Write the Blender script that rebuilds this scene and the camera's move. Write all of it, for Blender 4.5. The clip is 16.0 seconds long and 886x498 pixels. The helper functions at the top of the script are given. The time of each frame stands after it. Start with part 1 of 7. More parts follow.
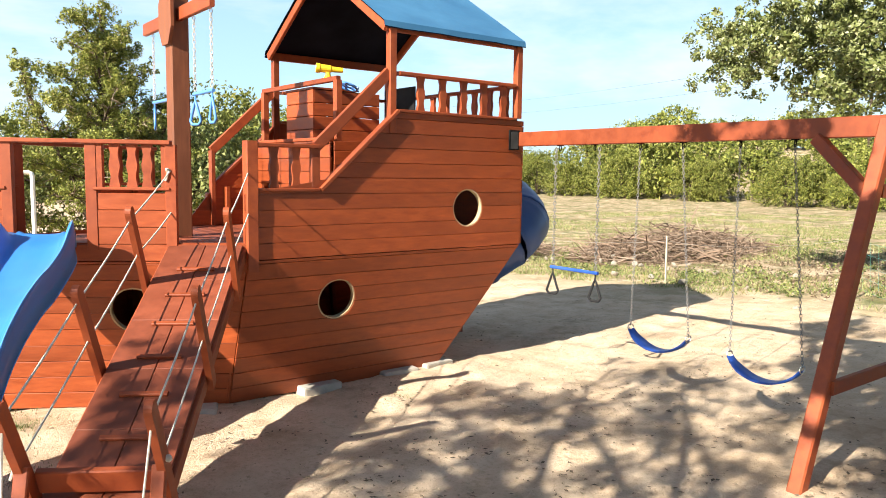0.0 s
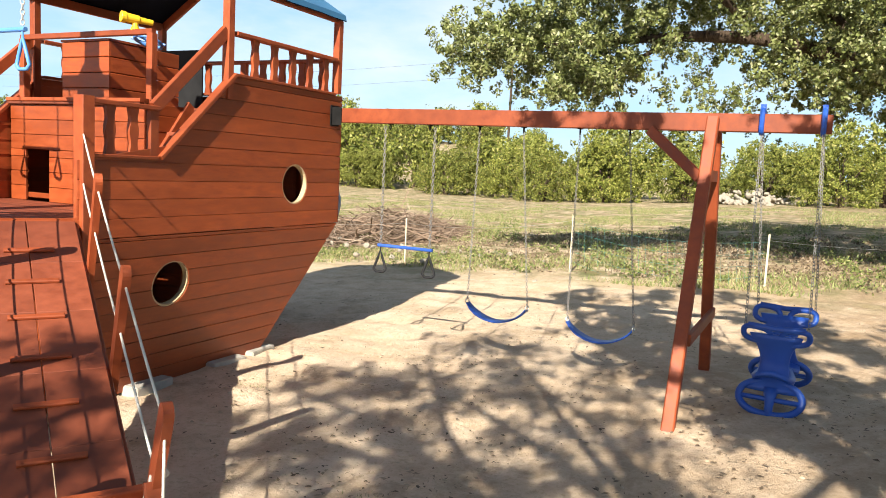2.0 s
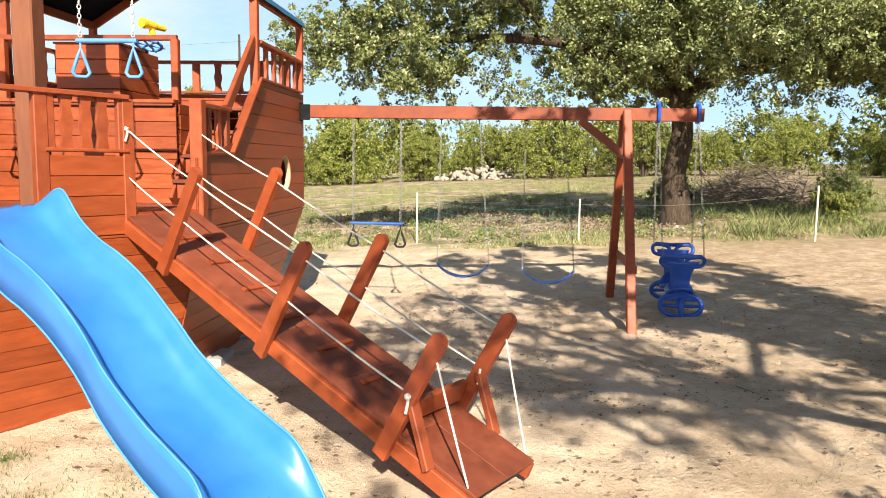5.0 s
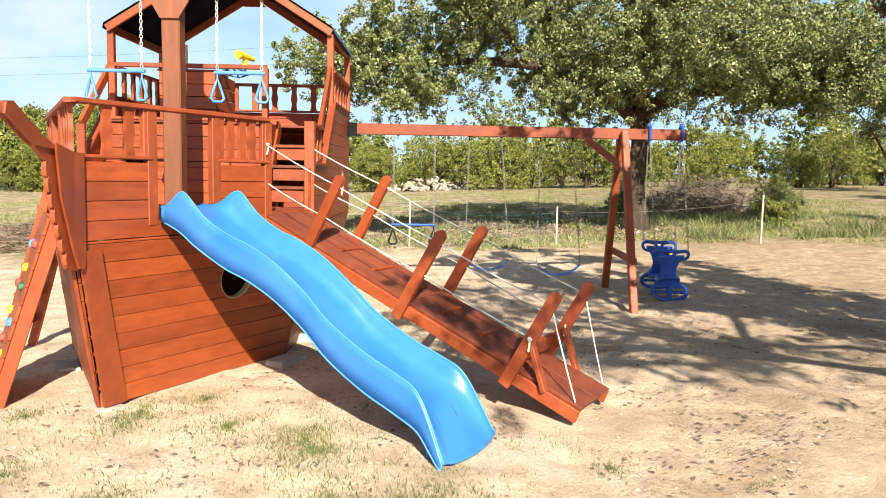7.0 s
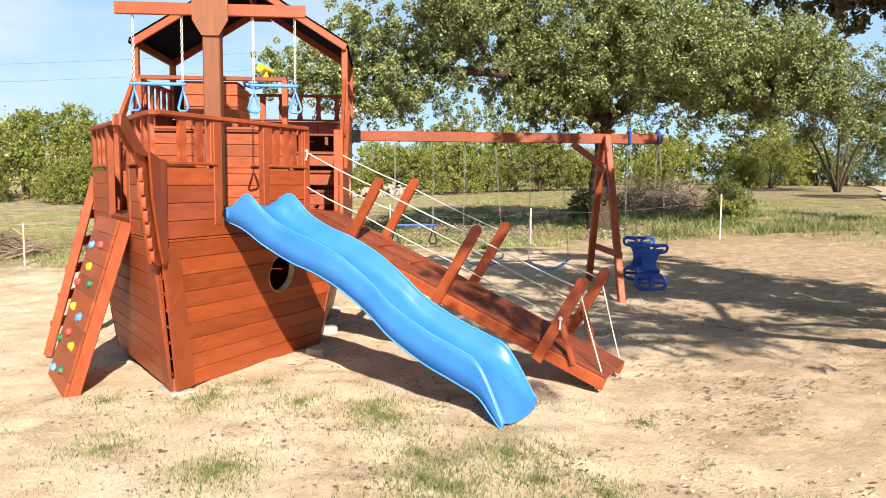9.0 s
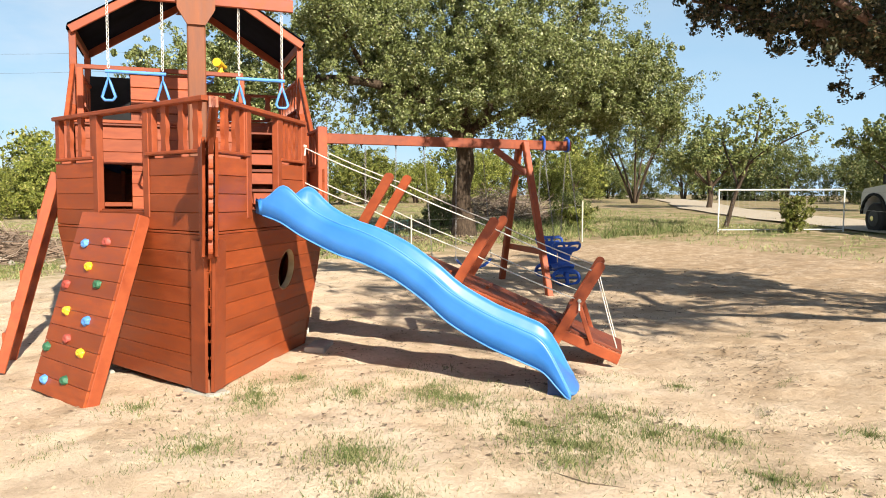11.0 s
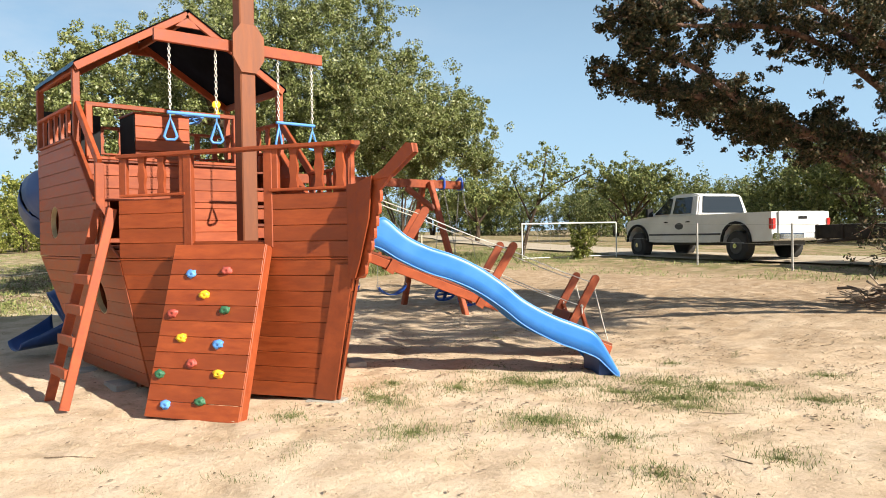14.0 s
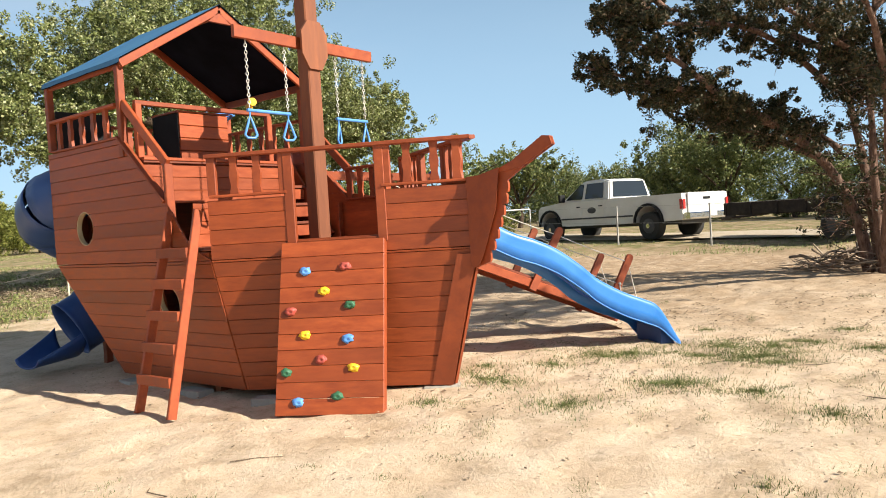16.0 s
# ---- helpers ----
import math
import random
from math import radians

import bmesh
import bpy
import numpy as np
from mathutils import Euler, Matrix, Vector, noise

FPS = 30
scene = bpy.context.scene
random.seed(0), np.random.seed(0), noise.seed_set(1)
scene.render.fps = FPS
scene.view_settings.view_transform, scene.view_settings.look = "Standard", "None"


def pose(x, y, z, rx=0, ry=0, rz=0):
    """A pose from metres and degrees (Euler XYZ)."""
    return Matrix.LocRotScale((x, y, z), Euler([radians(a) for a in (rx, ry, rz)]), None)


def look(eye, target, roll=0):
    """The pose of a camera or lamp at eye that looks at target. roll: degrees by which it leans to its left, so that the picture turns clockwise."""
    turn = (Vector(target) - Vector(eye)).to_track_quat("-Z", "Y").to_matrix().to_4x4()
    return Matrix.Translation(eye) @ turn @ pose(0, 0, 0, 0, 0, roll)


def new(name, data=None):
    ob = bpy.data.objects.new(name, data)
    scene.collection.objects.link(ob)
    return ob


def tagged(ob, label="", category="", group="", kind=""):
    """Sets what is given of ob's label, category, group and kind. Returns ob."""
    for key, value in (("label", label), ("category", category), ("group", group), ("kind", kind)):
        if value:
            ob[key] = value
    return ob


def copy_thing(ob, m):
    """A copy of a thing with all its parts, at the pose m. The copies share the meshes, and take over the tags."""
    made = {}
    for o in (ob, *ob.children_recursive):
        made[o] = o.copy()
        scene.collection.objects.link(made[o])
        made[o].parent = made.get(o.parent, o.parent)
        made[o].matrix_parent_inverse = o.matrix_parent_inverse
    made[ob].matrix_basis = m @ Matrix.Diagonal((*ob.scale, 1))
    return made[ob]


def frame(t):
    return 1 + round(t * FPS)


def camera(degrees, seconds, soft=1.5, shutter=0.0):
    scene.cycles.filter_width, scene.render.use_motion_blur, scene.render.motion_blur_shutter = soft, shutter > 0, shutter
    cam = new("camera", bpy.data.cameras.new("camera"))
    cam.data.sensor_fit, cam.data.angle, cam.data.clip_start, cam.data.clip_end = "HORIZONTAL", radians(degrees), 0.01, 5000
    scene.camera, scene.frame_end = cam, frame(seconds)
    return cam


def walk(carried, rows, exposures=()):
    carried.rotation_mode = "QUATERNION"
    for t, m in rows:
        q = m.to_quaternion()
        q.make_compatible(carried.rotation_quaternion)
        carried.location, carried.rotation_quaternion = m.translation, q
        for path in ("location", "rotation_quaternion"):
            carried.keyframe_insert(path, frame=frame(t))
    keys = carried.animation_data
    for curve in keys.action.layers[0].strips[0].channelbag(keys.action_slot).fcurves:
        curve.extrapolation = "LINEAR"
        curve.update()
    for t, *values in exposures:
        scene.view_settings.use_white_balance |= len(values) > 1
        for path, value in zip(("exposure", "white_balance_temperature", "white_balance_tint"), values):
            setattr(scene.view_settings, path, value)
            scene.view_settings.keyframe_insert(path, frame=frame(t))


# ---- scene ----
cam = camera(61.1, 16.0, soft=0.95)
PATH = [
    (0, (5.626, 7.213, 2.063), (4.412, 5.637, 1.859), 0.8),
    (0.5, (5.928, 6.972, 2.022), (4.559, 5.528, 1.819), 1.4),
    (1, (6.165, 6.667, 1.987), (4.652, 5.377, 1.775), 1.7),
    (1.5, (6.407, 6.277, 1.946), (4.743, 5.188, 1.733), 2.7),
    (2, (6.652, 5.831, 1.924), (4.868, 4.951, 1.712), 3.0),
    (2.5, (6.963, 5.356, 1.914), (5.094, 4.675, 1.703), 3.0),
    (3, (7.319, 4.982, 1.896), (5.403, 4.449, 1.686), 2.8),
    (3.5, (7.678, 4.62, 1.896), (5.739, 4.184, 1.676), 2.2),
    (4, (8.059, 4.311, 1.865), (6.106, 3.941, 1.642), 1.4),
    (4.5, (8.468, 3.98, 1.839), (6.501, 3.698, 1.615), 1.0),
    (4.7, (8.625, 3.848, 1.844), (6.651, 3.62, 1.617), 0.9),
    (6.8, (10.329, 2.548, 1.799), (8.339, 2.59, 1.606), 1.2),
    (7, (10.456, 2.487, 1.805), (8.466, 2.508, 1.61), 1.1),
    (7.5, (10.747, 2.418, 1.818), (8.756, 2.405, 1.624), 0.9),
    (8, (11.014, 2.319, 1.812), (9.022, 2.324, 1.628), 0.7),
    (8.5, (11.112, 2.062, 1.788), (9.122, 2.128, 1.606), 0.3),
    (9, (11.164, 1.713, 1.759), (9.179, 1.874, 1.581), 0.4),
    (11.5, (10.892, -0.762, 1.514), (9.064, 0.041, 1.392), -0.05),
    (12, (10.771, -1.25, 1.5), (8.997, -0.336, 1.39), -0.1),
    (12.5, (10.755, -1.854, 1.505), (9.045, -0.821, 1.413), 0.9),
    (13, (10.82, -2.462, 1.496), (9.176, -1.326, 1.419), 0.3),
    (13.5, (10.781, -3.052, 1.478), (9.198, -1.83, 1.424), -0.4),
    (14, (10.618, -3.595, 1.454), (9.098, -2.295, 1.422), -0.9),
    (14.5, (10.356, -4.146, 1.456), (8.911, -2.764, 1.425), -1.9),
    (15, (10.089, -4.636, 1.484), (8.709, -3.189, 1.446), -2.6),
    (15.2, (9.949, -4.82, 1.492), (8.598, -3.346, 1.453), -2.6),
    (15.5, (9.679, -5.064, 1.498), (8.368, -3.555, 1.446), -3.2),
    (16, (9.207, -5.436, 1.503), (7.964, -3.871, 1.438), -3.5),
]
walk(cam, [(t, look(eye, target, roll)) for t, eye, target, roll in PATH],
     [(0, 1.31), (1.5, 1.15), (3, 1.08), (7.5, 1.05), (9, 0.96), (12, 0.90), (16, 0.86)])

# ---- light ----
SUN_EL, SUN_AZ = 32.3, 10.2
sun_dir = Vector((math.cos(radians(SUN_EL)) * math.cos(radians(SUN_AZ)),
                  math.cos(radians(SUN_EL)) * math.sin(radians(SUN_AZ)), math.sin(radians(SUN_EL))))
world = bpy.data.worlds.new("sky_world")
scene.world = world
world.use_nodes = True
wn, wl = world.node_tree.nodes, world.node_tree.links
sky = wn.new("ShaderNodeTexSky")
sky.sky_type, sky.sun_disc = "NISHITA", False
sky.sun_elevation = radians(SUN_EL)
sky.sun_rotation = radians(90 - SUN_AZ)
sky.altitude, sky.air_density, sky.dust_density, sky.ozone_density = 300, 1.0, 0.6, 1.6
# thin high cloud: a soft veil mixed over the sky
wc = wn.new("ShaderNodeTexCoord")
wm = wn.new("ShaderNodeMapping")
wm.inputs["Scale"].default_value = (1.2, 2.2, 5.5)
wl.new(wc.outputs["Generated"], wm.inputs["Vector"])
cl = wn.new("ShaderNodeTexNoise")
cl.inputs["Scale"].default_value, cl.inputs["Detail"].default_value = 1.7, 6
cl.inputs["Roughness"].default_value = 0.58
wl.new(wm.outputs["Vector"], cl.inputs["Vector"])
cr = wn.new("ShaderNodeValToRGB")
cr.color_ramp.elements[0].position, cr.color_ramp.elements[1].position = 0.44, 0.74
cr.color_ramp.elements[1].color = (0.78, 0.78, 0.78, 1)
wl.new(cl.outputs["Fac"], cr.inputs["Fac"])
# cloud gathers over the quarter behind the stern
sp = wn.new("ShaderNodeSeparateXYZ")
wl.new(wc.outputs["Generated"], sp.inputs["Vector"])
mr = wn.new("ShaderNodeMapRange")
mr.inputs["From Min"].default_value, mr.inputs["From Max"].default_value = 0.75, -0.75
mr.inputs["To Min"].default_value, mr.inputs["To Max"].default_value = 0.04, 1.0
wl.new(sp.outputs["Y"], mr.inputs["Value"])
mu = wn.new("ShaderNodeMath")
mu.operation = "MULTIPLY"
wl.new(cr.outputs["Color"], mu.inputs[0])
wl.new(mr.outputs["Result"], mu.inputs[1])
# pale haze low over the horizon
hz = wn.new("ShaderNodeMapRange")
hz.interpolation_type = "SMOOTHSTEP"
hz.inputs["From Min"].default_value, hz.inputs["From Max"].default_value = 0.72, -0.02
hz.inputs["To Min"].default_value, hz.inputs["To Max"].default_value = 0.0, 0.72
wl.new(sp.outputs["Z"], hz.inputs["Value"])
haze = wn.new("ShaderNodeMix")
haze.data_type = "RGBA"
wl.new(hz.outputs["Result"], haze.inputs[0])
wl.new(sky.outputs["Color"], haze.inputs[6])
haze.inputs[7].default_value = (6.8, 10.6, 14.2, 1)
mixc = wn.new("ShaderNodeMix")
mixc.data_type = "RGBA"
wl.new(mu.outputs[0], mixc.inputs[0])
wl.new(haze.outputs[2], mixc.inputs[6])
mixc.inputs[7].default_value = (11.4, 11.5, 11.6, 1)
wl.new(mixc.outputs[2], wn["Background"].inputs["Color"])
wn["Background"].inputs["Strength"].default_value = 0.046
sun = new("sun", bpy.data.lights.new("sun", "SUN"))
sun.data.energy, sun.data.angle, sun.data.color = 5.0, radians(0.53), (1.0, 0.925, 0.80)
sun.matrix_world = look(sun_dir * 60, (0, 0, 0))

# ---- materials ----
def material(name, rough=0.6, metal=0.0, spec=0.5):
    m = bpy.data.materials.new(name)
    m.use_nodes = True
    b = m.node_tree.nodes["Principled BSDF"]
    b.inputs["Roughness"].default_value, b.inputs["Metallic"].default_value = rough, metal
    b.inputs["Specular IOR Level"].default_value = spec
    return m, m.node_tree.nodes, m.node_tree.links, b


def noise_node(n, l, scale, detail=4, vec=None, rough=0.55):
    t = n.new("ShaderNodeTexNoise")
    t.inputs["Scale"].default_value, t.inputs["Detail"].default_value = scale, detail
    t.inputs["Roughness"].default_value = rough
    if vec:
        l.new(vec, t.inputs["Vector"])
    return t.outputs["Fac"]


def ramp(n, l, fac, stops):
    r = n.new("ShaderNodeValToRGB")
    while len(r.color_ramp.elements) < len(stops):
        r.color_ramp.elements.new(0.5)
    for e, (p, c) in zip(r.color_ramp.elements, stops):
        e.position, e.color = p, (*c, 1)
    l.new(fac, r.inputs["Fac"])
    return r.outputs["Color"]


def mixed(n, l, fac, a, b, blend="MIX"):
    m = n.new("ShaderNodeMix")
    m.data_type, m.blend_type = "RGBA", blend
    for sock, v in ((0, fac), (6, a), (7, b)):
        if hasattr(v, "links"):
            l.new(v, m.inputs[sock])
        else:
            m.inputs[sock].default_value = v if sock == 0 else (*v, 1)
    return m.outputs[2]


def calc(n, l, op, a, b=0.0):
    m = n.new("ShaderNodeMath")
    m.operation = op
    for sock, v in ((0, a), (1, b)):
        if hasattr(v, "links"):
            l.new(v, m.inputs[sock])
        else:
            m.inputs[sock].default_value = v
    return m.outputs[0]


def bumped(n, l, b, height, strength, distance=0.01):
    u = n.new("ShaderNodeBump")
    u.inputs["Strength"].default_value, u.inputs["Distance"].default_value = strength, distance
    l.new(height, u.inputs["Height"])
    l.new(u.outputs["Normal"], b.inputs["Normal"])


def coords(n, l, scale=(1, 1, 1), kind="Object"):
    c = n.new("ShaderNodeTexCoord")
    m = n.new("ShaderNodeMapping")
    m.inputs["Scale"].default_value = scale
    l.new(c.outputs[kind], m.inputs["Vector"])
    return m.outputs["Vector"]


def wood(name, dark, light, rough=0.55, grain=(1, 1, 1)):
    """Stained softwood: grain streaks along the long axis, blotches of stain and a tone for each piece."""
    m, n, l, b = material(name, rough, 0, 0.5)
    v = coords(n, l, grain)
    info = n.new("ShaderNodeObjectInfo")
    off = n.new("ShaderNodeVectorMath")
    off.operation = "ADD"
    l.new(v, off.inputs[0])
    sc = n.new("ShaderNodeVectorMath")
    sc.operation = "SCALE"
    sc.inputs[3].default_value = 37.0
    cmb = n.new("ShaderNodeCombineXYZ")
    l.new(info.outputs["Random"], cmb.inputs[0])
    l.new(info.outputs["Random"], cmb.inputs[1])
    l.new(cmb.outputs[0], sc.inputs[0])
    l.new(sc.outputs[0], off.inputs[1])
    v = off.outputs[0]
    streak = noise_node(n, l, 7, 6, v, 0.65)
    blotch = noise_node(n, l, 0.9, 3, v)
    c = ramp(n, l, streak, [(0.3, dark), (0.72, light)])
    mid = tuple((x + y) / 2 for x, y in zip(dark, light))
    c2 = mixed(n, l, ramp(n, l, blotch, [(0.38, (0, 0, 0)), (0.72, (0.7, 0.7, 0.7))]), c, tuple(x * 0.62 for x in mid))
    tone = n.new("ShaderNodeMapRange")
    tone.inputs["To Min"].default_value, tone.inputs["To Max"].default_value = 0.80, 1.16
    l.new(info.outputs["Random"], tone.inputs["Value"])
    hs = n.new("ShaderNodeHueSaturation")
    l.new(tone.outputs["Result"], hs.inputs["Value"])
    l.new(c2, hs.inputs["Color"])
    l.new(hs.outputs["Color"], b.inputs["Base Color"])
    l.new(ramp(n, l, streak, [(0.2, (rough - 0.1,) * 3), (0.8, (rough + 0.15,) * 3)]), b.inputs["Roughness"])
    bumped(n, l, b, streak, 0.25, 0.004)
    return m


RED_D, RED_L = (0.255, 0.044, 0.010), (0.43, 0.090, 0.020)
WOOD = wood("red_stained_cedar", RED_D, RED_L, 0.47, (0.7, 0.7, 3.2))
WOOD_RAIL = wood("red_stained_rail", (0.25, 0.044, 0.012), (0.41, 0.086, 0.021), 0.55, (1.5, 1.5, 1.5))
WOOD_DECK = wood("red_stained_deck", (0.165, 0.036, 0.014), (0.30, 0.072, 0.030), 0.58, (1.2, 1.2, 2.0))
RAWWOOD = wood("pale_unstained_softwood", (0.50, 0.36, 0.19), (0.68, 0.53, 0.33), 0.7, (2.0, 2.0, 2.0))
WOOD_MAST = wood("brown_mast_timber", (0.20, 0.060, 0.024), (0.33, 0.110, 0.044), 0.65, (3.0, 3.0, 0.5))


def plastic(name, col, rough=0.32, wear=0.12, spec=0.5):
    m, n, l, b = material(name, rough, 0, spec)
    v = coords(n, l)
    big = noise_node(n, l, 2.2, 4, v)
    fine = noise_node(n, l, 60, 3, v)
    pale = tuple(min(1, x * (1 + wear) + 0.02) for x in col)
    deep = tuple(x * (1 - wear) for x in col)
    l.new(ramp(n, l, big, [(0.3, deep), (0.7, pale)]), b.inputs["Base Color"])
    l.new(ramp(n, l, big, [(0.3, (rough - 0.06,) * 3), (0.7, (rough + 0.12,) * 3)]), b.inputs["Roughness"])
    bumped(n, l, b, fine, 0.06, 0.002)
    return m


BLUE = plastic("blue_slide_plastic", (0.026, 0.185, 0.55), 0.33)
BLUE_D = plastic("blue_moulded_plastic", (0.016, 0.085, 0.42), 0.35)
BLUE_L = plastic("light_blue_grip_plastic", (0.10, 0.30, 0.72), 0.4)
# lighter blue: rim highlight and edge scuffing both put into the colour
BLUE_E = plastic("pale_highlight_and_scuff_blue", (0.065, 0.265, 0.64), 0.4)
BLUE_N = plastic("navy_blue_tube_plastic", (0.016, 0.06, 0.21), 0.4)
YELLOW = plastic("yellow_plastic", (0.82, 0.53, 0.02), 0.35)
REDP = plastic("red_hold_plastic", (0.38, 0.06, 0.04), 0.55)
GREENP = plastic("green_hold_plastic", (0.025, 0.13, 0.06), 0.55)
BLACKP = plastic("black_plastic", (0.010, 0.010, 0.011), 0.7, 0.12, 0.15)
ROPE = plastic("white_nylon_rope", (0.62, 0.59, 0.51), 0.9)
PVC = plastic("white_pipe", (0.74, 0.73, 0.68), 0.5)
GALV = plastic("dull_galvanised_pipe", (0.40, 0.39, 0.36), 0.55)
STAKE = plastic("pale_fence_stake", (0.58, 0.52, 0.38), 0.8)
STEEL, _n, _l, _b = material("zinc_chain_steel", 0.42, 0.9)
_b.inputs["Base Color"].default_value = (0.55, 0.55, 0.54, 1)
_l.new(ramp(_n, _l, noise_node(_n, _l, 30, 3, coords(_n, _l)), [(0.3, (0.42, 0.42, 0.41)), (0.7, (0.66, 0.66, 0.64))]), _b.inputs["Base Color"])
CHAIN_D = plastic("weathered_dark_chain", (0.20, 0.19, 0.18), 0.55)
CHAINW = plastic("pale_coated_chain", (0.62, 0.60, 0.55), 0.6)
BRACKET = plastic("black_iron_bracket", (0.004, 0.004, 0.004), 0.8, 0.0, 0.05)


def cloth():
    m, n, l, b = material("blue_tarpaulin", 0.55, 0, 0.4)
    v = coords(n, l)
    big = noise_node(n, l, 1.6, 4, v)
    l.new(ramp(n, l, big, [(0.3, (0.035, 0.135, 0.265)), (0.7, (0.06, 0.20, 0.36))]), b.inputs["Base Color"])
    bumped(n, l, b, noise_node(n, l, 5, 3, v), 0.3, 0.02)
    return m


# navy cloth with the shade under the canopy put into its near-black colour
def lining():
    m, n, l, b = material("navy_underside_shade", 0.9, 0, 0.03)
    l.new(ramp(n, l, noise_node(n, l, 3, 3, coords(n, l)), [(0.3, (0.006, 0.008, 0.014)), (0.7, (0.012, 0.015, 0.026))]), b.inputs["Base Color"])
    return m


TARP, UNDER_SHADE = cloth(), lining()


def sand():
    """Pale caliche sand in the play yard, thin grass and litter beyond it; scattered grassy patches."""
    m, n, l, b = material("caliche_sand_and_grass", 0.95, 0, 0.15)
    v = coords(n, l)
    big = noise_node(n, l, 0.35, 5, v)
    mid = noise_node(n, l, 1.7, 8, v, 0.72)
    fine = noise_node(n, l, 30, 6, v, 0.75)
    base = ramp(n, l, mid, [(0.28, (0.44, 0.318, 0.205)), (0.45, (0.63, 0.478, 0.332)), (0.66, (0.745, 0.60, 0.445))])
    base = mixed(n, l, ramp(n, l, fine, [(0.30, (0.55,) * 3), (0.49, (0, 0, 0))]), base, (0.36, 0.26, 0.155))
    crumb = noise_node(n, l, 8.5, 5, v, 0.7)
    base = mixed(n, l, ramp(n, l, crumb, [(0.30, (0.55,) * 3), (0.43, (0, 0, 0))]), base, (0.38, 0.275, 0.165))
    # brown litter patches
    lit = ramp(n, l, noise_node(n, l, 1.1, 7, v, 0.72), [(0.53, (0, 0, 0)), (0.66, (0.62, 0.62, 0.62))])
    base = mixed(n, l, lit, base, (0.30, 0.215, 0.13))
    pos = n.new("ShaderNodeSeparateXYZ")
    l.new(v, pos.inputs[0])
    # browner loose earth on the side towards the track
    earth = n.new("ShaderNodeMapRange")
    earth.interpolation_type = "SMOOTHSTEP"
    earth.inputs["From Min"].default_value, earth.inputs["From Max"].default_value = 2.0, 8.5
    earth.inputs["To Max"].default_value = 0.95
    l.new(calc(n, l, "ADD", pos.outputs["Y"], calc(n, l, "MULTIPLY", calc(n, l, "SUBTRACT", big, 0.5), 9.0)), earth.inputs["Value"])
    clod = noise_node(n, l, 5.0, 6, v, 0.75)
    base = mixed(n, l, calc(n, l, "MULTIPLY", earth.outputs["Result"], ramp(n, l, clod, [(0.40, (1, 1, 1)), (0.62, (0.35,) * 3)])), base, (0.34, 0.232, 0.138))
    wob = calc(n, l, "MULTIPLY", calc(n, l, "SUBTRACT", big, 0.5), 6.0)
    # distance outside the yard on its three meadow sides
    d1 = calc(n, l, "SUBTRACT", -4.6, calc(n, l, "ADD", pos.outputs["X"], wob))
    d2 = calc(n, l, "SUBTRACT", calc(n, l, "ADD", pos.outputs["Y"], wob), 11.5)
    d = calc(n, l, "MAXIMUM", d1, d2)
    mask = n.new("ShaderNodeMapRange")
    mask.inputs["From Min"].default_value, mask.inputs["From Max"].default_value = -0.4, 2.4
    l.new(d, mask.inputs["Value"])
    gn = noise_node(n, l, 0.9, 6, v, 0.7)
    grass = ramp(n, l, gn, [(0.30, (0.075, 0.10, 0.03)), (0.42, (0.135, 0.15, 0.048)), (0.50, (0.215, 0.19, 0.082)), (0.58, (0.26, 0.19, 0.105)), (0.70, (0.43, 0.335, 0.205))])
    gm = calc(n, l, "MULTIPLY", mask.outputs["Result"], ramp(n, l, noise_node(n, l, 1.6, 5, v, 0.7), [(0.36, (0.08,) * 3), (0.56, (0.95,) * 3)]))
    col = mixed(n, l, gm, base, grass)
    l.new(col, b.inputs["Base Color"])
    hgt = calc(n, l, "ADD", calc(n, l, "MULTIPLY", mid, 0.6), calc(n, l, "ADD", calc(n, l, "MULTIPLY", fine, 0.3), calc(n, l, "MULTIPLY", crumb, 0.3)))
    bumped(n, l, b, hgt, 0.9, 0.05)
    return m


SAND = sand()


def leafy(name, stops, rough=0.6):
    m, n, l, b = material(name, rough, 0, 0.35)
    geo = n.new("ShaderNodeNewGeometry")
    c = ramp(n, l, geo.outputs["Random Per Island"], stops)
    info = n.new("ShaderNodeObjectInfo")
    tone = n.new("ShaderNodeMapRange")
    tone.inputs["To Min"].default_value, tone.inputs["To Max"].default_value = 0.8, 1.2
    l.new(info.outputs["Random"], tone.inputs["Value"])
    hs = n.new("ShaderNodeHueSaturation")
    l.new(tone.outputs["Result"], hs.inputs["Value"])
    l.new(c, hs.inputs["Color"])
    l.new(hs.outputs["Color"], b.inputs["Base Color"])
    tr = n.new("ShaderNodeBsdfTranslucent")
    l.new(hs.outputs["Color"], tr.inputs["Color"])
    mx = n.new("ShaderNodeMixShader")
    mx.inputs[0].default_value = 0.10
    l.new(b.outputs[0], mx.inputs[1])
    l.new(tr.outputs[0], mx.inputs[2])
    l.new(mx.outputs[0], n["Material Output"].inputs["Surface"])
    return m


OAK_LEAF = leafy("live_oak_leaves", [(0.0, (0.058, 0.072, 0.020)), (0.4, (0.135, 0.160, 0.044)), (0.8, (0.225, 0.250, 0.092)), (1.0, (0.40, 0.40, 0.22))], 0.42)
BUSH_LEAF = leafy("juniper_foliage", [(0.0, (0.065, 0.082, 0.014)), (0.5, (0.185, 0.21, 0.036)), (0.85, (0.29, 0.30, 0.06)), (1.0, (0.38, 0.34, 0.12))])
CEDAR_LEAF = leafy("dark_cedar_foliage", [(0.0, (0.022, 0.030, 0.012)), (0.55, (0.058, 0.064, 0.024)), (0.85, (0.12, 0.09, 0.04)), (1.0, (0.26, 0.18, 0.10))])
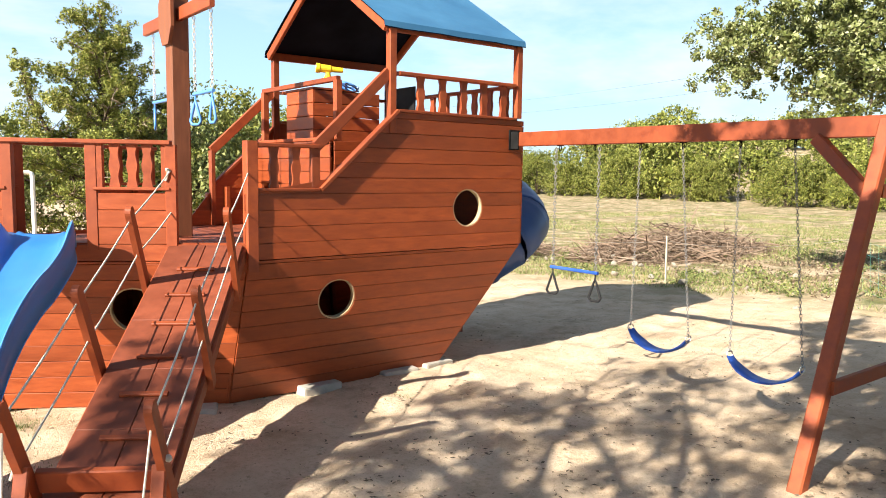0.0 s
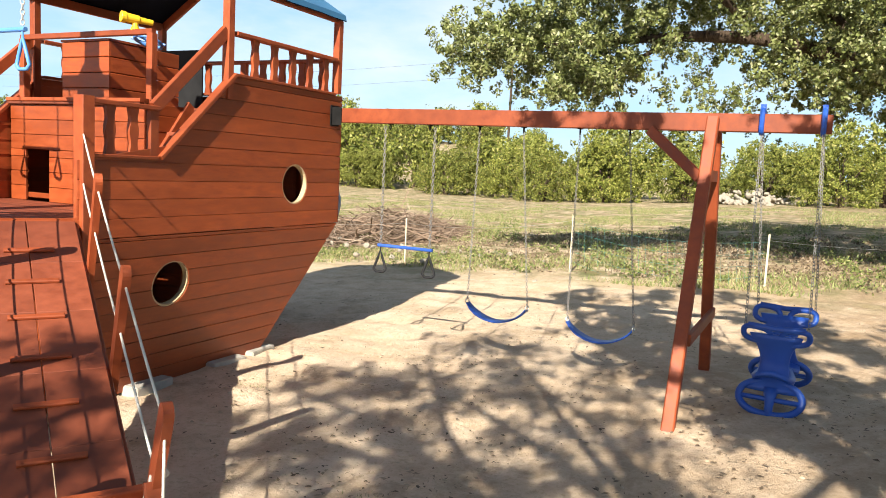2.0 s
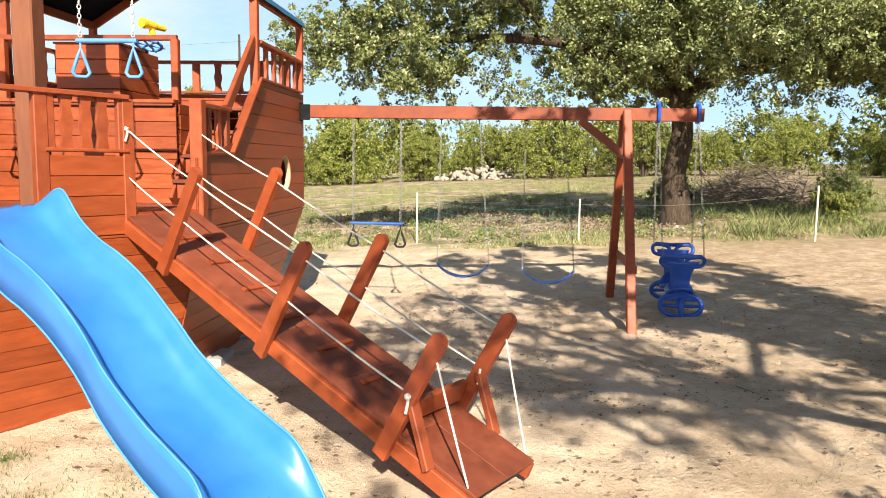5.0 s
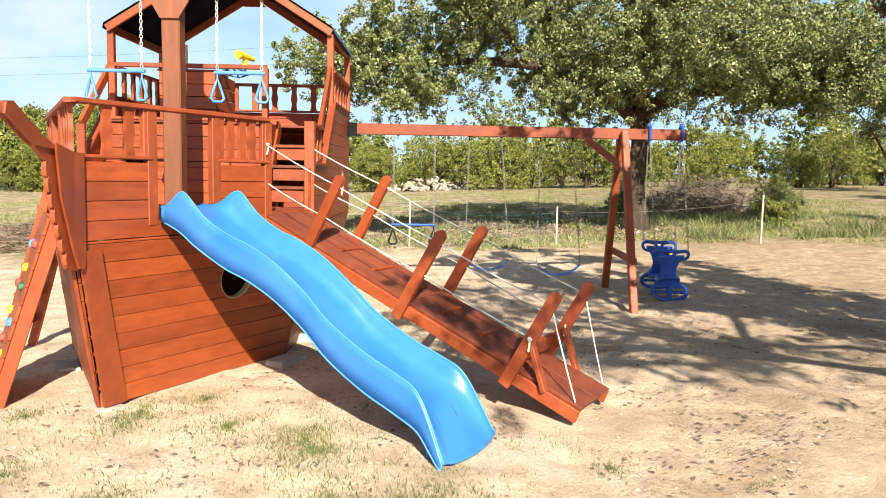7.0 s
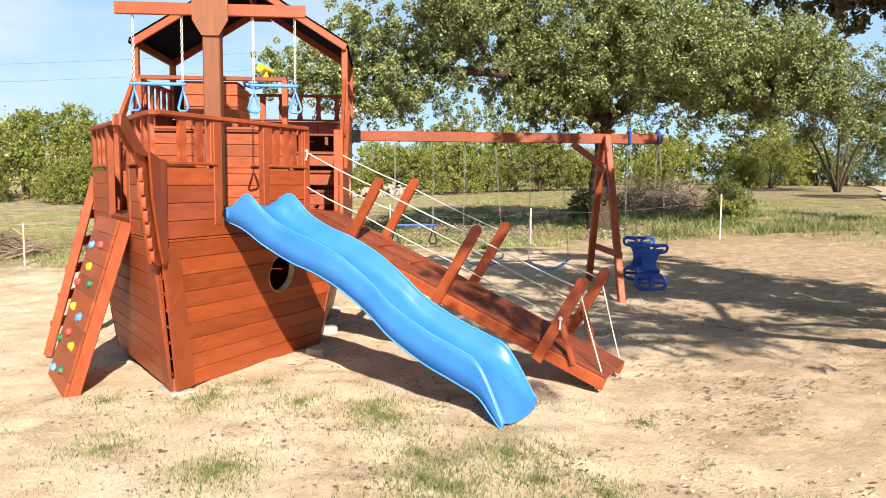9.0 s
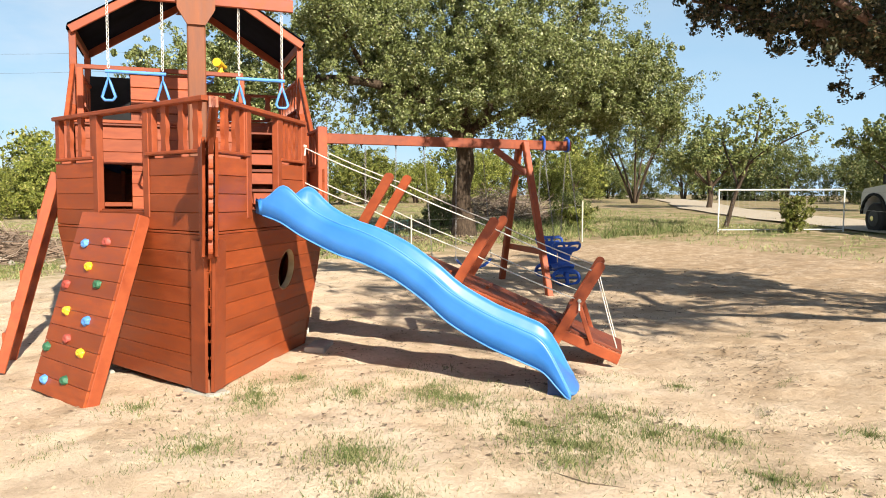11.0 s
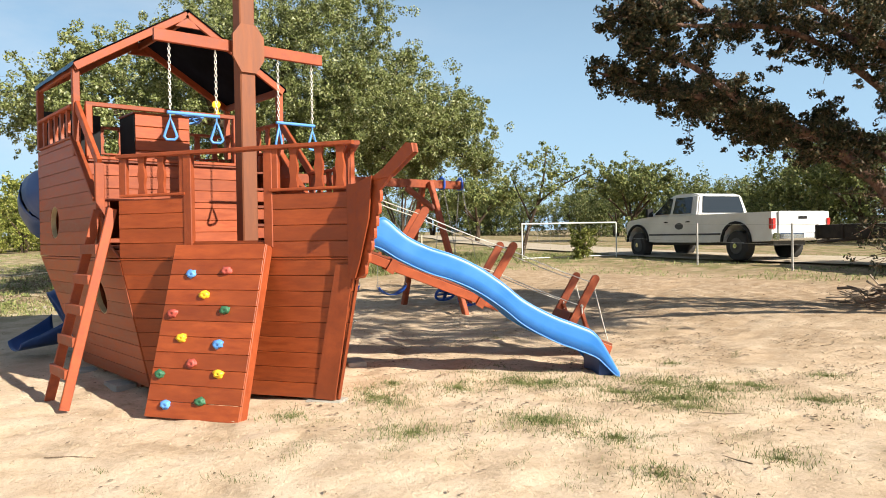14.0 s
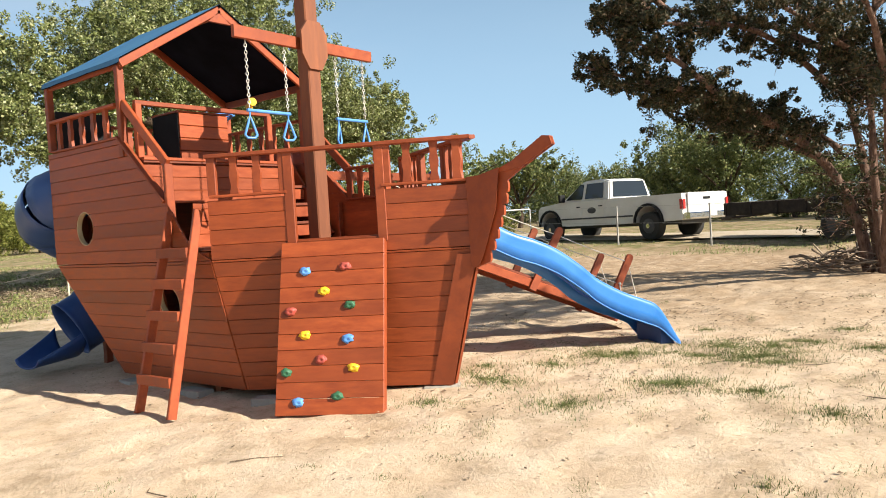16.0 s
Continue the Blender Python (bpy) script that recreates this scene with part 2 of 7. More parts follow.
GRASS = leafy("thin_green_grass", [(0.0, (0.12, 0.17, 0.045)), (0.5, (0.22, 0.26, 0.085)), (1.0, (0.42, 0.40, 0.19))], 0.8)
PATCH = leafy("yard_grass", [(0.0, (0.07, 0.105, 0.026)), (0.5, (0.155, 0.19, 0.056)), (1.0, (0.34, 0.31, 0.15))], 0.8)
SCRUB_LEAF = leafy("dark_scrub_foliage", [(0.0, (0.065, 0.082, 0.026)), (0.5, (0.14, 0.17, 0.05)), (0.85, (0.215, 0.235, 0.07)), (1.0, (0.32, 0.29, 0.13))])
DRY = leafy("dry_meadow_grass", [(0.0, (0.16, 0.14, 0.055)), (0.6, (0.30, 0.26, 0.12)), (1.0, (0.46, 0.39, 0.22))], 0.85)
TWIG = leafy("dry_grey_brush", [(0.0, (0.12, 0.085, 0.06)), (0.6, (0.27, 0.205, 0.15)), (1.0, (0.43, 0.34, 0.26))], 0.9)


LITTER = leafy("dry_leaf_litter", [(0.0, (0.12, 0.085, 0.055)), (0.6, (0.25, 0.185, 0.12)), (1.0, (0.42, 0.33, 0.23))], 0.9)
BRUSH = leafy("bleached_brushwood", [(0.0, (0.15, 0.10, 0.068)), (0.6, (0.32, 0.225, 0.16)), (1.0, (0.50, 0.385, 0.29))], 0.9)


def bark(name, a, c):
    m, n, l, b = material(name, 0.95, 0, 0.2)
    v = coords(n, l, (9, 9, 2.2))
    t = noise_node(n, l, 2.2, 7, v, 0.7)
    l.new(ramp(n, l, t, [(0.3, a), (0.7, c)]), b.inputs["Base Color"])
    bumped(n, l, b, t, 1.0, 0.05)
    return m


BARK = bark("oak_bark", (0.028, 0.020, 0.014), (0.135, 0.095, 0.066))
BARK_C = bark("cedar_bark", (0.075, 0.042, 0.030), (0.30, 0.19, 0.14))


def stone(name, a, c, rough=0.9):
    m, n, l, b = material(name, rough, 0, 0.3)
    v = coords(n, l)
    t = noise_node(n, l, 6, 6, v, 0.65)
    l.new(ramp(n, l, t, [(0.3, a), (0.7, c)]), b.inputs["Base Color"])
    bumped(n, l, b, t, 0.6, 0.02)
    return m


LIME = stone("pale_limestone", (0.27, 0.235, 0.185), (0.44, 0.39, 0.32))
CONC = stone("concrete_paver", (0.34, 0.32, 0.28), (0.50, 0.47, 0.41))
PAINT, _n, _l, _b = material("dusty_white_paint", 0.32, 0, 0.5)
_l.new(ramp(_n, _l, noise_node(_n, _l, 1.5, 5, coords(_n, _l)), [(0.3, (0.62, 0.60, 0.56)), (0.7, (0.74, 0.73, 0.70))]), _b.inputs["Base Color"])
RUBBER = plastic("black_rubber", (0.018, 0.017, 0.016), 0.85)
GREY = plastic("dark_grey_steel", (0.05, 0.05, 0.052), 0.6)
GLASS, _n, _l, _b = material("tinted_car_glass", 0.05, 0, 0.6)
_b.inputs["Base Color"].default_value = (0.02, 0.025, 0.03, 1)
CHROME, _n, _l, _b = material("chrome", 0.15, 1.0)
_b.inputs["Base Color"].default_value = (0.75, 0.75, 0.75, 1)
LAMP_R = plastic("red_lamp_lens", (0.45, 0.02, 0.015), 0.2)

# ---- mesh helpers ----
def part(name, bm, mat, parent=None, label="", smooth=False):
    me = bpy.data.meshes.new(name)
    bmesh.ops.recalc_face_normals(bm, faces=bm.faces)
    bm.to_mesh(me)
    bm.free()
    for m in mat if isinstance(mat, (list, tuple)) else [mat]:
        me.materials.append(m)
    if smooth:
        me.polygons.foreach_set("use_smooth", [True] * len(me.polygons))
    ob = new(name, me)
    if parent:
        ob.parent = parent
    return tagged(ob, label)


def raw(name, verts, faces, mat, parent=None, smooth=False):
    me = bpy.data.meshes.new(name)
    me.from_pydata(verts, [], faces)
    me.materials.append(mat)
    if smooth:
        me.polygons.foreach_set("use_smooth", [True] * len(me.polygons))
    ob = new(name, me)
    if parent:
        ob.parent = parent
    return ob


def thing(name, label, category, group="", at=(0, 0, 0)):
    ob = new(name)
    ob.location = at
    return tagged(ob, label, category, group)


def V(*a):
    return Vector(a)


def timber(bm, a, b, w, h, up=(0, 0, 1), bevel=0.006):
    """A squared timber from a to b, w across and h along up, with eased long edges."""
    a, b = Vector(a), Vector(b)
    d = (b - a).normalized()
    u = Vector(up)
    if abs(d.dot(u.normalized())) > 0.98:
        u = Vector((1, 0, 0))
    s = d.cross(u).normalized()
    u = s.cross(d).normalized()
    e = min(bevel, w * 0.3, h * 0.3)
    ring = [(-w / 2 + e, -h / 2), (w / 2 - e, -h / 2), (w / 2, -h / 2 + e), (w / 2, h / 2 - e),
            (w / 2 - e, h / 2), (-w / 2 + e, h / 2), (-w / 2, h / 2 - e), (-w / 2, -h / 2 + e)]
    loops = [[bm.verts.new(p + s * x + u * y) for x, y in ring] for p in (a, b)]
    for i in range(8):
        j = (i + 1) % 8
        bm.faces.new((loops[0][i], loops[0][j], loops[1][j], loops[1][i]))
    bm.faces.new(loops[0][::-1])
    bm.faces.new(loops[1])


def bar(name, a, b, w, h, mat, parent, label="", up=(0, 0, 1)):
    bm = bmesh.new()
    timber(bm, a, b, w, h, up)
    return part(name, bm, mat, parent, label)


def slab(bm, pts, n, thick):
    """A flat outline of 3D points, thickened by thick along n."""
    n = Vector(n).normalized() * thick
    lo = [bm.verts.new(Vector(p)) for p in pts]
    hi = [bm.verts.new(Vector(p) + n) for p in pts]
    k = len(pts)
    bm.faces.new(lo[::-1])
    bm.faces.new(hi)
    for i in range(k):
        j = (i + 1) % k
        bm.faces.new((lo[i], lo[j], hi[j], hi[i]))


def tube(bm, pts, r, seg=8, cap=True, radii=None):
    """A round bar through the points."""
    pts = [Vector(p) for p in pts]
    loops, prev = [], None
    for i, p in enumerate(pts):
        d = (pts[min(i + 1, len(pts) - 1)] - pts[max(i - 1, 0)]).normalized()
        if prev is None:
            prev = d.orthogonal().normalized()
        prev = (prev - d * prev.dot(d)).normalized()
        q = d.cross(prev)
        rr = radii[i] if radii else r
        loops.append([bm.verts.new(p + (prev * math.cos(2 * math.pi * k / seg) + q * math.sin(2 * math.pi * k / seg)) * rr) for k in range(seg)])
    for a, b in zip(loops, loops[1:]):
        for k in range(seg):
            j = (k + 1) % seg
            bm.faces.new((a[k], a[j], b[j], b[k]))
    if cap:
        bm.faces.new(loops[0][::-1])
        bm.faces.new(loops[-1])


def ring_tube(bm, pts, r, seg=6):
    """A closed round bar through the points."""
    pts = [Vector(p) for p in pts]
    k = len(pts)
    nrm = (pts[1] - pts[0]).cross(pts[k // 2] - pts[0]).normalized()
    loops = []
    for i, p in enumerate(pts):
        d = (pts[(i + 1) % k] - pts[i - 1]).normalized()
        q = d.cross(nrm).normalized()
        loops.append([bm.verts.new(p + (nrm * math.cos(2 * math.pi * j / seg) + q * math.sin(2 * math.pi * j / seg)) * r) for j in range(seg)])
    for i in range(k):
        a, b = loops[i], loops[(i + 1) % k]
        for j in range(seg):
            jj = (j + 1) % seg
            bm.faces.new((a[j], a[jj], b[jj], b[j]))


def chain(name, top, bottom, parent, mat=None, size=0.036, wire=0.0036):
    """Linked chain hanging between two points, each link turned a quarter from the last."""
    bm = bmesh.new()
    top, bottom = Vector(top), Vector(bottom)
    d = bottom - top
    count = max(2, int(d.length / (size * 0.78)))
    ax = d.normalized()
    s0 = ax.orthogonal().normalized()
    for i in range(count):
        c = top + d * ((i + 0.5) / count)
        s = s0 if i % 2 else ax.cross(s0)
        hl, hw = size * 0.5, size * 0.3
        pts = [c + ax * (hl * math.cos(a)) + s * (hw * math.sin(a)) for a in (2 * math.pi * k / 8 for k in range(8))]
        ring_tube(bm, pts, wire, 4)
    return part(name, bm, mat or STEEL, parent)


def ground_z(x, y):
    fall = 0.9 if y > 0 else 0.32
    base = fall * math.tanh(0.045 * y / fall)
    # shallow hollow worn round the gangplank and the swings, and the meadow rising away behind the stern
    base -= 0.13 * math.exp(-((y - 4.3) / 2.0) ** 2) * (0.5 + 0.5 * math.tanh(0.9 * x))
    base += 1.1 * math.tanh(0.018 * max(0.0, -x - 1.5) / 1.1) * (0.5 + 0.5 * math.tanh((y + 8) / 8))
    # low scrubby hill far off beyond the ladder side
    return base + 7.0 * math.exp(-((x + 108) / 30) ** 2 - ((y + 58) / 34) ** 2)


def relief(x, y):
    """Trampled unevenness of the yard, over the general fall of the ground."""
    near = max(0.0, 1 - math.hypot(x - 3, y - 1) / 60)
    print_ = noise.noise((x * 3.1, y * 3.1, 5))
    return near * (0.035 * noise.noise((x * 0.5, y * 0.5, 0)) + 0.028 * noise.noise((x * 1.9, y * 1.9, 3)) + 0.022 * noise.noise((x * 4.1, y * 4.1, 7)) - 0.045 * max(0, abs(print_) - 0.22))


# ---- ground ----
def graded(lo, hi, c, fine, near, n_far):
    inner = list(np.arange(c - near, c + near + 1e-6, fine))
    grow = lambda end, start: [start + (end - start) * (math.exp(5.0 * k / n_far) - 1) / (math.exp(5.0) - 1) for k in range(1, n_far + 1)]
    return np.array(sorted(grow(lo, inner[0])) + inner + grow(hi, inner[-1]))


gx = graded(-900, 900, 3.5, 0.08, 10.0, 60)
gy = graded(-900, 900, 1.5, 0.08, 10.0, 60)
verts = []
for y in gy:
    for x in gx:
        z = ground_z(x, y) + relief(x, y)
        far = math.hypot(x, y)
        if far > 80:
            z += (far - 80) * 0.008 * (0.6 + 0.6 * noise.noise((x * 0.006, y * 0.006, 9)))
        verts.append((x, y, z))
nx = len(gx)
faces = [(j * nx + i, j * nx + i + 1, (j + 1) * nx + i + 1, (j + 1) * nx + i) for j in range(len(gy) - 1) for i in range(nx - 1)]
ground = raw("ground", verts, faces, SAND, None, True)
tagged(ground, "pale trampled caliche sand running out into thin meadow grass", "ground", kind="structure")

# ---- ship playhouse ----
# x runs from stern to bow, y to the gangplank side, z up; hull leaned in below the knuckle
Z_BOT, Z_KN, Z_DECK, Z_SILL, Z_POOP, Z_TOP = 0.03, 1.30, 1.42, 1.88, 2.36, 2.62
STERN_B, STERN_K = 0.953, 0.0
HALF_B, HALF_K = 1.018, 1.25
FOLD_B, FOLD_K = 3.195, 3.105
STEM_B, STEM_K = 4.90, 5.27
PL, GAP, TH = 0.14, 0.0045, 0.022

ship = thing("ship_playhouse", "large red-stained cedar pirate ship playhouse with canopy and mast", "playhouse", at=(2.5, 0, 0))


def sub(name, bm, mat, label="", parent=None):
    ob = part(name, bm, mat, parent, label)
    if parent is None:
        ob.parent = ship
        ob.matrix_parent_inverse = Matrix.Translation((-2.5, 0, 0))
    return ob


def wall(name, org, udir, vdir, nrm, v0, v1, umin, umax, holes=(), skip=(), label="", studs=()):
    """Plank wall: rows of boards up v between the edges umin(v) and umax(v); holes are (u, v, r); skip gives (ua, ub, va) openings above va."""
    org, udir, vdir, nrm = (Vector(q) for q in (org, udir, vdir, nrm))
    at = lambda u, v, d=0.0: org + udir * u + vdir * v + nrm * d
    bm = bmesh.new()
    timber(bm, at(umin(v0) + 0.06, v0 + 0.05, -0.03), at(umax(v0) - 0.06, v0 + 0.05, -0.03), 0.05, 0.05, nrm)
    frame_ob = sub(name, bm, WOOD, label)
    for u, a, b in studs:
        bm = bmesh.new()
        timber(bm, at(u, a + 0.08, -0.04), at(u, b - 0.02, -0.04), 0.05, 0.07, nrm)
        part("stud", bm, WOOD, frame_ob)
    for hu, hv, r in holes:
        bm = bmesh.new()
        ro, ri = [], []
        for k in range(32):
            c, q = math.cos(k * math.pi / 16), math.sin(k * math.pi / 16)
            for ring, rr in ((ro, r - 0.001), (ri, r - 0.014)):
                ring.append([bm.verts.new(at(hu + rr * c, hv + rr * q, d)) for d in (-0.035, TH - 0.004)])
        for k in range(32):
            j = (k + 1) % 32
            bm.faces.new((ri[k][0], ri[k][1], ri[j][1], ri[j][0]))
            bm.faces.new((ro[k][0], ro[j][0], ro[j][1], ro[k][1]))
            bm.faces.new((ri[k][1], ro[k][1], ro[j][1], ri[j][1]))
            bm.faces.new((ri[k][0], ri[j][0], ro[j][0], ro[k][0]))
        part("porthole_lining", bm, RAWWOOD, frame_ob, "pale unstained wood lining of the porthole")
    v = v0
    while v < v1 - 0.02:
        a, b = v, min(v + PL, v1)
        bb = b - GAP
        spans = [(umin(a), umin(bb), umax(a), umax(bb))]
        for ua, ub, va in skip:
            if a >= va - 0.03:
                out = []
                for l0, l1, r0, r1 in spans:
                    if ua <= l0 + 0.01:
                        out.append((max(ub, l0), max(ub, l1), r0, r1))
                    elif ub >= r0 - 0.01:
                        out.append((l0, l1, min(ua, r0), min(ua, r1)))
                    else:
                        out += [(l0, l1, ua, ua), (ub, ub, r0, r1)]
                spans = out
        for l0, l1, r0, r1 in spans:
            if max(r0 - l0, r1 - l1) < 0.02:
                continue
            pieces = [[(l0, a), (r0, a), (r1, bb), (l1, bb)]]
            for hu, hv, r in holes:
                if not (l0 < hu < r0):
                    continue
                cuta, cutb = abs(a - hv) < r, abs(bb - hv) < r
                arc = lambda lo, hi, side: [(hu + side * math.sqrt(max(0, r * r - (w - hv) ** 2)), w) for w in np.linspace(lo, hi, 7)]
                if cuta and cutb:
                    pieces = [[(l0, a)] + arc(a, bb, -1) + [(l1, bb)], arc(a, bb, 1)[::-1] + [(r0, a), (r1, bb)]]
                    pieces[1] = [(r0, a), (r1, bb)] + arc(a, bb, 1)[::-1]
                elif cuta:
                    pieces = [[(l0, a)] + arc(a, hv + r, -1) + arc(a, hv + r, 1)[::-1][1:] + [(r0, a), (r1, bb), (l1, bb)]]
                elif cutb:
                    pieces = [[(l0, a), (r0, a), (r1, bb)] + arc(hv - r, bb, 1)[::-1] + arc(hv - r, bb, -1)[1:] + [(l1, bb)]]
            for pc in pieces:
                bm = bmesh.new()
                w = random.uniform(-0.002, 0.003)
                slab(bm, [at(p, q, w) for p, q in pc], nrm, TH)
                if len(bm.faces) == 6:
                    bmesh.ops.bevel(bm, geom=bm.edges[:], offset=0.003, segments=1, affect="EDGES")
                # tongue behind the joint with the next board
                edge = sorted(p for p, q in pc if abs(q - bb) < 1e-6)
                for p, q in zip(edge[::2], edge[1::2]):
                    if b < v1 - 0.02 and q - p > 0.03:
                        slab(bm, [at(p, bb - 0.010, -0.0075), at(q, bb - 0.010, -0.0075), at(q, b + 0.010, -0.0075), at(p, b + 0.010, -0.0075)], nrm, 0.005)
                ob = part("plank", bm, WOOD, frame_ob)
        v = b
    return frame_ob


def top_profile(z):
    return FOLD_K if z <= Z_SILL else 2.42 - (z - Z_SILL) * (2.42 - 1.66) / (Z_TOP - Z_SILL)


lean = V(0, HALF_K - HALF_B, Z_KN - Z_BOT)
run = lean.length
lt = lambda f, g: (lambda v: f + (g - f) * v / run)
for sgn, tag in ((1, "gangplank"), (-1, "ladder")):
    # upper and lower planking of the after hull side
    wall("hull_upper_side", (0, sgn * HALF_K, 0), (1, 0, 0), (0, 0, 1), (0, sgn, 0), Z_KN, Z_TOP,
         lambda z: 0.0, (lambda z: top_profile(z)) if sgn > 0 else (lambda z: FOLD_K if z < Z_DECK - 0.03 else (2.42 + (Z_SILL - z) * 0.80 if z <= Z_SILL else top_profile(z))),
         [(0.735, 1.70, 0.195)], [],
         "horizontal cedar planking above the knuckle with a round porthole",
         [(0.05, Z_KN, Z_TOP), (1.2, Z_KN, Z_TOP), (2.3, Z_KN, Z_SILL)])
    wall("hull_lower_side", (0, sgn * HALF_B, Z_BOT), (1, 0, 0), V(0, sgn * (HALF_K - HALF_B), Z_KN - Z_BOT) / run,
         V(0, sgn * (Z_KN - Z_BOT), -(HALF_K - HALF_B)) / run, 0, run, lt(STERN_B, STERN_K), lt(FOLD_B, FOLD_K),
         [(2.22, 0.871, 0.195)], [], "inward-leaning lower hull planking with a round porthole",
         [(1.0, 0, run), (2.0, 0, run), (3.0, 0, run)])
    # bow walls, thirty degrees off the keel line
    fb, fk = V(FOLD_B, sgn * HALF_B, Z_BOT), V(FOLD_K, sgn * HALF_K, Z_KN)
    sb, sk = V(STEM_B, 0, Z_BOT), V(STEM_K, 0, Z_KN)
    uk = (sk - fk).normalized()
    ub_ = V(uk.x, uk.y, 0)
    nrm = V(-ub_.y * sgn, ub_.x * sgn, 0) if sgn > 0 else V(ub_.y, -ub_.x, 0)
    L = (sk - fk).length
    skip = [(0.02, 0.60, Z_DECK - 0.06), (1.20, 1.87, Z_DECK)] if sgn > 0 else [(0.78, 1.68, Z_DECK)]
    wall("bow_upper_side", fk * 1 - V(0, 0, Z_KN), ub_, (0, 0, 1), nrm, Z_KN, Z_SILL, lambda z: 0.0, lambda z: L + (z - Z_KN) * 0.05,
         [], skip, "planked bow bulwark", [(0.70, Z_KN, Z_SILL), (2.2, Z_KN, Z_SILL)] if sgn > 0 else [(0.3, Z_KN, Z_SILL), (2.0, Z_KN, Z_SILL)])
    # lower bow: frame of the leaning plane
    mid_b, mid_k = (fb + sb) / 2, (fk + sk) / 2
    vd = (mid_k - mid_b)
    vd = (vd - ub_ * vd.dot(ub_))
    hrun = vd.length
    vd.normalize()
    nn = ub_.cross(vd) * (-1 if sgn > 0 else 1)
    if nn.dot(nrm) < 0:
        nn = -nn
    o = mid_b
    ua0, ua1 = (fb - o).dot(ub_), (fk - o).dot(ub_)
    ue0, ue1 = (sb - o).dot(ub_), (sk - o).dot(ub_)
    wall("bow_lower_side", o, ub_, vd, nn, 0, hrun, (lambda v, a=ua0, b=ua1: a + (b - a) * v / hrun), (lambda v, a=ue0, b=ue1: a + (b - a) * v / hrun),
         [(ua0 + 0.74, 0.861, 0.195)] if sgn > 0 else [], [], "planked lower bow raking down to the stem", [(ua0 + 0.3, 0, hrun), (0.3, 0, hrun)])
    # stem trim board and stem foot
    bm = bmesh.new()
    w = 0.17
    slab(bm, [sb - ub_ * w * 1.05 + nn * 0.024, sb + nn * 0.024 + ub_ * 0.02, sk + nn * 0.024 + V(0, 0, -0.06), sk - ub_ * w + nn * 0.024 + V(0, 0, -0.06)], nn, 0.024)
    sub("stem_board", bm, WOOD_RAIL, "wide flat trim board along the stem")
    # fold trim
    bm = bmesh.new()
    timber(bm, fb - V(0, sgn * 0.03, 0.0), fk - V(0, sgn * 0.03, 0), 0.06, 0.06, (1, 0, 0))
    sub("corner_batten", bm, WOOD)
# transom planking
wall("transom_upper", (0, -HALF_K, 0), (0, 1, 0), (0, 0, 1), (-1, 0, 0), Z_KN, Z_TOP, lambda z: -0.02, lambda z: 2 * HALF_K + 0.02,
     [], [], "flat planked transom", [(0.4, Z_KN, Z_TOP), (2.0, Z_KN, Z_TOP)])
tr = V(STERN_K - STERN_B, 0, Z_KN - Z_BOT)
trl = tr.length
wall("transom_lower", (STERN_B, -HALF_K, Z_BOT), (0, 1, 0), tr / trl, V(-tr.z, 0, tr.x) / trl, 0, trl,
     lambda v: (HALF_K - HALF_B) * (1 - v / trl), lambda v: 2 * HALF_K - (HALF_K - HALF_B) * (1 - v / trl), [], [], "raking lower transom", [(0.5, 0, trl), (2.0, 0, trl)])
# floor platform inside and its dark skids
bm = bmesh.new()
slab(bm, [V(STERN_B + 0.1, -0.95, 0.14), V(3.1, -0.95, 0.14), V(4.75, -0.03, 0.14), V(4.75, 0.03, 0.14), V(3.1, 0.95, 0.14), V(STERN_B + 0.1, 0.95, 0.14)], (0, 0, 1), 0.03)
sub("floor_platform", bm, WOOD_DECK)
bm = bmesh.new()
timber(bm, (4.86, 0, -0.05), (4.86, 0, 0.12), 0.10, 0.10)
sub("stem_foot", bm, WOOD_MAST)
for x in (1.4, 2.6):
    bm = bmesh.new()
    timber(bm, (x, -0.94, -0.01), (x, 0.94, -0.01), 0.09, 0.09)
    sub("skid", bm, WOOD_MAST)

# main deck boards
bm = bmesh.new()
timber(bm, (1.95, 0, Z_DECK - 0.09), (5.0, 0, Z_DECK - 0.09), 0.04, 0.10)
deck = sub("main_deck", bm, WOOD_DECK)
for yy in (-0.9, 0.9):
    bm = bmesh.new()
    timber(bm, (1.95, yy, Z_DECK - 0.09), (3.2, yy, Z_DECK - 0.09), 0.04, 0.10)
    part("joist", bm, WOOD_DECK, deck)
x = 1.95
while x < 5.05:
    hw = HALF_K - 0.03 if x < FOLD_K - 0.1 else max(0.05, (STEM_K - 0.05 - x - 0.14) * math.tan(radians(30)))
    bm = bmesh.new()
    timber(bm, (x + 0.07, -hw, Z_DECK - 0.015), (x + 0.07, hw, Z_DECK - 0.015), 0.134, 0.028)
    part("deck_board", bm, WOOD_DECK, deck)
    x += 0.14

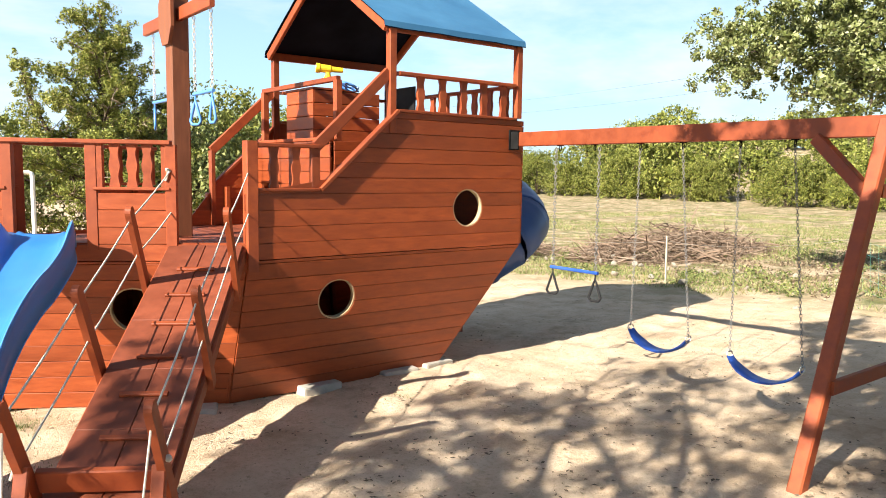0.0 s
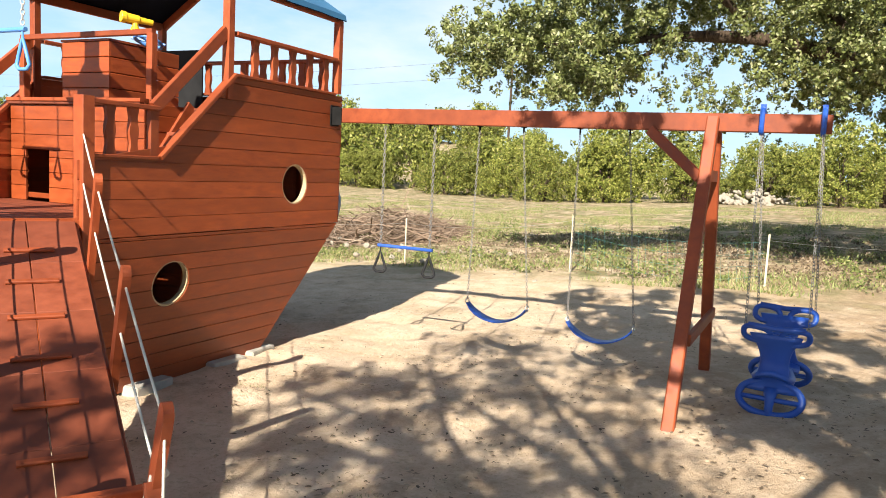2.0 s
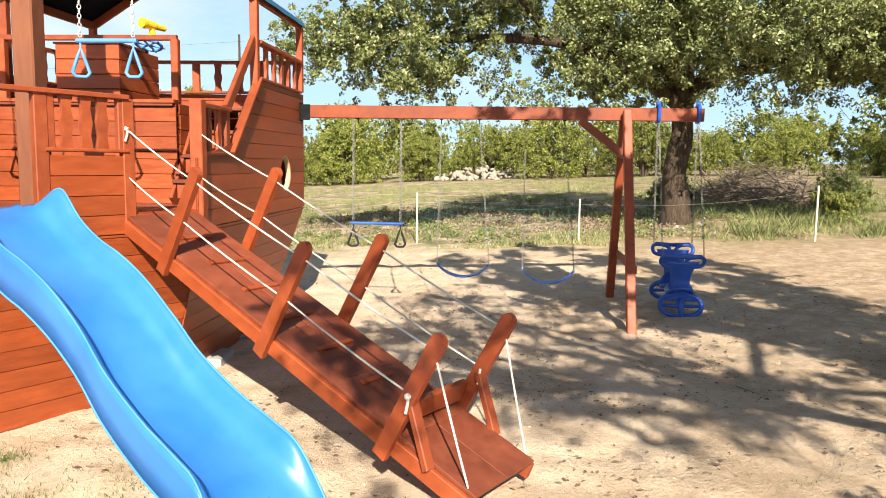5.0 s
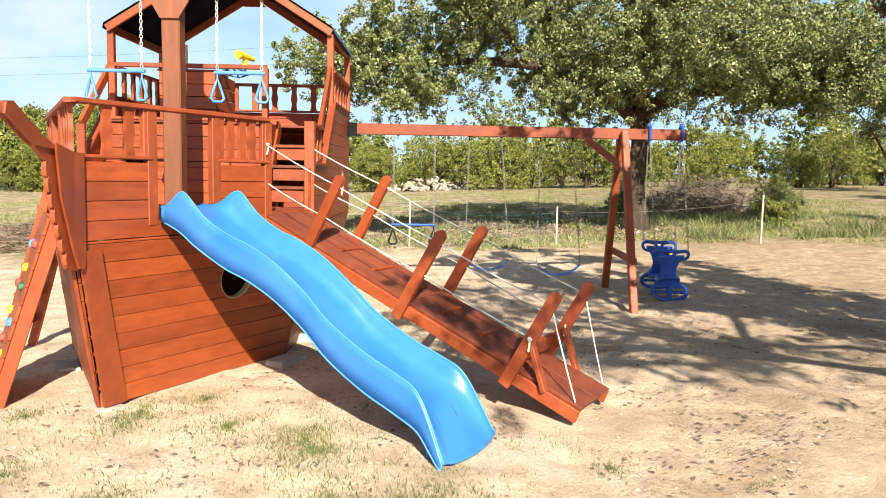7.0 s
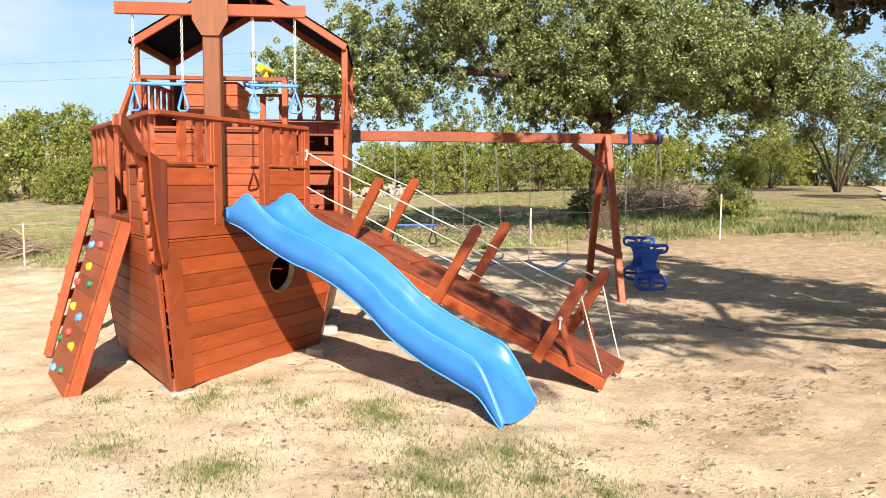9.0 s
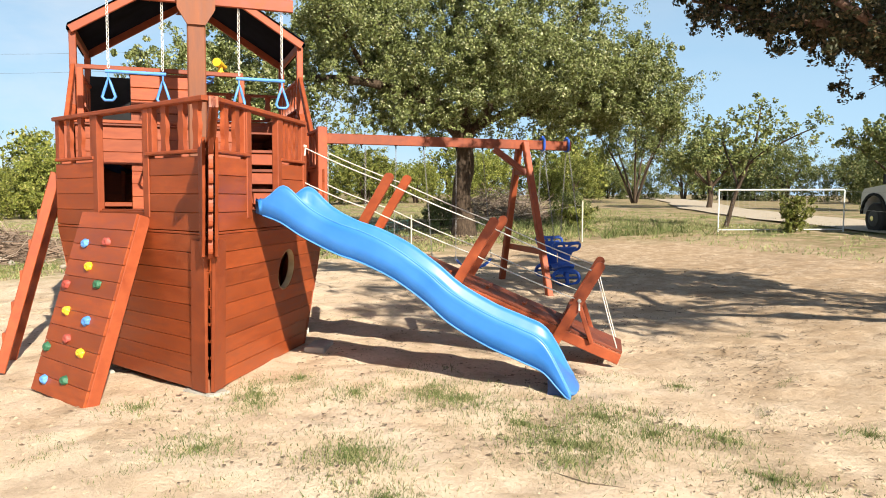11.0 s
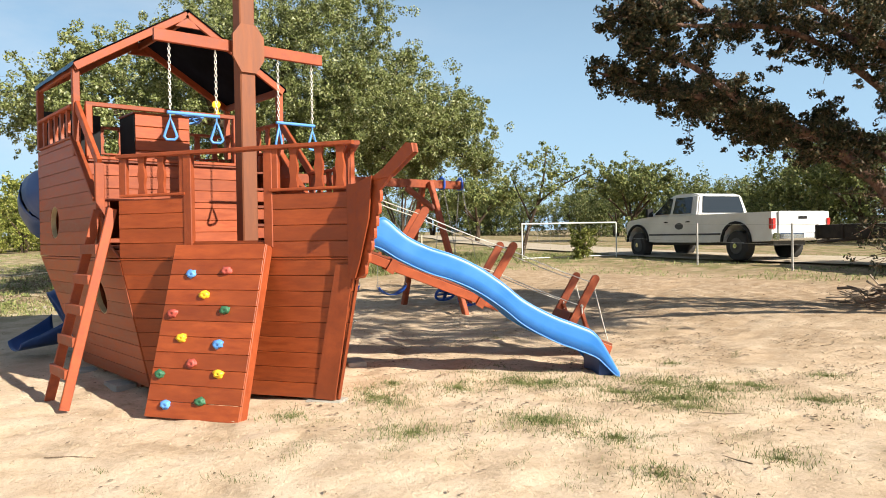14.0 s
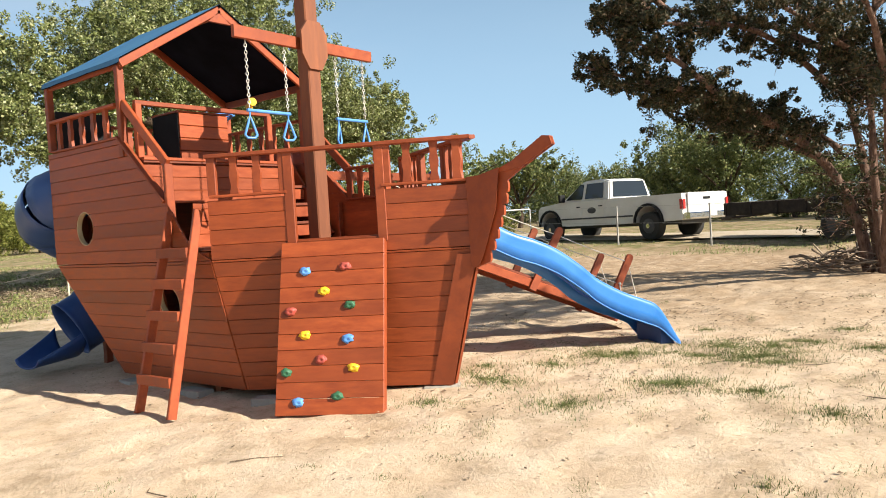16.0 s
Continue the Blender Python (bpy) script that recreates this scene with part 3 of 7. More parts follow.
# poop deck and its front bulkhead
bm = bmesh.new()
timber(bm, (0.05, 0, Z_POOP - 0.09), (1.9, 0, Z_POOP - 0.09), 0.04, 0.10)
poop = sub("poop_deck", bm, WOOD_DECK)
for yy in (-1.0, 1.0):
    bm = bmesh.new()
    timber(bm, (0.05, yy, Z_POOP - 0.09), (1.4, yy, Z_POOP - 0.09), 0.04, 0.10)
    part("joist", bm, WOOD_DECK, poop)
x = 0.03
while x < 1.9:
    bm = bmesh.new()
    hi = HALF_K - 0.03 if x < 1.4 else 0.56
    timber(bm, (x + 0.07, -HALF_K + 0.03, Z_POOP - 0.015), (x + 0.07, hi, Z_POOP - 0.015), 0.134, 0.028)
    part("deck_board", bm, WOOD_DECK, poop)
    x += 0.14
X_BULK = 1.93
BO = (X_BULK, -HALF_K + 0.03, 0)
wall("cabin_bulkhead", BO, (0, 1, 0), (0, 0, 1), (1, 0, 0), 1.91, Z_POOP + 0.02, lambda z: 0.0, lambda z: HALF_K - 0.03 + 0.58,
     [], [], "planked cabin bulkhead under the poop deck", [])
wall("cabin_bulkhead_lower", BO, (0, 1, 0), (0, 0, 1), (1, 0, 0), Z_DECK, 1.91, lambda z: 0.0, lambda z: HALF_K - 0.03 + 0.58,
     [], [(0.22, 0.56, 1.0)], "lower bulkhead planks either side of a small dark doorway", [])
bm = bmesh.new()
timber(bm, (X_BULK + 0.02, -HALF_K + 0.03, Z_POOP + 0.015), (X_BULK + 0.02, 0.58, Z_POOP + 0.015), 0.10, 0.035)
sub("poop_nosing", bm, WOOD_RAIL)
# steps up to the poop on the gangplank side
bm = bmesh.new()
timber(bm, (2.12, 0.61, Z_DECK + 0.02), (1.42, 0.61, Z_POOP), 0.035, 0.16)
steps = sub("poop_steps", bm, WOOD_RAIL)
bm = bmesh.new()
timber(bm, (2.12, 1.20, Z_DECK + 0.02), (1.42, 1.20, Z_POOP), 0.035, 0.16)
part("stringer", bm, WOOD_RAIL, steps)
for k in range(3):
    z = Z_DECK + 0.235 * (k + 1)
    xx = 2.14 - 0.20 * (k + 1) + 0.08
    bm = bmesh.new()
    timber(bm, (xx + 0.07, 0.64, z - 0.115), (xx + 0.07, 1.17, z - 0.115), 0.02, 0.13)
    part("riser", bm, WOOD_RAIL, steps)
    bm = bmesh.new()
    timber(bm, (xx, 0.60, z - 0.02), (xx, 1.20, z - 0.02), 0.20, 0.036)
    part("tread", bm, WOOD_DECK, steps)
wall("cabin_side", (1.45, 0.58, 0), (1, 0, 0), (0, 0, 1), (0, 1, 0), Z_DECK, Z_POOP, lambda z: 0.0, lambda z: 0.46, [], [], "", [])

# sills, posts, rails and balusters
def baluster(a, up, height, width, parent, across, wave=0.3):
    """A flat sawn baluster with a wavy outline, standing at a."""
    a, across = Vector(a), Vector(across).normalized()
    prof = []
    for k in range(17):
        f = k / 16
        w = width * (0.5 - wave * 0.5 * (0.5 - 0.5 * math.cos(f * 4 * math.pi)) * (1 if 0.06 < f < 0.94 else 0))
        prof.append((w, f * height))
    pts = [a + across * w + V(0, 0, h) for w, h in prof] + [a - across * w + V(0, 0, h) for w, h in prof[::-1]]
    n = across.cross(V(0, 0, 1))
    bm = bmesh.new()
    slab(bm, [p - n * 0.017 for p in pts], n, 0.034)
    return part("baluster", bm, WOOD_RAIL, parent)


def rail_run(a, b, z0, z1, inner_posts, bal, n_out, sill=True, cap=True):
    """A balustrade from a to b: sill, cap rail, posts and wavy balusters, each at a fraction of the run."""
    a, b = Vector((*a, 0)), Vector((*b, 0))
    d = (b - a).normalized()
    bm = bmesh.new()
    if sill:
        timber(bm, a + V(0, 0, z0 + 0.012), b + V(0, 0, z0 + 0.012), 0.085, 0.026)
    else:
        timber(bm, a + V(0, 0, z1 - 0.07), b + V(0, 0, z1 - 0.07), 0.04, 0.05)
    base = sub("balustrade", bm, WOOD_RAIL)
    if cap:
        bm = bmesh.new()
        timber(bm, a + V(0, 0, z1), b + V(0, 0, z1), 0.095, 0.034)
        part("cap_rail", bm, WOOD_RAIL, base)
    for f in inner_posts:
        p = a + (b - a) * f
        bm = bmesh.new()
        timber(bm, p + V(0, 0, z0 + 0.02), p + V(0, 0, z1 - 0.015), 0.05, 0.085, d)
        part("post", bm, WOOD_RAIL, base)
    for f in bal:
        baluster(a + (b - a) * f + V(0, 0, z0 + 0.02), 1, z1 - z0 - 0.03, 0.085, base, d)
    return base


Z_CAP = 2.27
for sgn in (1, -1):
    f0, st = V(FOLD_K, sgn * HALF_K, 0), V(STEM_K, 0, 0)
    L = (st - f0).length
    along = lambda s, off=0.0: (f0 + (st - f0) * (s / L)).to_2d()
    if sgn > 0:
        runs = [((0.61, 1.20), (0.04, 0.95), (0.3, 0.5, 0.73)), ((1.87, 2.46), (0.04,), (0.3, 0.62))]
        ends = (0.60, 1.22, 1.86)
    else:
        runs = [((0.03, 0.78), (0.03, 0.96), (0.32, 0.62)), ((1.68, 2.46), (0.05,), (0.3, 0.62, 0.88))]
        ends = (0.80, 1.66)
    for (s0, s1), posts, bal in runs:
        rail_run(along(s0), along(s1), Z_SILL, Z_CAP, posts, bal, sgn, cap=False)
    bm = bmesh.new()
    a, b = along(0.60 if sgn > 0 else 0.0), along(2.50)
    timber(bm, (*a, Z_CAP), (*b, Z_CAP), 0.10, 0.036)
    sub("cap_rail", bm, WOOD_RAIL, "long cap rail round the bow deck")
    for s in ends:
        bm = bmesh.new()
        p = along(s)
        timber(bm, (*p, Z_DECK - 0.03), (*p, Z_CAP - 0.018), 0.06, 0.09, (st - f0))
        sub("opening_post", bm, WOOD_RAIL)
    # after-deck bulwark: low balustrade, stair-side slope and handrail
    y = sgn * HALF_K
    if sgn > 0:
        rail_run((2.44, y), (3.06, y), Z_SILL, Z_CAP, (0.05,), (0.35, 0.68), sgn)
        bm = bmesh.new()
        timber(bm, (3.07, y, Z_KN - 0.1), (3.07, y, Z_CAP + 0.03), 0.10, 0.10, (1, 0, 0))
        sub("gangway_post", bm, WOOD_RAIL)
    else:
        bm = bmesh.new()
        timber(bm, (2.46, y, Z_DECK), (2.46, y, Z_CAP + 0.0), 0.09, 0.05, (1, 0, 0))
        sub("gangway_post", bm, WOOD_RAIL)
    bm = bmesh.new()
    timber(bm, (1.62, y + sgn * 0.02, Z_TOP + 0.01), (2.43, y + sgn * 0.02, Z_SILL + 0.015), 0.085, 0.035)
    slope = sub("slope_sill", bm, WOOD_RAIL)
    bm = bmesh.new()
    timber(bm, (1.70, y, Z_TOP + 0.36), (2.46, y, Z_CAP), 0.045, 0.10)
    sub("stair_handrail", bm, WOOD_RAIL)
    # poop side balustrade
    rail_run((0.12, y), (1.60, y), Z_TOP, 2.98, (), (0.10, 0.28, 0.46, 0.64, 0.82), sgn)
    for px in (0.06, 1.67):
        bm = bmesh.new()
        timber(bm, (px, y, Z_TOP - 0.2 if px > 1 else Z_TOP + 0.02), (px, y, 3.38), 0.075, 0.075, (1, 0, 0))
        sub("canopy_post", bm, WOOD_RAIL, "square canopy corner post")
    bm = bmesh.new()
    timber(bm, (0.02, y, 3.40), (1.74, y, 3.40), 0.04, 0.09)
    sub("eave_beam", bm, WOOD_RAIL)
rail_run((0.05, -1.2), (0.05, 1.2), Z_TOP, 2.98, (0.5,), [0.06 + 0.11 * k for k in range(9)], 1)
# front rail of the poop
bm = bmesh.new()
timber(bm, (1.84, -HALF_K + 0.05, 2.975), (1.84, 0.56, 2.975), 0.05, 0.05)
front_rail = sub("poop_front_rail", bm, WOOD_RAIL)
for yy in (-1.17, 0.54):
    bm = bmesh.new()
    timber(bm, (1.84, yy, Z_POOP), (1.84, yy, 2.96), 0.07, 0.07, (1, 0, 0))
    part("post", bm, WOOD_RAIL, front_rail)
# rafters and canopy
RIDGE = 4.18
for px in (0.04, 1.74):
    for sgn in (1, -1):
        bm = bmesh.new()
        timber(bm, (px, sgn * 1.27, 3.39), (px, 0.0, RIDGE), 0.04, 0.09)
        sub("rafter", bm, WOOD_RAIL)
    bm = bmesh.new()
    slab(bm, [V(px - 0.02, -0.15, RIDGE - 0.16), V(px - 0.02, 0.15, RIDGE - 0.16), V(px - 0.02, 0.0, RIDGE - 0.03)], (1, 0, 0), 0.04)
    sub("gable_gusset", bm, WOOD_RAIL)
bm = bmesh.new()
timber(bm, (0.04, 0, RIDGE - 0.05), (1.74, 0, RIDGE - 0.05), 0.04, 0.09)
sub("ridge_beam", bm, WOOD_RAIL)
# blue sheet on top; the near-black sheet below carries the underside's shade
for off, mat, nm, lab in ((0.055, TARP, "canopy", "weathered blue tarpaulin canopy"), (0.045, UNDER_SHADE, "canopy_lining", "near-black navy sheet carrying the shade under the canopy")):
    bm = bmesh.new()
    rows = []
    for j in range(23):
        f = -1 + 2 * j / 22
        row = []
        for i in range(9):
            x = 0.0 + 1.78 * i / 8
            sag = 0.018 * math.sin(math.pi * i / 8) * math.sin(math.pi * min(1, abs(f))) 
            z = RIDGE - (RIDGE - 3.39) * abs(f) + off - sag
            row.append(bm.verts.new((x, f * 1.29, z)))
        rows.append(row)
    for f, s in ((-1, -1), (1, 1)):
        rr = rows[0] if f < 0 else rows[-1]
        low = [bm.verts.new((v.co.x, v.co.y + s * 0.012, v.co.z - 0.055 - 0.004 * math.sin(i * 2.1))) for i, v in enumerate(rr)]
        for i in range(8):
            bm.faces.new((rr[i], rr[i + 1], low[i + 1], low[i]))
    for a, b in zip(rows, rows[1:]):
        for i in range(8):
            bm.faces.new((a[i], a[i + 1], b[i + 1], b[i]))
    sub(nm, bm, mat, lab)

# mast, yard and gusset
bm = bmesh.new()
timber(bm, (3.24, 0, Z_DECK), (3.24, 0, 4.55), 0.17, 0.17, (1, 0, 0), 0.012)
mast = sub("mast", bm, WOOD_MAST, "square brown timber mast")
bm = bmesh.new()
timber(bm, (3.25, -0.95, 3.47), (3.25, 0.93, 3.47), 0.045, 0.12)
part("yard", bm, WOOD_RAIL, mast, "red crossbar on the mast")
bm = bmesh.new()
oct_ = [(-0.085, 3.20), (0.085, 3.20), (0.175, 3.35), (0.175, 3.58), (0.085, 3.70), (-0.085, 3.70), (-0.175, 3.58), (-0.175, 3.35)]
slab(bm, [V(3.322, a, b) for a, b in oct_], (1, 0, 0), 0.03)
part("gusset", bm, WOOD_MAST, mast)
# beak at the bow: scalloped centre board and cheeks
bm = bmesh.new()
prof = [(4.98, 1.905), (5.30, 1.905), (5.52, 1.935), (5.72, 2.015), (6.02, 2.19), (6.09, 2.18), (6.11, 2.11), (5.80, 1.945), (5.70, 1.88)]
for cx, cz, r in ((5.62, 1.80, 0.05), (5.60, 1.70, 0.05), (5.565, 1.60, 0.05), (5.53, 1.50, 0.05), (5.49, 1.40, 0.05), (5.445, 1.30, 0.05), (5.395, 1.20, 0.05)):
    prof += [(cx + 0.022 + r * 0.3 * math.cos(a), cz + r * math.sin(a)) for a in np.linspace(1.35, -1.35, 6)]
prof += [(5.27, 1.10), (5.20, 1.20)]
slab(bm, [V(a, -0.015, b) for a, b in prof], (0, 1, 0), 0.03)
slab(bm, [V(a, -0.028, b) for a, b in prof[1:8]], (0, 1, 0), 0.056)
sub("beak", bm, WOOD_RAIL, "scalloped beak board rising to a bowsprit")
for sgn in (1, -1):
    bm = bmesh.new()
    q = [V(5.24, sgn * 0.050, 1.91), V(5.36, sgn * 0.036, 1.915), V(5.58, sgn * 0.032, 1.965), V(5.53, sgn * 0.032, 1.62), V(5.38, sgn * 0.032, 1.24), V(5.32, sgn * 0.036, 1.12), V(5.26, sgn * 0.04, 1.11), V(5.24, sgn * 0.045, 1.16)]
    mean = sum(q, V(0, 0, 0)) / len(q)
    lo, hi = [bm.verts.new(p) for p in q], [bm.verts.new(p + V(0.012, sgn * 0.022, 0)) for p in q]
    for i in range(len(q)):
        j = (i + 1) % len(q)
        bm.faces.new((lo[i], lo[j], hi[j], hi[i]))
    cl_, ch_ = bm.verts.new(mean), bm.verts.new(mean + V(0.012, sgn * 0.022, 0))
    for i in range(len(q)):
        j = (i + 1) % len(q)
        bm.faces.new((lo[j], lo[i], cl_))
        bm.faces.new((hi[i], hi[j], ch_))
    sub("beak_cheek", bm, WOOD_RAIL)
# locker on the poop, its open ladder side drawn as a black panel for the shade inside
locker = thing("locker", "planked cedar locker on the poop deck, dark inside", "locker", at=(1.4, -0.4, Z_POOP))


def lk(name, bm, mat):
    ob = part(name, bm, mat, locker)
    ob.matrix_parent_inverse = Matrix.Translation((-1.4, 0.4, -Z_POOP))
    return ob


for k in range(4):
    z = Z_POOP + 0.07 + 0.14 * k
    bm = bmesh.new()
    timber(bm, (1.80, -0.66, z), (1.80, -0.03, z), 0.022, 0.135)
    lk("front_board", bm, WOOD)
    bm = bmesh.new()
    timber(bm, (0.98, -0.04, z), (1.79, -0.04, z), 0.022, 0.135)
    lk("side_board", bm, WOOD)
bm = bmesh.new()
slab(bm, [V(1.28, -0.68, 2.922), V(1.815, -0.68, 2.922), V(1.815, -0.025, 2.922), V(1.28, -0.025, 2.922)], (0, 0, 1), 0.02)
lk("lid", bm, WOOD)
# back coloured black for the shade inside the locker
bm = bmesh.new()
slab(bm, [V(1.29, -0.66, Z_POOP), V(1.29, -0.04, Z_POOP), V(1.29, -0.04, 2.92), V(1.29, -0.66, 2.92)], (-1, 0, 0), 0.02)
lk("back", bm, BLACKP)
# black panel across the open side stands in for the shaded interior
bm = bmesh.new()
slab(bm, [V(1.31, -0.668, 2.40), V(1.785, -0.668, 2.40), V(1.785, -0.668, 2.915), V(1.31, -0.668, 2.915)], (0, 1, 0), 0.02)
lk("dark_screen", bm, BLACKP)

# ---- gangplank ----
RT, RB = V(3.40, 1.10, Z_DECK), V(5.02, 3.70, 0.17)
rd = (RB - RT).normalized()
rh = V(rd.x, rd.y, 0).normalized()
rs = V(rh.y, -rh.x, 0)          # towards the bow
rn = rs.cross(rd)
RW = 0.60
ramp_len = (RB - RT).length
gang = thing("gangplank", "red-stained plank gangway with cleats and white rope handrails", "gangplank", at=(4.2, 2.4, 0))


def gp(name, bm, mat, label="", parent=None):
    ob = part(name, bm, mat, parent or gang, label)
    if parent is None:
        ob.matrix_parent_inverse = Matrix.Translation((-4.2, -2.4, 0))
    return ob


on_ramp = lambda s, o, h: RT + rd * s + rs * o + rn * h
for o in (-RW / 2, RW / 2):
    bm = bmesh.new()
    timber(bm, on_ramp(0, o, -0.065), on_ramp(ramp_len, o, -0.065), 0.04, 0.10, rn)
    gp("stringer", bm, WOOD_RAIL)
s = 0.0
while s < ramp_len - 0.02:
    e = min(s + 0.56, ramp_len)
    for lane in range(2):
        bm = bmesh.new()
        o0 = -RW / 2 + lane * RW / 2
        slab(bm, [on_ramp(s, o0 + 0.003, -0.012), on_ramp(e - 0.0015, o0 + 0.003, -0.012), on_ramp(e - 0.0015, o0 + RW / 2 - 0.003, -0.012), on_ramp(s, o0 + RW / 2 - 0.003, -0.012)], rn, 0.026)
        bmesh.ops.bevel(bm, geom=bm.edges[:], offset=0.003, segments=1, affect="EDGES")
        gp("plank", bm, WOOD_DECK)
    s = e
for k in range(7):
    bm = bmesh.new()
    ss = 0.42 + 0.38 * k
    timber(bm, on_ramp(ss, -0.14, 0.024), on_ramp(ss, 0.14, 0.024), 0.035, 0.022, rn)
    gp("cleat", bm, WOOD_RAIL)
POST_S = (0.58, 1.66, 2.72)
tops = {}
for o, row in ((RW / 2 + 0.035, "a"), (-RW / 2 - 0.035, "b")):
    for k, ss in enumerate(POST_S):
        lean_ = 0.12 if k < 2 else 0.10
        base, top = on_ramp(ss, o, -0.14), on_ramp(ss + lean_, o, 0.64)
        bm = bmesh.new()
        axis = (top - base).normalized()
        prof = [(-0.045, 0), (0.045, 0)] + [(0.045 * math.cos(a), (top - base).length + 0.045 * math.sin(a)) for a in np.linspace(0, math.pi, 9)]
        side = axis.cross(rs).normalized()
        slab(bm, [base + side * a + axis * b - rs * 0.02 for a, b in prof], rs, 0.04)
        gp("handrail_post", bm, WOOD_RAIL, "round-topped board post")
        tops[row, k] = (base, top)
    bm = bmesh.new()
    timber(bm, on_ramp(POST_S[2] + 0.30, o * 0.96, -0.02), on_ramp(POST_S[2] + 0.06, o * 0.96, 0.26), 0.04, 0.07, rs)
    gp("post_brace", bm, WOOD_RAIL)
bm = bmesh.new()
timber(bm, on_ramp(POST_S[2], -RW / 2, 0.11), on_ramp(POST_S[2], RW / 2, 0.11), 0.04, 0.14, rn)
gp("cross_board", bm, WOOD_RAIL)


def rope(pts, parent_fn, r=0.006, sag=0.012):
    out = []
    for a, b in zip(pts, pts[1:]):
        a, b = Vector(a), Vector(b)
        for k in range(6):
            f = k / 6
            out.append(a.lerp(b, f) - V(0, 0, sag * 4 * f * (1 - f)))
    out.append(Vector(pts[-1]))
    bm = bmesh.new()
    tube(bm, out, r, 6)
    return parent_fn("rope", bm, ROPE, "white nylon rope")


for row, o, anchor in (("a", RW / 2 + 0.035, V(3.64, 0.97, 0)), ("b", -RW / 2 - 0.035, V(3.10, 1.28, 0))):
    at_top = lambda k, f: tops[row, k][0].lerp(tops[row, k][1], f) + rs * (0.0)
    rope([anchor + V(0, 0, 2.04)] + [at_top(k, 0.93) for k in range(3)] + [on_ramp(ramp_len - 0.06, o * 0.86, 0.02)], gp)
    rope([anchor + V(0, 0, 1.70)] + [at_top(k, 0.55) for k in range(3)], gp)
    for p in ((anchor + V(0.0, 0.02, 2.05), at_top(2, 0.55)) if row == "a" else (at_top(2, 0.55),)):
        bm = bmesh.new()
        bmesh.ops.create_icosphere(bm, subdivisions=2, radius=0.019, matrix=Matrix.Translation(p + rs * (0.03 if row == "a" else -0.03)))
        for v in bm.verts:
            v.co += V(*[0.006 * noise.noise(v.co * 40 + V(k * 7, 0, 0)) for k in range(3)])
        tube(bm, [p + rs * 0.02, p + rs * 0.03 - V(0, 0, 0.05), p + rs * 0.045 - V(0, 0, 0.09)], 0.008, 6)
        gp("knot", bm, ROPE, "white rope knot", None)

# ---- wavy slide ----
slide = thing("slide", "glossy bright blue moulded plastic wave slide running down to the sand", "slide", at=(5.2, 1.6, 0))
ST, SE = V(4.56, 0.588, 0), V(5.863, 2.764, 0)
sd = (SE - ST).normalized()
sl = (SE - ST).length
ss_ = V(sd.y, -sd.x, 0)
keys = [(-0.03, 1.527), (0.05, 1.455), (0.12, 1.347), (0.235, 1.208), (0.32, 1.137), (0.42, 1.018), (0.52, 0.846), (0.6, 0.679), (0.72, 0.51), (0.82, 0.408), (0.89, 0.325), (0.945, 0.178), (0.98, 0.085), (1.0, 0.055)]


def smooth_curve(keys, t):
    for i in range(len(keys) - 1):
        if t <= keys[i + 1][0] or i == len(keys) - 2:
            p0, p1, p2, p3 = keys[max(0, i - 1)], keys[i], keys[i + 1], keys[min(len(keys) - 1, i + 2)]
            f = (t - p1[0]) / (p2[0] - p1[0])
            m1 = (p2[1] - p0[1]) / (p2[0] - p0[0]) * (p2[0] - p1[0])
            m2 = (p3[1] - p1[1]) / (p3[0] - p1[0]) * (p2[0] - p1[0])
            return (2 * f**3 - 3 * f**2 + 1) * p1[1] + (f**3 - 2 * f**2 + f) * m1 + (-2 * f**3 + 3 * f**2) * p2[1] + (f**3 - f**2) * m2


section = [(-0.305, -0.10), (-0.300, 0.02), (-0.30, 0.10), (-0.298, 0.135), (-0.285, 0.15), (-0.268, 0.145), (-0.25, 0.12), (-0.232, 0.07), (-0.20, 0.022), (-0.15, 0.005), (-0.07, 0.0)]
section += [(0.0, 0.0)] + [(-a, b) for a, b in section[::-1]]
bm = bmesh.new()
rows = []
NS = 90
for i in range(NS + 1):
    t = -0.03 + 1.03 * i / NS
    p = ST + sd * (t * sl)
    zz = smooth_curve(keys, t)
    hump = 0.065 * math.exp(-((t - 0.075) / 0.055) ** 2) - 0.10 * math.exp(-((t + 0.03) / 0.04) ** 2)
    rise = min(1.0, max(0.0, (t + 0.03) / 0.10))
    rise = 0.25 + 0.75 * rise * rise * (3 - 2 * rise)
    endf = max(0, (t - 0.86) / 0.14)
    fw = min(1.0, max(0.0, (t + 0.01) / 0.08))
    row = []
    for a, b in section:
        hh = b * ((1 + hump / 0.15) * rise if b > 0.03 else 1) * (1 - 0.88 * endf**1.6)
        row.append(bm.verts.new(p - ss_ * 0.045 * fw + ss_ * a * (1 + 0.15 * fw + 0.04 * t + 0.08 * endf**1.3) * np.interp(t, (0.05, 0.5, 0.9, 1.0), (0.86, 0.77, 0.86, 0.95)) + V(0, 0, zz + hh) + sd * (-0.06 * endf**2 * (abs(a) / 0.3) ** 2)))
    rows.append(row)
for a, b in zip(rows, rows[1:]):
    for k in range(len(section) - 1):
        bm.faces.new((a[k], a[k + 1], b[k + 1], b[k]))
edges = [[row[k].co.copy() for row in rows[2:]] for k in (0, 4, len(section) - 5, len(section) - 1)]
chute = part("chute", bm, BLUE, slide, smooth=True)
chute.matrix_parent_inverse = Matrix.Translation((-5.2, -1.6, 0))
md = chute.modifiers.new("thick", "SOLIDIFY")
md.thickness, md.offset = 0.012, -1
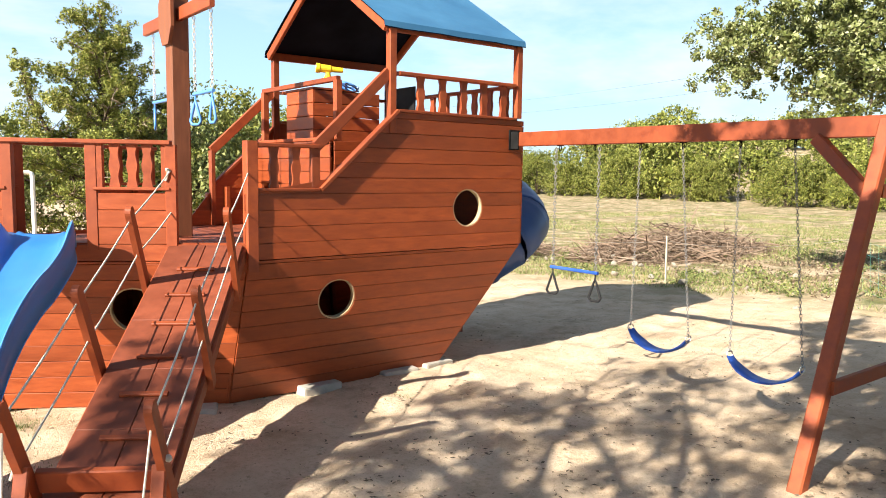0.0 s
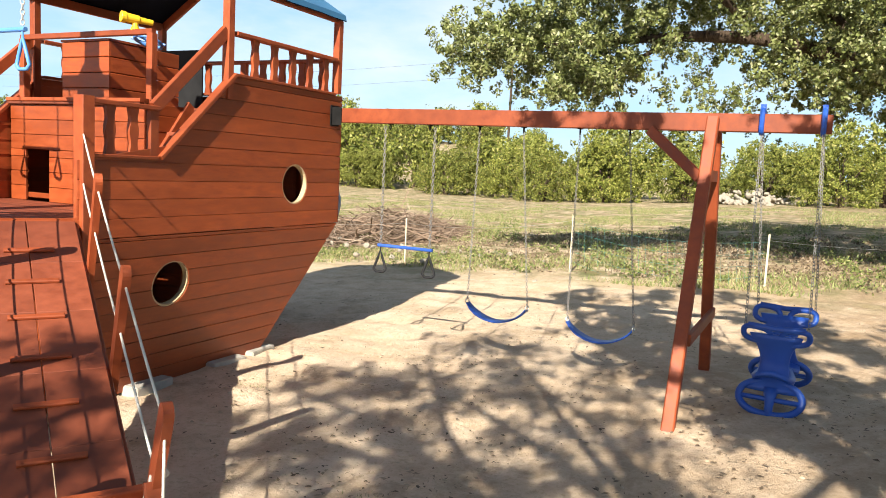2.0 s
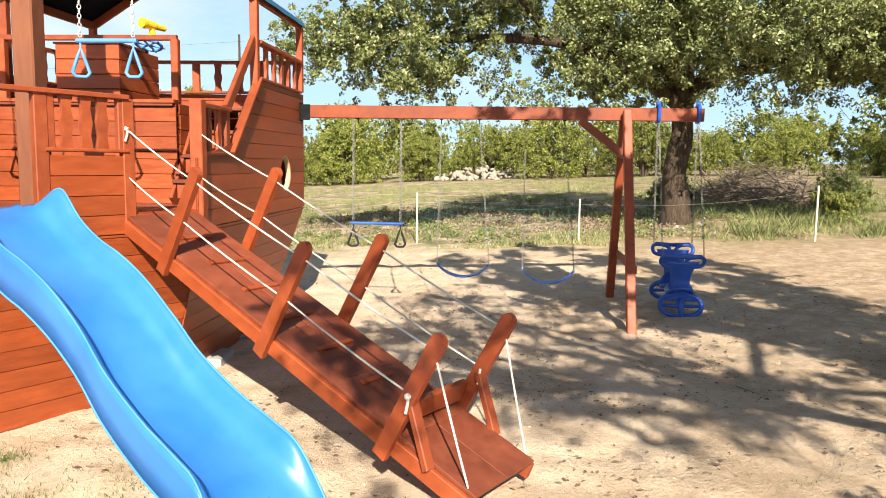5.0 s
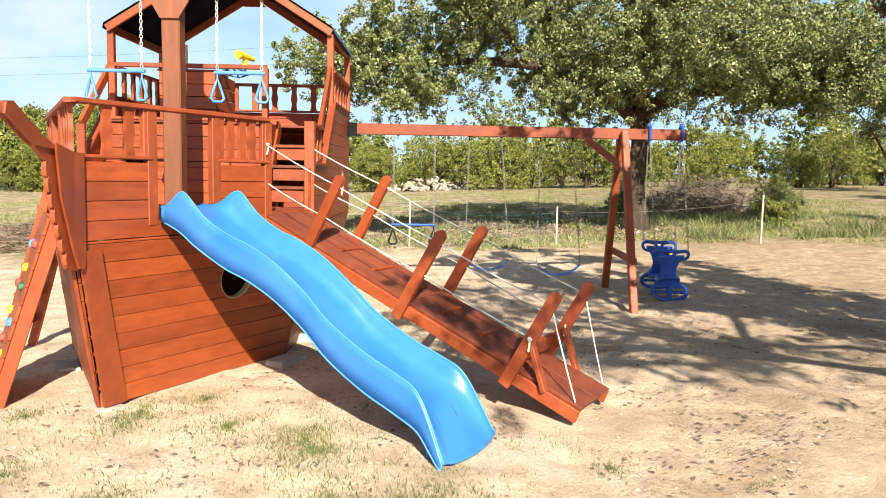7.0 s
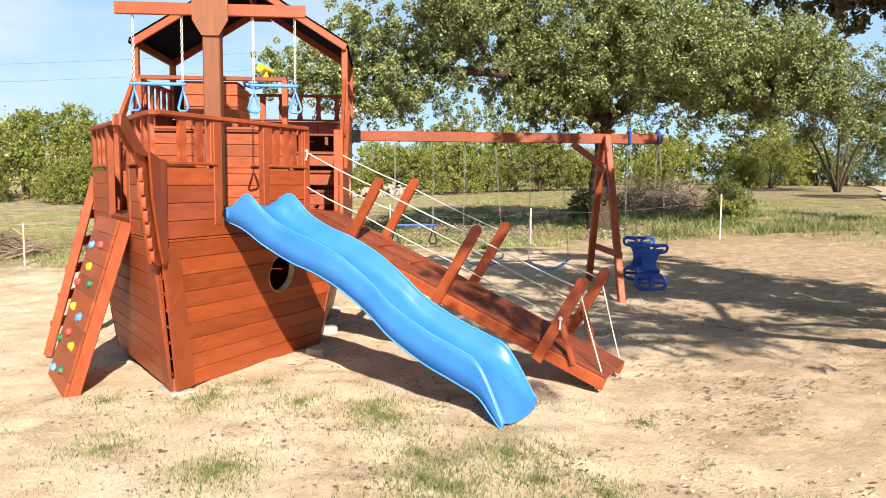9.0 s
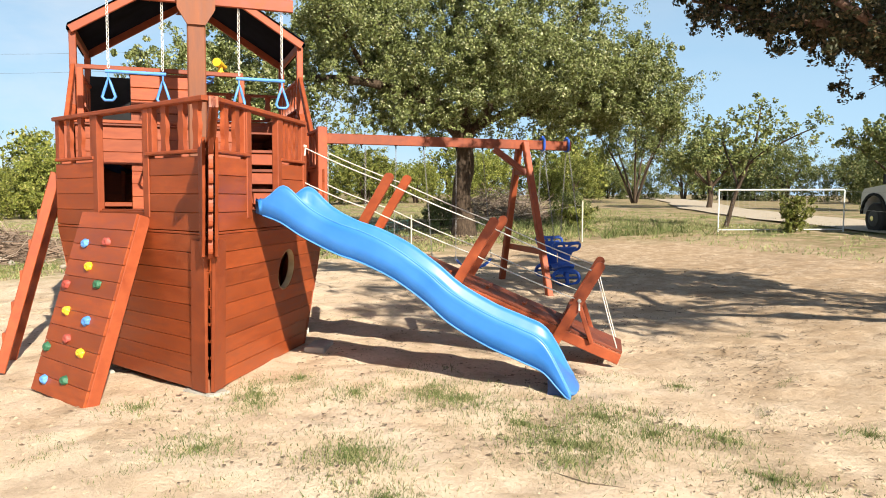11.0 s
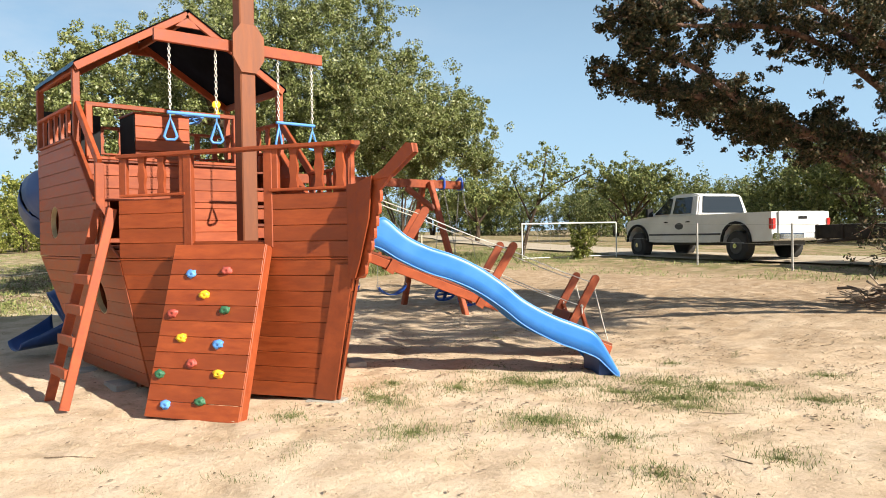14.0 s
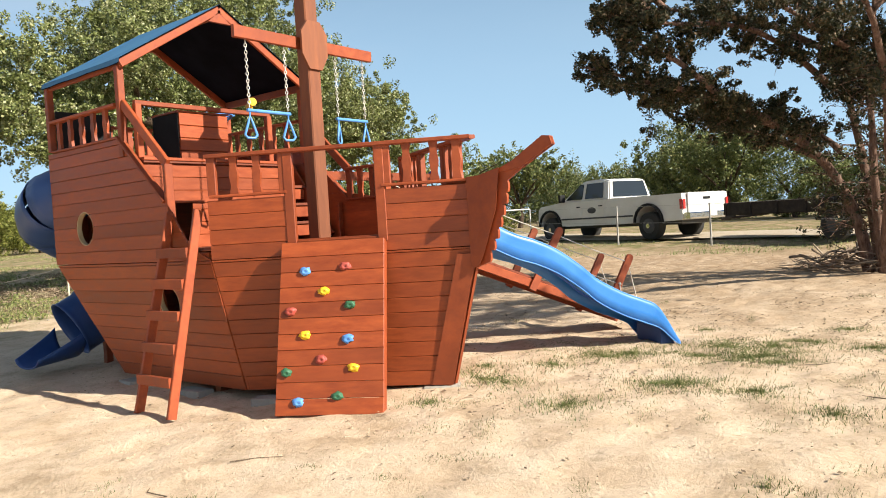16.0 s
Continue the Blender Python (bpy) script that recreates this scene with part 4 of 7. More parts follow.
# pale beads paint the bright line along the rims, together with their wear
for line in edges:
    bm = bmesh.new()
    tube(bm, line, 0.0065, 6)
    bead = part("edge_bead", bm, BLUE_E, slide, "pale edge bead carrying the rim highlight and scuffing", True)
    bead.matrix_parent_inverse = Matrix.Translation((-5.2, -1.6, 0))
bm = bmesh.new()
for k in (-0.11, 0.11):
    pts = []
    for i in range(NS + 1):
        t = 0.02 + 0.90 * i / NS
        p = ST + sd * (t * sl) + ss_ * k
        pts.append(p + V(0, 0, smooth_curve(keys, t) - 0.02))
    tube(bm, pts, 0.016, 6)
rib = part("underside_rib", bm, BLUE_D, slide)
rib.matrix_parent_inverse = Matrix.Translation((-5.2, -1.6, 0))
bm = bmesh.new()
slab(bm, [SE - sd * 0.24 - ss_ * 0.22 + V(0, 0, 0.03), SE - sd * 0.05 - ss_ * 0.22 + V(0, 0, 0.03), SE - sd * 0.10 - ss_ * 0.22 + V(0, 0, 0.09), SE - sd * 0.24 - ss_ * 0.22 + V(0, 0, 0.24)], ss_, 0.44)
foot = part("foot_block", bm, BLUE_N, slide)
foot.matrix_parent_inverse = Matrix.Translation((-5.2, -1.6, 0))

# ---- climbing wall ----
rock = thing("climbing_wall", "slanted plank climbing wall with moulded coloured hand holds", "climbing wall", at=(4.4, -1.0, 0))
c_tl, c_tr, c_br, c_bl = V(3.80, -0.985, 1.42), V(4.63, -0.512, 1.42), V(4.875, -0.915, -0.05), V(4.045, -1.388, -0.05)
ru, rv = (c_tr - c_tl), (c_bl - c_tl)
rnorm = ru.cross(rv).normalized()
if rnorm.z < 0:
    rnorm = -rnorm


def rk(name, bm, mat, label="", smooth=False):
    ob = part(name, bm, mat, rock, label, smooth)
    ob.matrix_parent_inverse = Matrix.Translation((-4.4, 1.0, 0))
    return ob


NB = 11
for k in range(NB):
    f0, f1 = k / NB, (k + 1) / NB - 0.0022
    bm = bmesh.new()
    slab(bm, [c_tl + rv * f0, c_tr + rv * f0, c_tr + rv * f1, c_tl + rv * f1], -rnorm, 0.022)
    bmesh.ops.bevel(bm, geom=bm.edges[:], offset=0.003, segments=1, affect="EDGES")
    rk("plank", bm, WOOD)
for side in (0.022, 0.978):
    bm = bmesh.new()
    a, b = c_tl + ru * side - rnorm * 0.075, c_bl + ru * side - rnorm * 0.075
    timber(bm, a, b, 0.04, 0.10, rnorm)
    rk("side_rail", bm, WOOD_RAIL)
holds = [(0.28, 0.157, BLUE_L), (0.665, 0.137, REDP), (0.465, 0.28, YELLOW), (0.145, 0.39, REDP), (0.715, 0.365, GREENP), (0.295, 0.53, YELLOW),
         (0.70, 0.56, BLUE_L), (0.455, 0.67, REDP), (0.755, 0.72, YELLOW), (0.13, 0.74, GREENP), (0.25, 0.905, BLUE_L), (0.61, 0.875, GREENP)]
hold_words = {BLUE_L: "blue", REDP: "dull red", YELLOW: "yellow", GREENP: "dark green"}
for k, (fu, fv, mat) in enumerate(holds):
    bm = bmesh.new()
    bmesh.ops.create_icosphere(bm, subdivisions=3, radius=1.0)
    ud, vd_ = ru.normalized(), rv.normalized()
    base = c_tl + ru * (fu - 0.033) + rv * (fv + 0.022)
    for v in bm.verts:
        q = v.co.copy()
        bump_ = 1 + 0.42 * noise.noise(q * 1.9 + V(k * 5.3, 0, 0))
        dent = -0.6 * math.exp(-((q.x - 0.1) ** 2 + (q.y - 0.25) ** 2) / 0.10) * max(0, q.z)
        v.co = base + ud * q.x * 0.052 * bump_ + vd_ * q.y * 0.038 * bump_ + rnorm * (max(q.z, -0.1) + dent) * 0.042
    rk("hand_hold", bm, mat, hold_words[mat] + " moulded hand hold", True)

# ---- ladder ----
ladder = thing("ladder", "red-stained board ladder leaning on the hull side", "ladder", at=(2.8, -1.7, 0))


def ld(name, bm, mat=None):
    ob = part(name, bm, mat or WOOD_RAIL, ladder)
    ob.matrix_parent_inverse = Matrix.Translation((-2.8, 1.7, 0))
    return ob


lbase, ltop = V(0, -1.79, -0.09), V(0, -1.285, 1.78)
for x0, x1 in ((2.56, 2.50), (3.10, 2.98)):
    bm = bmesh.new()
    timber(bm, V(x0, 0, 0) + lbase, V(x1, 0, 0) + ltop, 0.04, 0.09, (0, 1, 0))
    ld("side_rail", bm)
for k in range(5):
    f = 0.17 + 0.155 * k
    p = lbase.lerp(ltop, f)
    xl, xr = 2.56 - 0.06 * f, 3.10 - 0.12 * f
    bm = bmesh.new()
    timber(bm, V(xl - 0.03, p.y - 0.045, p.z), V(xr - 0.015, p.y - 0.045, p.z), 0.04, 0.095, (0, 0, 1))
    ld("rung", bm)

# ---- swing frame ----
frame_thing = thing("swing_frame", "red-stained swing beam bolted to the stern with an A-frame end", "swing frame", at=(0.12, 5.0, 0.2))


def sf(name, bm, mat=None, label=""):
    ob = part(name, bm, mat or WOOD_RAIL, frame_thing, label)
    ob.matrix_parent_inverse = Matrix.Translation((-0.12, -5.0, -0.2))
    return ob


BX, BZ = 0.12, 2.415
bm = bmesh.new()
timber(bm, (BX, 1.29, BZ), (BX, 5.88, BZ), 0.09, 0.145)
sf("swing_beam", bm)
near_top, far_top = V(BX + 0.10, 5.02, 2.44), V(BX - 0.12, 5.02, 2.36)
for a, b in ((near_top, V(1.17, 5.01, 0.02)), (far_top, V(-0.65, 5.03, 0.08))):
    bm = bmesh.new()
    timber(bm, a, b, 0.095, 0.095, (0, 1, 0), 0.01)
    sf("leg", bm)
bm = bmesh.new()
timber(bm, near_top.lerp(V(1.17, 5.01, 0.02), 0.70) + V(0, 0.05, 0), far_top.lerp(V(-0.65, 5.03, 0.08), 0.70) + V(0, 0.05, 0), 0.04, 0.09)
sf("cross_tie", bm)
bm = bmesh.new()
timber(bm, (BX + 0.03, 4.52, BZ - 0.08), (BX + 0.24, 4.98, BZ - 0.46), 0.085, 0.085, (1, 0, 0))
sf("knee_brace", bm)
bm = bmesh.new()
timber(bm, (BX + 0.0, 5.06, 1.98), (BX + 0.0, 4.98, 1.98), 0.42, 0.09)
sf("tie_block", bm)
bm = bmesh.new()
slab(bm, [V(BX - 0.07, 1.275, BZ - 0.11), V(BX + 0.075, 1.275, BZ - 0.11), V(BX + 0.075, 1.275, BZ + 0.10), V(BX - 0.07, 1.275, BZ + 0.10)], (0, 1, 0), 0.012)
slab(bm, [V(BX + 0.048, 1.28, BZ - 0.10), V(BX + 0.048, 1.40, BZ - 0.10), V(BX + 0.048, 1.40, BZ + 0.08), V(BX + 0.048, 1.28, BZ + 0.08)], (1, 0, 0), 0.008)
sf("beam_bracket", bm, BRACKET, "black bolted iron bracket")


def hook(y, z=None, parent=None, mat=None):
    bm = bmesh.new()
    zz = BZ - 0.072
    slab(bm, [V(BX - 0.03, y - 0.018, zz - 0.008), V(BX + 0.03, y - 0.018, zz - 0.008), V(BX + 0.03, y + 0.018, zz - 0.008), V(BX - 0.03, y + 0.018, zz - 0.008)], (0, 0, 1), 0.008)
    ring_tube(bm, [V(BX + 0.014 * math.cos(a), y, zz - 0.03 + 0.026 * math.sin(a)) for a in np.linspace(0, 2 * math.pi, 9)[:-1]], 0.005, 5)
    return sf("swing_hook", bm, BRACKET)


for y in (1.955, 2.40, 2.93, 3.37, 3.90, 4.34):
    hook(y)


def belt_swing(y0, y1, s0, s1, zs, label):
    t = thing("belt_swing", label, "swing", "swings on the beam", at=(BX, (y0 + y1) / 2, 0))
    inv = Matrix.Translation((-BX, -(y0 + y1) / 2, 0))
    bm = bmesh.new()
    N = 18
    rows = []
    for i in range(N + 1):
        f = i / N
        y = s0 + (s1 - s0) * f
        z = zs - 0.15 * (1 - (2 * f - 1) ** 2) ** 0.8
        w = 0.072 * (0.55 + 0.45 * min(1, 6 * f, 6 * (1 - f)))
        rows.append([bm.verts.new((BX - w, y, z)), bm.verts.new((BX, y, z - 0.008)), bm.verts.new((BX + w, y, z))])
    for a, b in zip(rows, rows[1:]):
        for k in range(2):
            bm.faces.new((a[k], a[k + 1], b[k + 1], b[k]))
    o = part("seat", bm, BLUE_D, t, "blue flexible belt seat", True)
    o.matrix_parent_inverse = inv
    m = o.modifiers.new("thick", "SOLIDIFY")
    m.thickness = 0.012
    for ya, yb in ((y0, s0), (y1, s1)):
        bm = bmesh.new()
        ring_tube(bm, [V(BX + 0.04 * math.cos(a), yb, zs + 0.015 + 0.03 * math.sin(a)) for a in np.linspace(0, 2 * math.pi, 9)[:-1]], 0.006, 5)
        o = part("seat_ring", bm, STEEL, t)
        o.matrix_parent_inverse = inv
        c = chain("chain", (BX, ya, BZ - 0.12), (BX, yb, zs + 0.03), t, CHAIN_D, 0.032, 0.0026)
        c.matrix_parent_inverse = inv


belt_swing(2.93, 3.37, 2.90, 3.51, 0.66, "blue belt swing on chains over the sand")
belt_swing(3.90, 4.34, 3.90, 4.50, 0.61, "blue belt swing on chains beside the A-frame")


def trapeze(hx, ya, yb, ztop, zbar, label, grip, ring_mat, chain_mat):
    t = thing("trapeze", label, "trapeze", "trapeze bars", at=(hx, (ya + yb) / 2, zbar))
    inv = Matrix.Translation((-hx, -(ya + yb) / 2, -zbar))
    bm = bmesh.new()
    tube(bm, [(hx, ya - 0.03, zbar), (hx, yb + 0.03, zbar)], 0.017, 10)
    o = part("bar", bm, grip, t)
    o.matrix_parent_inverse = inv
    for y in (ya, yb):
        c = chain("chain", (hx, y, ztop), (hx, y, zbar + 0.03), t, chain_mat, 0.042, 0.0042)
        c.matrix_parent_inverse = inv
        bm = bmesh.new()
        hw, h0, h1 = 0.062, zbar - 0.055, zbar - 0.27
        ang = random.uniform(-0.5, 0.5)
        dx, dy = math.sin(ang) * 1, math.cos(ang)
        pts = []
        corner = [(0, h0), (-hw, h1 + 0.03), (-hw + 0.025, h1), (hw - 0.025, h1), (hw, h1 + 0.03)]
        for (a, z0), (b, z1) in zip(corner, corner[1:] + corner[:1]):
            for f in (0, 0.34, 0.67):
                pts.append(V(hx + dx * (a + (b - a) * f), y + dy * (a + (b - a) * f), z0 + (z1 - z0) * f))
        ring_tube(bm, pts, 0.013, 8)
        o = part("ring_handle", bm, ring_mat, t, "triangular moulded ring handle", True)
        o.matrix_parent_inverse = inv
        bm = bmesh.new()
        tube(bm, [(hx, y, zbar), (hx, y, zbar - 0.06)], 0.008, 6)
        o = part("strap", bm, ring_mat, t)
        o.matrix_parent_inverse = inv
    return t


trapeze(BX, 1.90, 2.46, BZ - 0.10, 1.12, "trapeze bar with ring handles hung from the swing beam", BLUE_D, BLACKP, CHAIN_D)
trapeze(3.22, -0.79, -0.31, 3.41, 2.73, "light blue trapeze bar with rings hung from the mast yard", BLUE_L, BLUE_L, CHAINW)
trapeze(3.22, 0.40, 0.82, 3.41, 2.73, "light blue trapeze bar with rings beside the gangplank", BLUE_L, BLUE_L, CHAINW)

# ---- glider swing ----
glider = thing("glider_swing", "blue moulded plastic back-to-back glider swing hung on chains", "glider swing", "swings on the beam", at=(0.2, 5.6, 0.2))
ginv = Matrix.Translation((-0.2, -5.6, -0.2))


def gl(name, bm, mat=BLUE_D, smooth=True, label=""):
    o = part(name, bm, mat, glider, label, smooth)
    o.matrix_parent_inverse = ginv
    return o


GY = 5.66
for sgn in (1, -1):
    cx, lift = 0.16 + sgn * 0.23, 0.0 if sgn > 0 else 0.06

    def on_panel(q, z, out=0.0):
        """A point of the moulded back, which flares outwards at its head and foot."""
        flare = 0.48 * (0.55 - z) if z < 0.55 else 0.12 * ((z - 0.55) / 0.3) ** 1.5
        return V(cx + sgn * (flare + out), GY + q, z + lift)
    # waisted back, thick in the middle
    bm = bmesh.new()
    rings = []
    for k in range(13):
        z = 0.36 + 0.44 * k / 12
        w = 0.105 + 0.085 * min(1.0, abs(z - 0.57) / 0.21) ** 2.2
        rings.append([bm.verts.new(on_panel(w * math.copysign(abs(math.cos(q)) ** 0.8, math.cos(q)), z, 0.032 * math.sin(q))) for q in np.linspace(0, 2 * math.pi, 17)[:-1]])
    for p, q in zip(rings, rings[1:]):
        for k in range(16):
            j = (k + 1) % 16
            bm.faces.new((p[k], p[j], q[j], q[k]))
    bm.faces.new(rings[0][::-1])
    bm.faces.new(rings[-1])
    gl("back_panel", bm)
    # oval foot rest with its cross bars
    bm = bmesh.new()
    ring_tube(bm, [on_panel(0.225 * math.copysign(abs(math.cos(q)) ** 0.8, math.cos(q)), 0.315 + 0.115 * math.sin(q)) for q in np.linspace(0, 2 * math.pi, 29)[:-1]], 0.027, 8)
    gl("foot_rest", bm)
    bm = bmesh.new()
    tube(bm, [on_panel(q, 0.305) for q in (-0.22, -0.1, 0, 0.1, 0.22)], 0.02, 8)
    gl("foot_bar", bm)
    bm = bmesh.new()
    tube(bm, [on_panel(0, z) for z in (0.185, 0.25, 0.31, 0.38)], 0.03, 8, True, [0.03, 0.032, 0.04, 0.06])
    gl("foot_rib", bm)
    # looped hand grips at the head
    for side in (1, -1):
        bm = bmesh.new()
        loop = []
        for q in np.linspace(0, 2 * math.pi, 21)[:-1]:
            u, v = 0.098 * math.copysign(abs(math.cos(q)) ** 0.75, math.cos(q)), 0.058 * math.copysign(abs(math.sin(q)) ** 0.75, math.sin(q))
            loop.append(on_panel(side * (0.135 + u), 0.795 + v + 0.10 * u))
        ring_tube(bm, loop, 0.022, 8)
        gl("hand_grip", bm)
    bm = bmesh.new()
    tube(bm, [on_panel(q, 0.852 + 0.06 * abs(q)) for q in (-0.2, -0.1, 0, 0.1, 0.2)], 0.022, 8)
    gl("head_bar", bm)
    # seat
    bm = bmesh.new()
    rows = []
    for i in range(9):
        f = i / 8
        x = 0.16 + sgn * (0.0 + 0.40 * f)
        z = 0.52 - 0.05 * math.sin(f * math.pi) + 0.02 * f
        w = 0.11 + 0.05 * math.sin(f * math.pi)
        rows.append([bm.verts.new((x, GY + q, z - 0.03 * (q / w) ** 2)) for q in np.linspace(-w, w, 7)])
    for a, b in zip(rows, rows[1:]):
        for i in range(6):
            bm.faces.new((a[i], a[i + 1], b[i + 1], b[i]))
    o = gl("seat", bm)
    m = o.modifiers.new("thick", "SOLIDIFY")
    m.thickness = 0.035
    for yy, yb in ((5.38, GY - 0.22), (5.82, GY + 0.22)):
        c = chain("chain", (BX + sgn * 0.03, yy, BZ + 0.02), on_panel(yb - GY, 0.86), glider, CHAIN_D, 0.034, 0.003)
        c.matrix_parent_inverse = ginv
for yy in (5.38, 5.82):
    bm = bmesh.new()
    ring_tube(bm, [V(BX + 0.075 * math.copysign(abs(math.cos(a)) ** 0.5, math.cos(a)), yy, BZ + 0.015 + 0.095 * math.copysign(abs(math.sin(a)) ** 0.5, math.sin(a))) for a in np.linspace(0, 2 * math.pi, 25)[:-1]], 0.02, 8)
    slab(bm, [V(BX - 0.02, yy - 0.02, BZ + 0.10), V(BX + 0.02, yy - 0.02, BZ + 0.10), V(BX + 0.02, yy + 0.02, BZ + 0.10), V(BX - 0.02, yy + 0.02, BZ + 0.10)], (0, 0, 1), 0.05)
    gl("beam_saddle", bm, BLUE_D, False, "blue plastic saddle over the beam")

# the glider hangs turned a little on its chains
turn = Matrix.Translation((0.2, 5.6, 0)) @ Matrix.Rotation(radians(-3), 4, "Z") @ Matrix.Translation((-0.2, -5.6, 0))
for o in glider.children:
    if not o.name.startswith("beam_saddle"):
        o.data.transform(turn)

# ---- tube slide at the stern ----
tubeslide = thing("tube_slide", "dark blue spiral tube slide curling down behind the stern", "tube slide", at=(-0.7, -0.2, 0))
tinv = Matrix.Translation((0.7, 0.2, 0))
key = [V(0.02, -0.74, 2.26), V(-0.50, -1.02, 2.08), V(-1.05, -0.86, 1.86), V(-1.32, -0.35, 1.62), V(-1.08, 0.12, 1.42), V(-0.66, 0.28, 1.22), V(-0.44, 0.10, 1.02), V(-0.48, -0.28, 0.82), V(-0.56, -0.62, 0.60), V(-0.60, -0.90, 0.45)]


def catmull(pts, n):
    out = []
    for i in range(len(pts) - 1):
        p0, p1, p2, p3 = pts[max(0, i - 1)], pts[i], pts[i + 1], pts[min(len(pts) - 1, i + 2)]
        for k in range(n):
            f = k / n
            out.append(0.5 * ((2 * p1) + (p2 - p0) * f + (2 * p0 - 5 * p1 + 4 * p2 - p3) * f * f + (3 * p1 - p0 - 3 * p2 + p3) * f**3))
    return out + [pts[-1]]


pts = catmull(key, 6)
for i in range(9):
    seg = pts[i * 6:i * 6 + 7]
    if len(seg) < 2:
        continue
    bm = bmesh.new()
    rad = [0.37 + (0.018 if k in (0, len(seg) - 1) else 0) for k in range(len(seg))]
    tube(bm, seg, 0.37, 20, False, rad)
    o = part("tube_section", bm, BLUE_N, tubeslide, smooth=True)
    o.matrix_parent_inverse = tinv
    m = o.modifiers.new("thick", "SOLIDIFY")
    m.thickness = 0.01
bm = bmesh.new()
rows = []
ed = V(0.12, -0.99, 0).normalized()
eside = V(ed.y, -ed.x, 0).normalized()
for i in range(13):
    f = i / 12
    deep, half, foot = 0.36 - 0.25 * f**0.8, 0.36 - 0.11 * f, 0.085 - 0.045 * f
    c = V(-0.60, -0.90, foot + deep) + ed * 0.60 * f
    rows.append([bm.verts.new(c + eside * (half * math.sin(a)) + V(0, 0, -deep * math.cos(a))) for a in np.linspace(-1.62, 1.62, 15)])
for a, b in zip(rows, rows[1:]):
    for k in range(14):
        bm.faces.new((a[k], a[k + 1], b[k + 1], b[k]))
o = part("exit_chute", bm, BLUE_N, tubeslide, "open exit trough", True)
o.matrix_parent_inverse = tinv
m = o.modifiers.new("thick", "SOLIDIFY")
m.thickness = 0.015
bm = bmesh.new()
timber(bm, (-0.55, -0.45, -0.1), (-0.55, -0.45, 0.35), 0.09, 0.09)
o = part("support_post", bm, WOOD_RAIL, tubeslide)
o.matrix_parent_inverse = tinv

bm = bmesh.new()
slab(bm, [V(0.11, -1.22, 2.38), V(0.11, -0.55, 2.38), V(0.11, -0.55, 3.12), V(0.11, -1.22, 3.12)], (1, 0, 0), 0.02)
o = part("entry_panel", bm, BLACKP, tubeslide, "dark moulded slide entrance panel")
o.matrix_parent_inverse = tinv

# ---- telescope and wheel ----
scope = thing("telescope", "yellow plastic toy telescope on the poop rail", "telescope", at=(1.70, 0.30, 3.0))
sinv = Matrix.Translation((-1.70, -0.30, -3.0))
sdv = V(0.90, -0.40, 0.06).normalized()
c0 = V(1.80, 0.32, 3.09)
for a, b, r0, r1 in ((-0.13, -0.01, 0.026, 0.030), (-0.01, 0.10, 0.038, 0.042), (0.10, 0.145, 0.048, 0.050)):
    bm = bmesh.new()
    tube(bm, [c0 + sdv * a, c0 + sdv * (a + 0.004), c0 + sdv * (b - 0.004), c0 + sdv * b], 0.04, 16, True, [r0 * 0.9, r0, r1, r1 * 0.95])
    o = part("barrel", bm, YELLOW, scope, smooth=False)
    o.matrix_parent_inverse = sinv
bm = bmesh.new()
tube(bm, [(1.82, 0.31, 2.995), (1.82, 0.31, 3.03), (1.82, 0.31, 3.08)], 0.03, 12, True, [0.045, 0.028, 0.025])
o = part("mount", bm, YELLOW, scope)
o.matrix_parent_inverse = sinv
wheel = thing("steering_wheel", "blue plastic toy ship's wheel on the locker", "toy wheel", at=(1.42, 0.0, 2.95))
winv = Matrix.Translation((-1.42, 0.0, -2.95))
wc_ = V(1.50, 0.12, 2.96)
bm = bmesh.new()
ring_tube(bm, [wc_ + V(0.12 * math.cos(a), 0.12 * math.sin(a), 0.035 * math.cos(a)) for a in np.linspace(0, 2 * math.pi, 25)[:-1]], 0.016, 8)
o = part("rim", bm, BLUE_L, wheel, smooth=True)
o.matrix_parent_inverse = winv
for k in range(3):
    a = k * math.pi / 3
    bm = bmesh.new()
    q = V(0.155 * math.cos(a), 0.155 * math.sin(a), 0.045 * math.cos(a))
    tube(bm, [wc_ - q, wc_ + q], 0.011, 8)
    o = part("spoke", bm, BLUE_L, wheel)
    o.matrix_parent_inverse = winv

# ---- pavers under the hull ----
paver_mesh = None
for x, y, w, d, a in ((3.55, 1.12, 0.40, 0.20, -25), (2.35, 1.08, 0.40, 0.20, 4), (1.45, 1.06, 0.40, 0.20, -3), (0.95, 1.02, 0.36, 0.2, 5), (4.80, -0.02, 0.34, 0.20, 35), (2.35, -1.06, 0.40, 0.2, 2), (1.15, -1.06, 0.30, 0.2, -4), (3.5, -0.95, 0.4, 0.2, 28)):
    t = thing("concrete_paver", "rough pale concrete block levelling the hull", "paver", "blocks under the hull", at=(x, y, ground_z(x, y)))
    bm = bmesh.new()
    slab(bm, [V(-w / 2, -d / 2, -0.05), V(w / 2, -d / 2, -0.05), V(w / 2, d / 2, -0.05), V(-w / 2, d / 2, -0.05)], (0, 0, 1), 0.095)
    bmesh.ops.bevel(bm, geom=bm.edges[:], offset=0.008, segments=2, affect="EDGES")
    part("block", bm, CONC, t)
    t.rotation_euler = (0, 0, radians(a))
    t.location.z -= 0.03 if x > 4.5 or y < 0 else 0.0

# ---- trees ----
rng = np.random.default_rng(7)


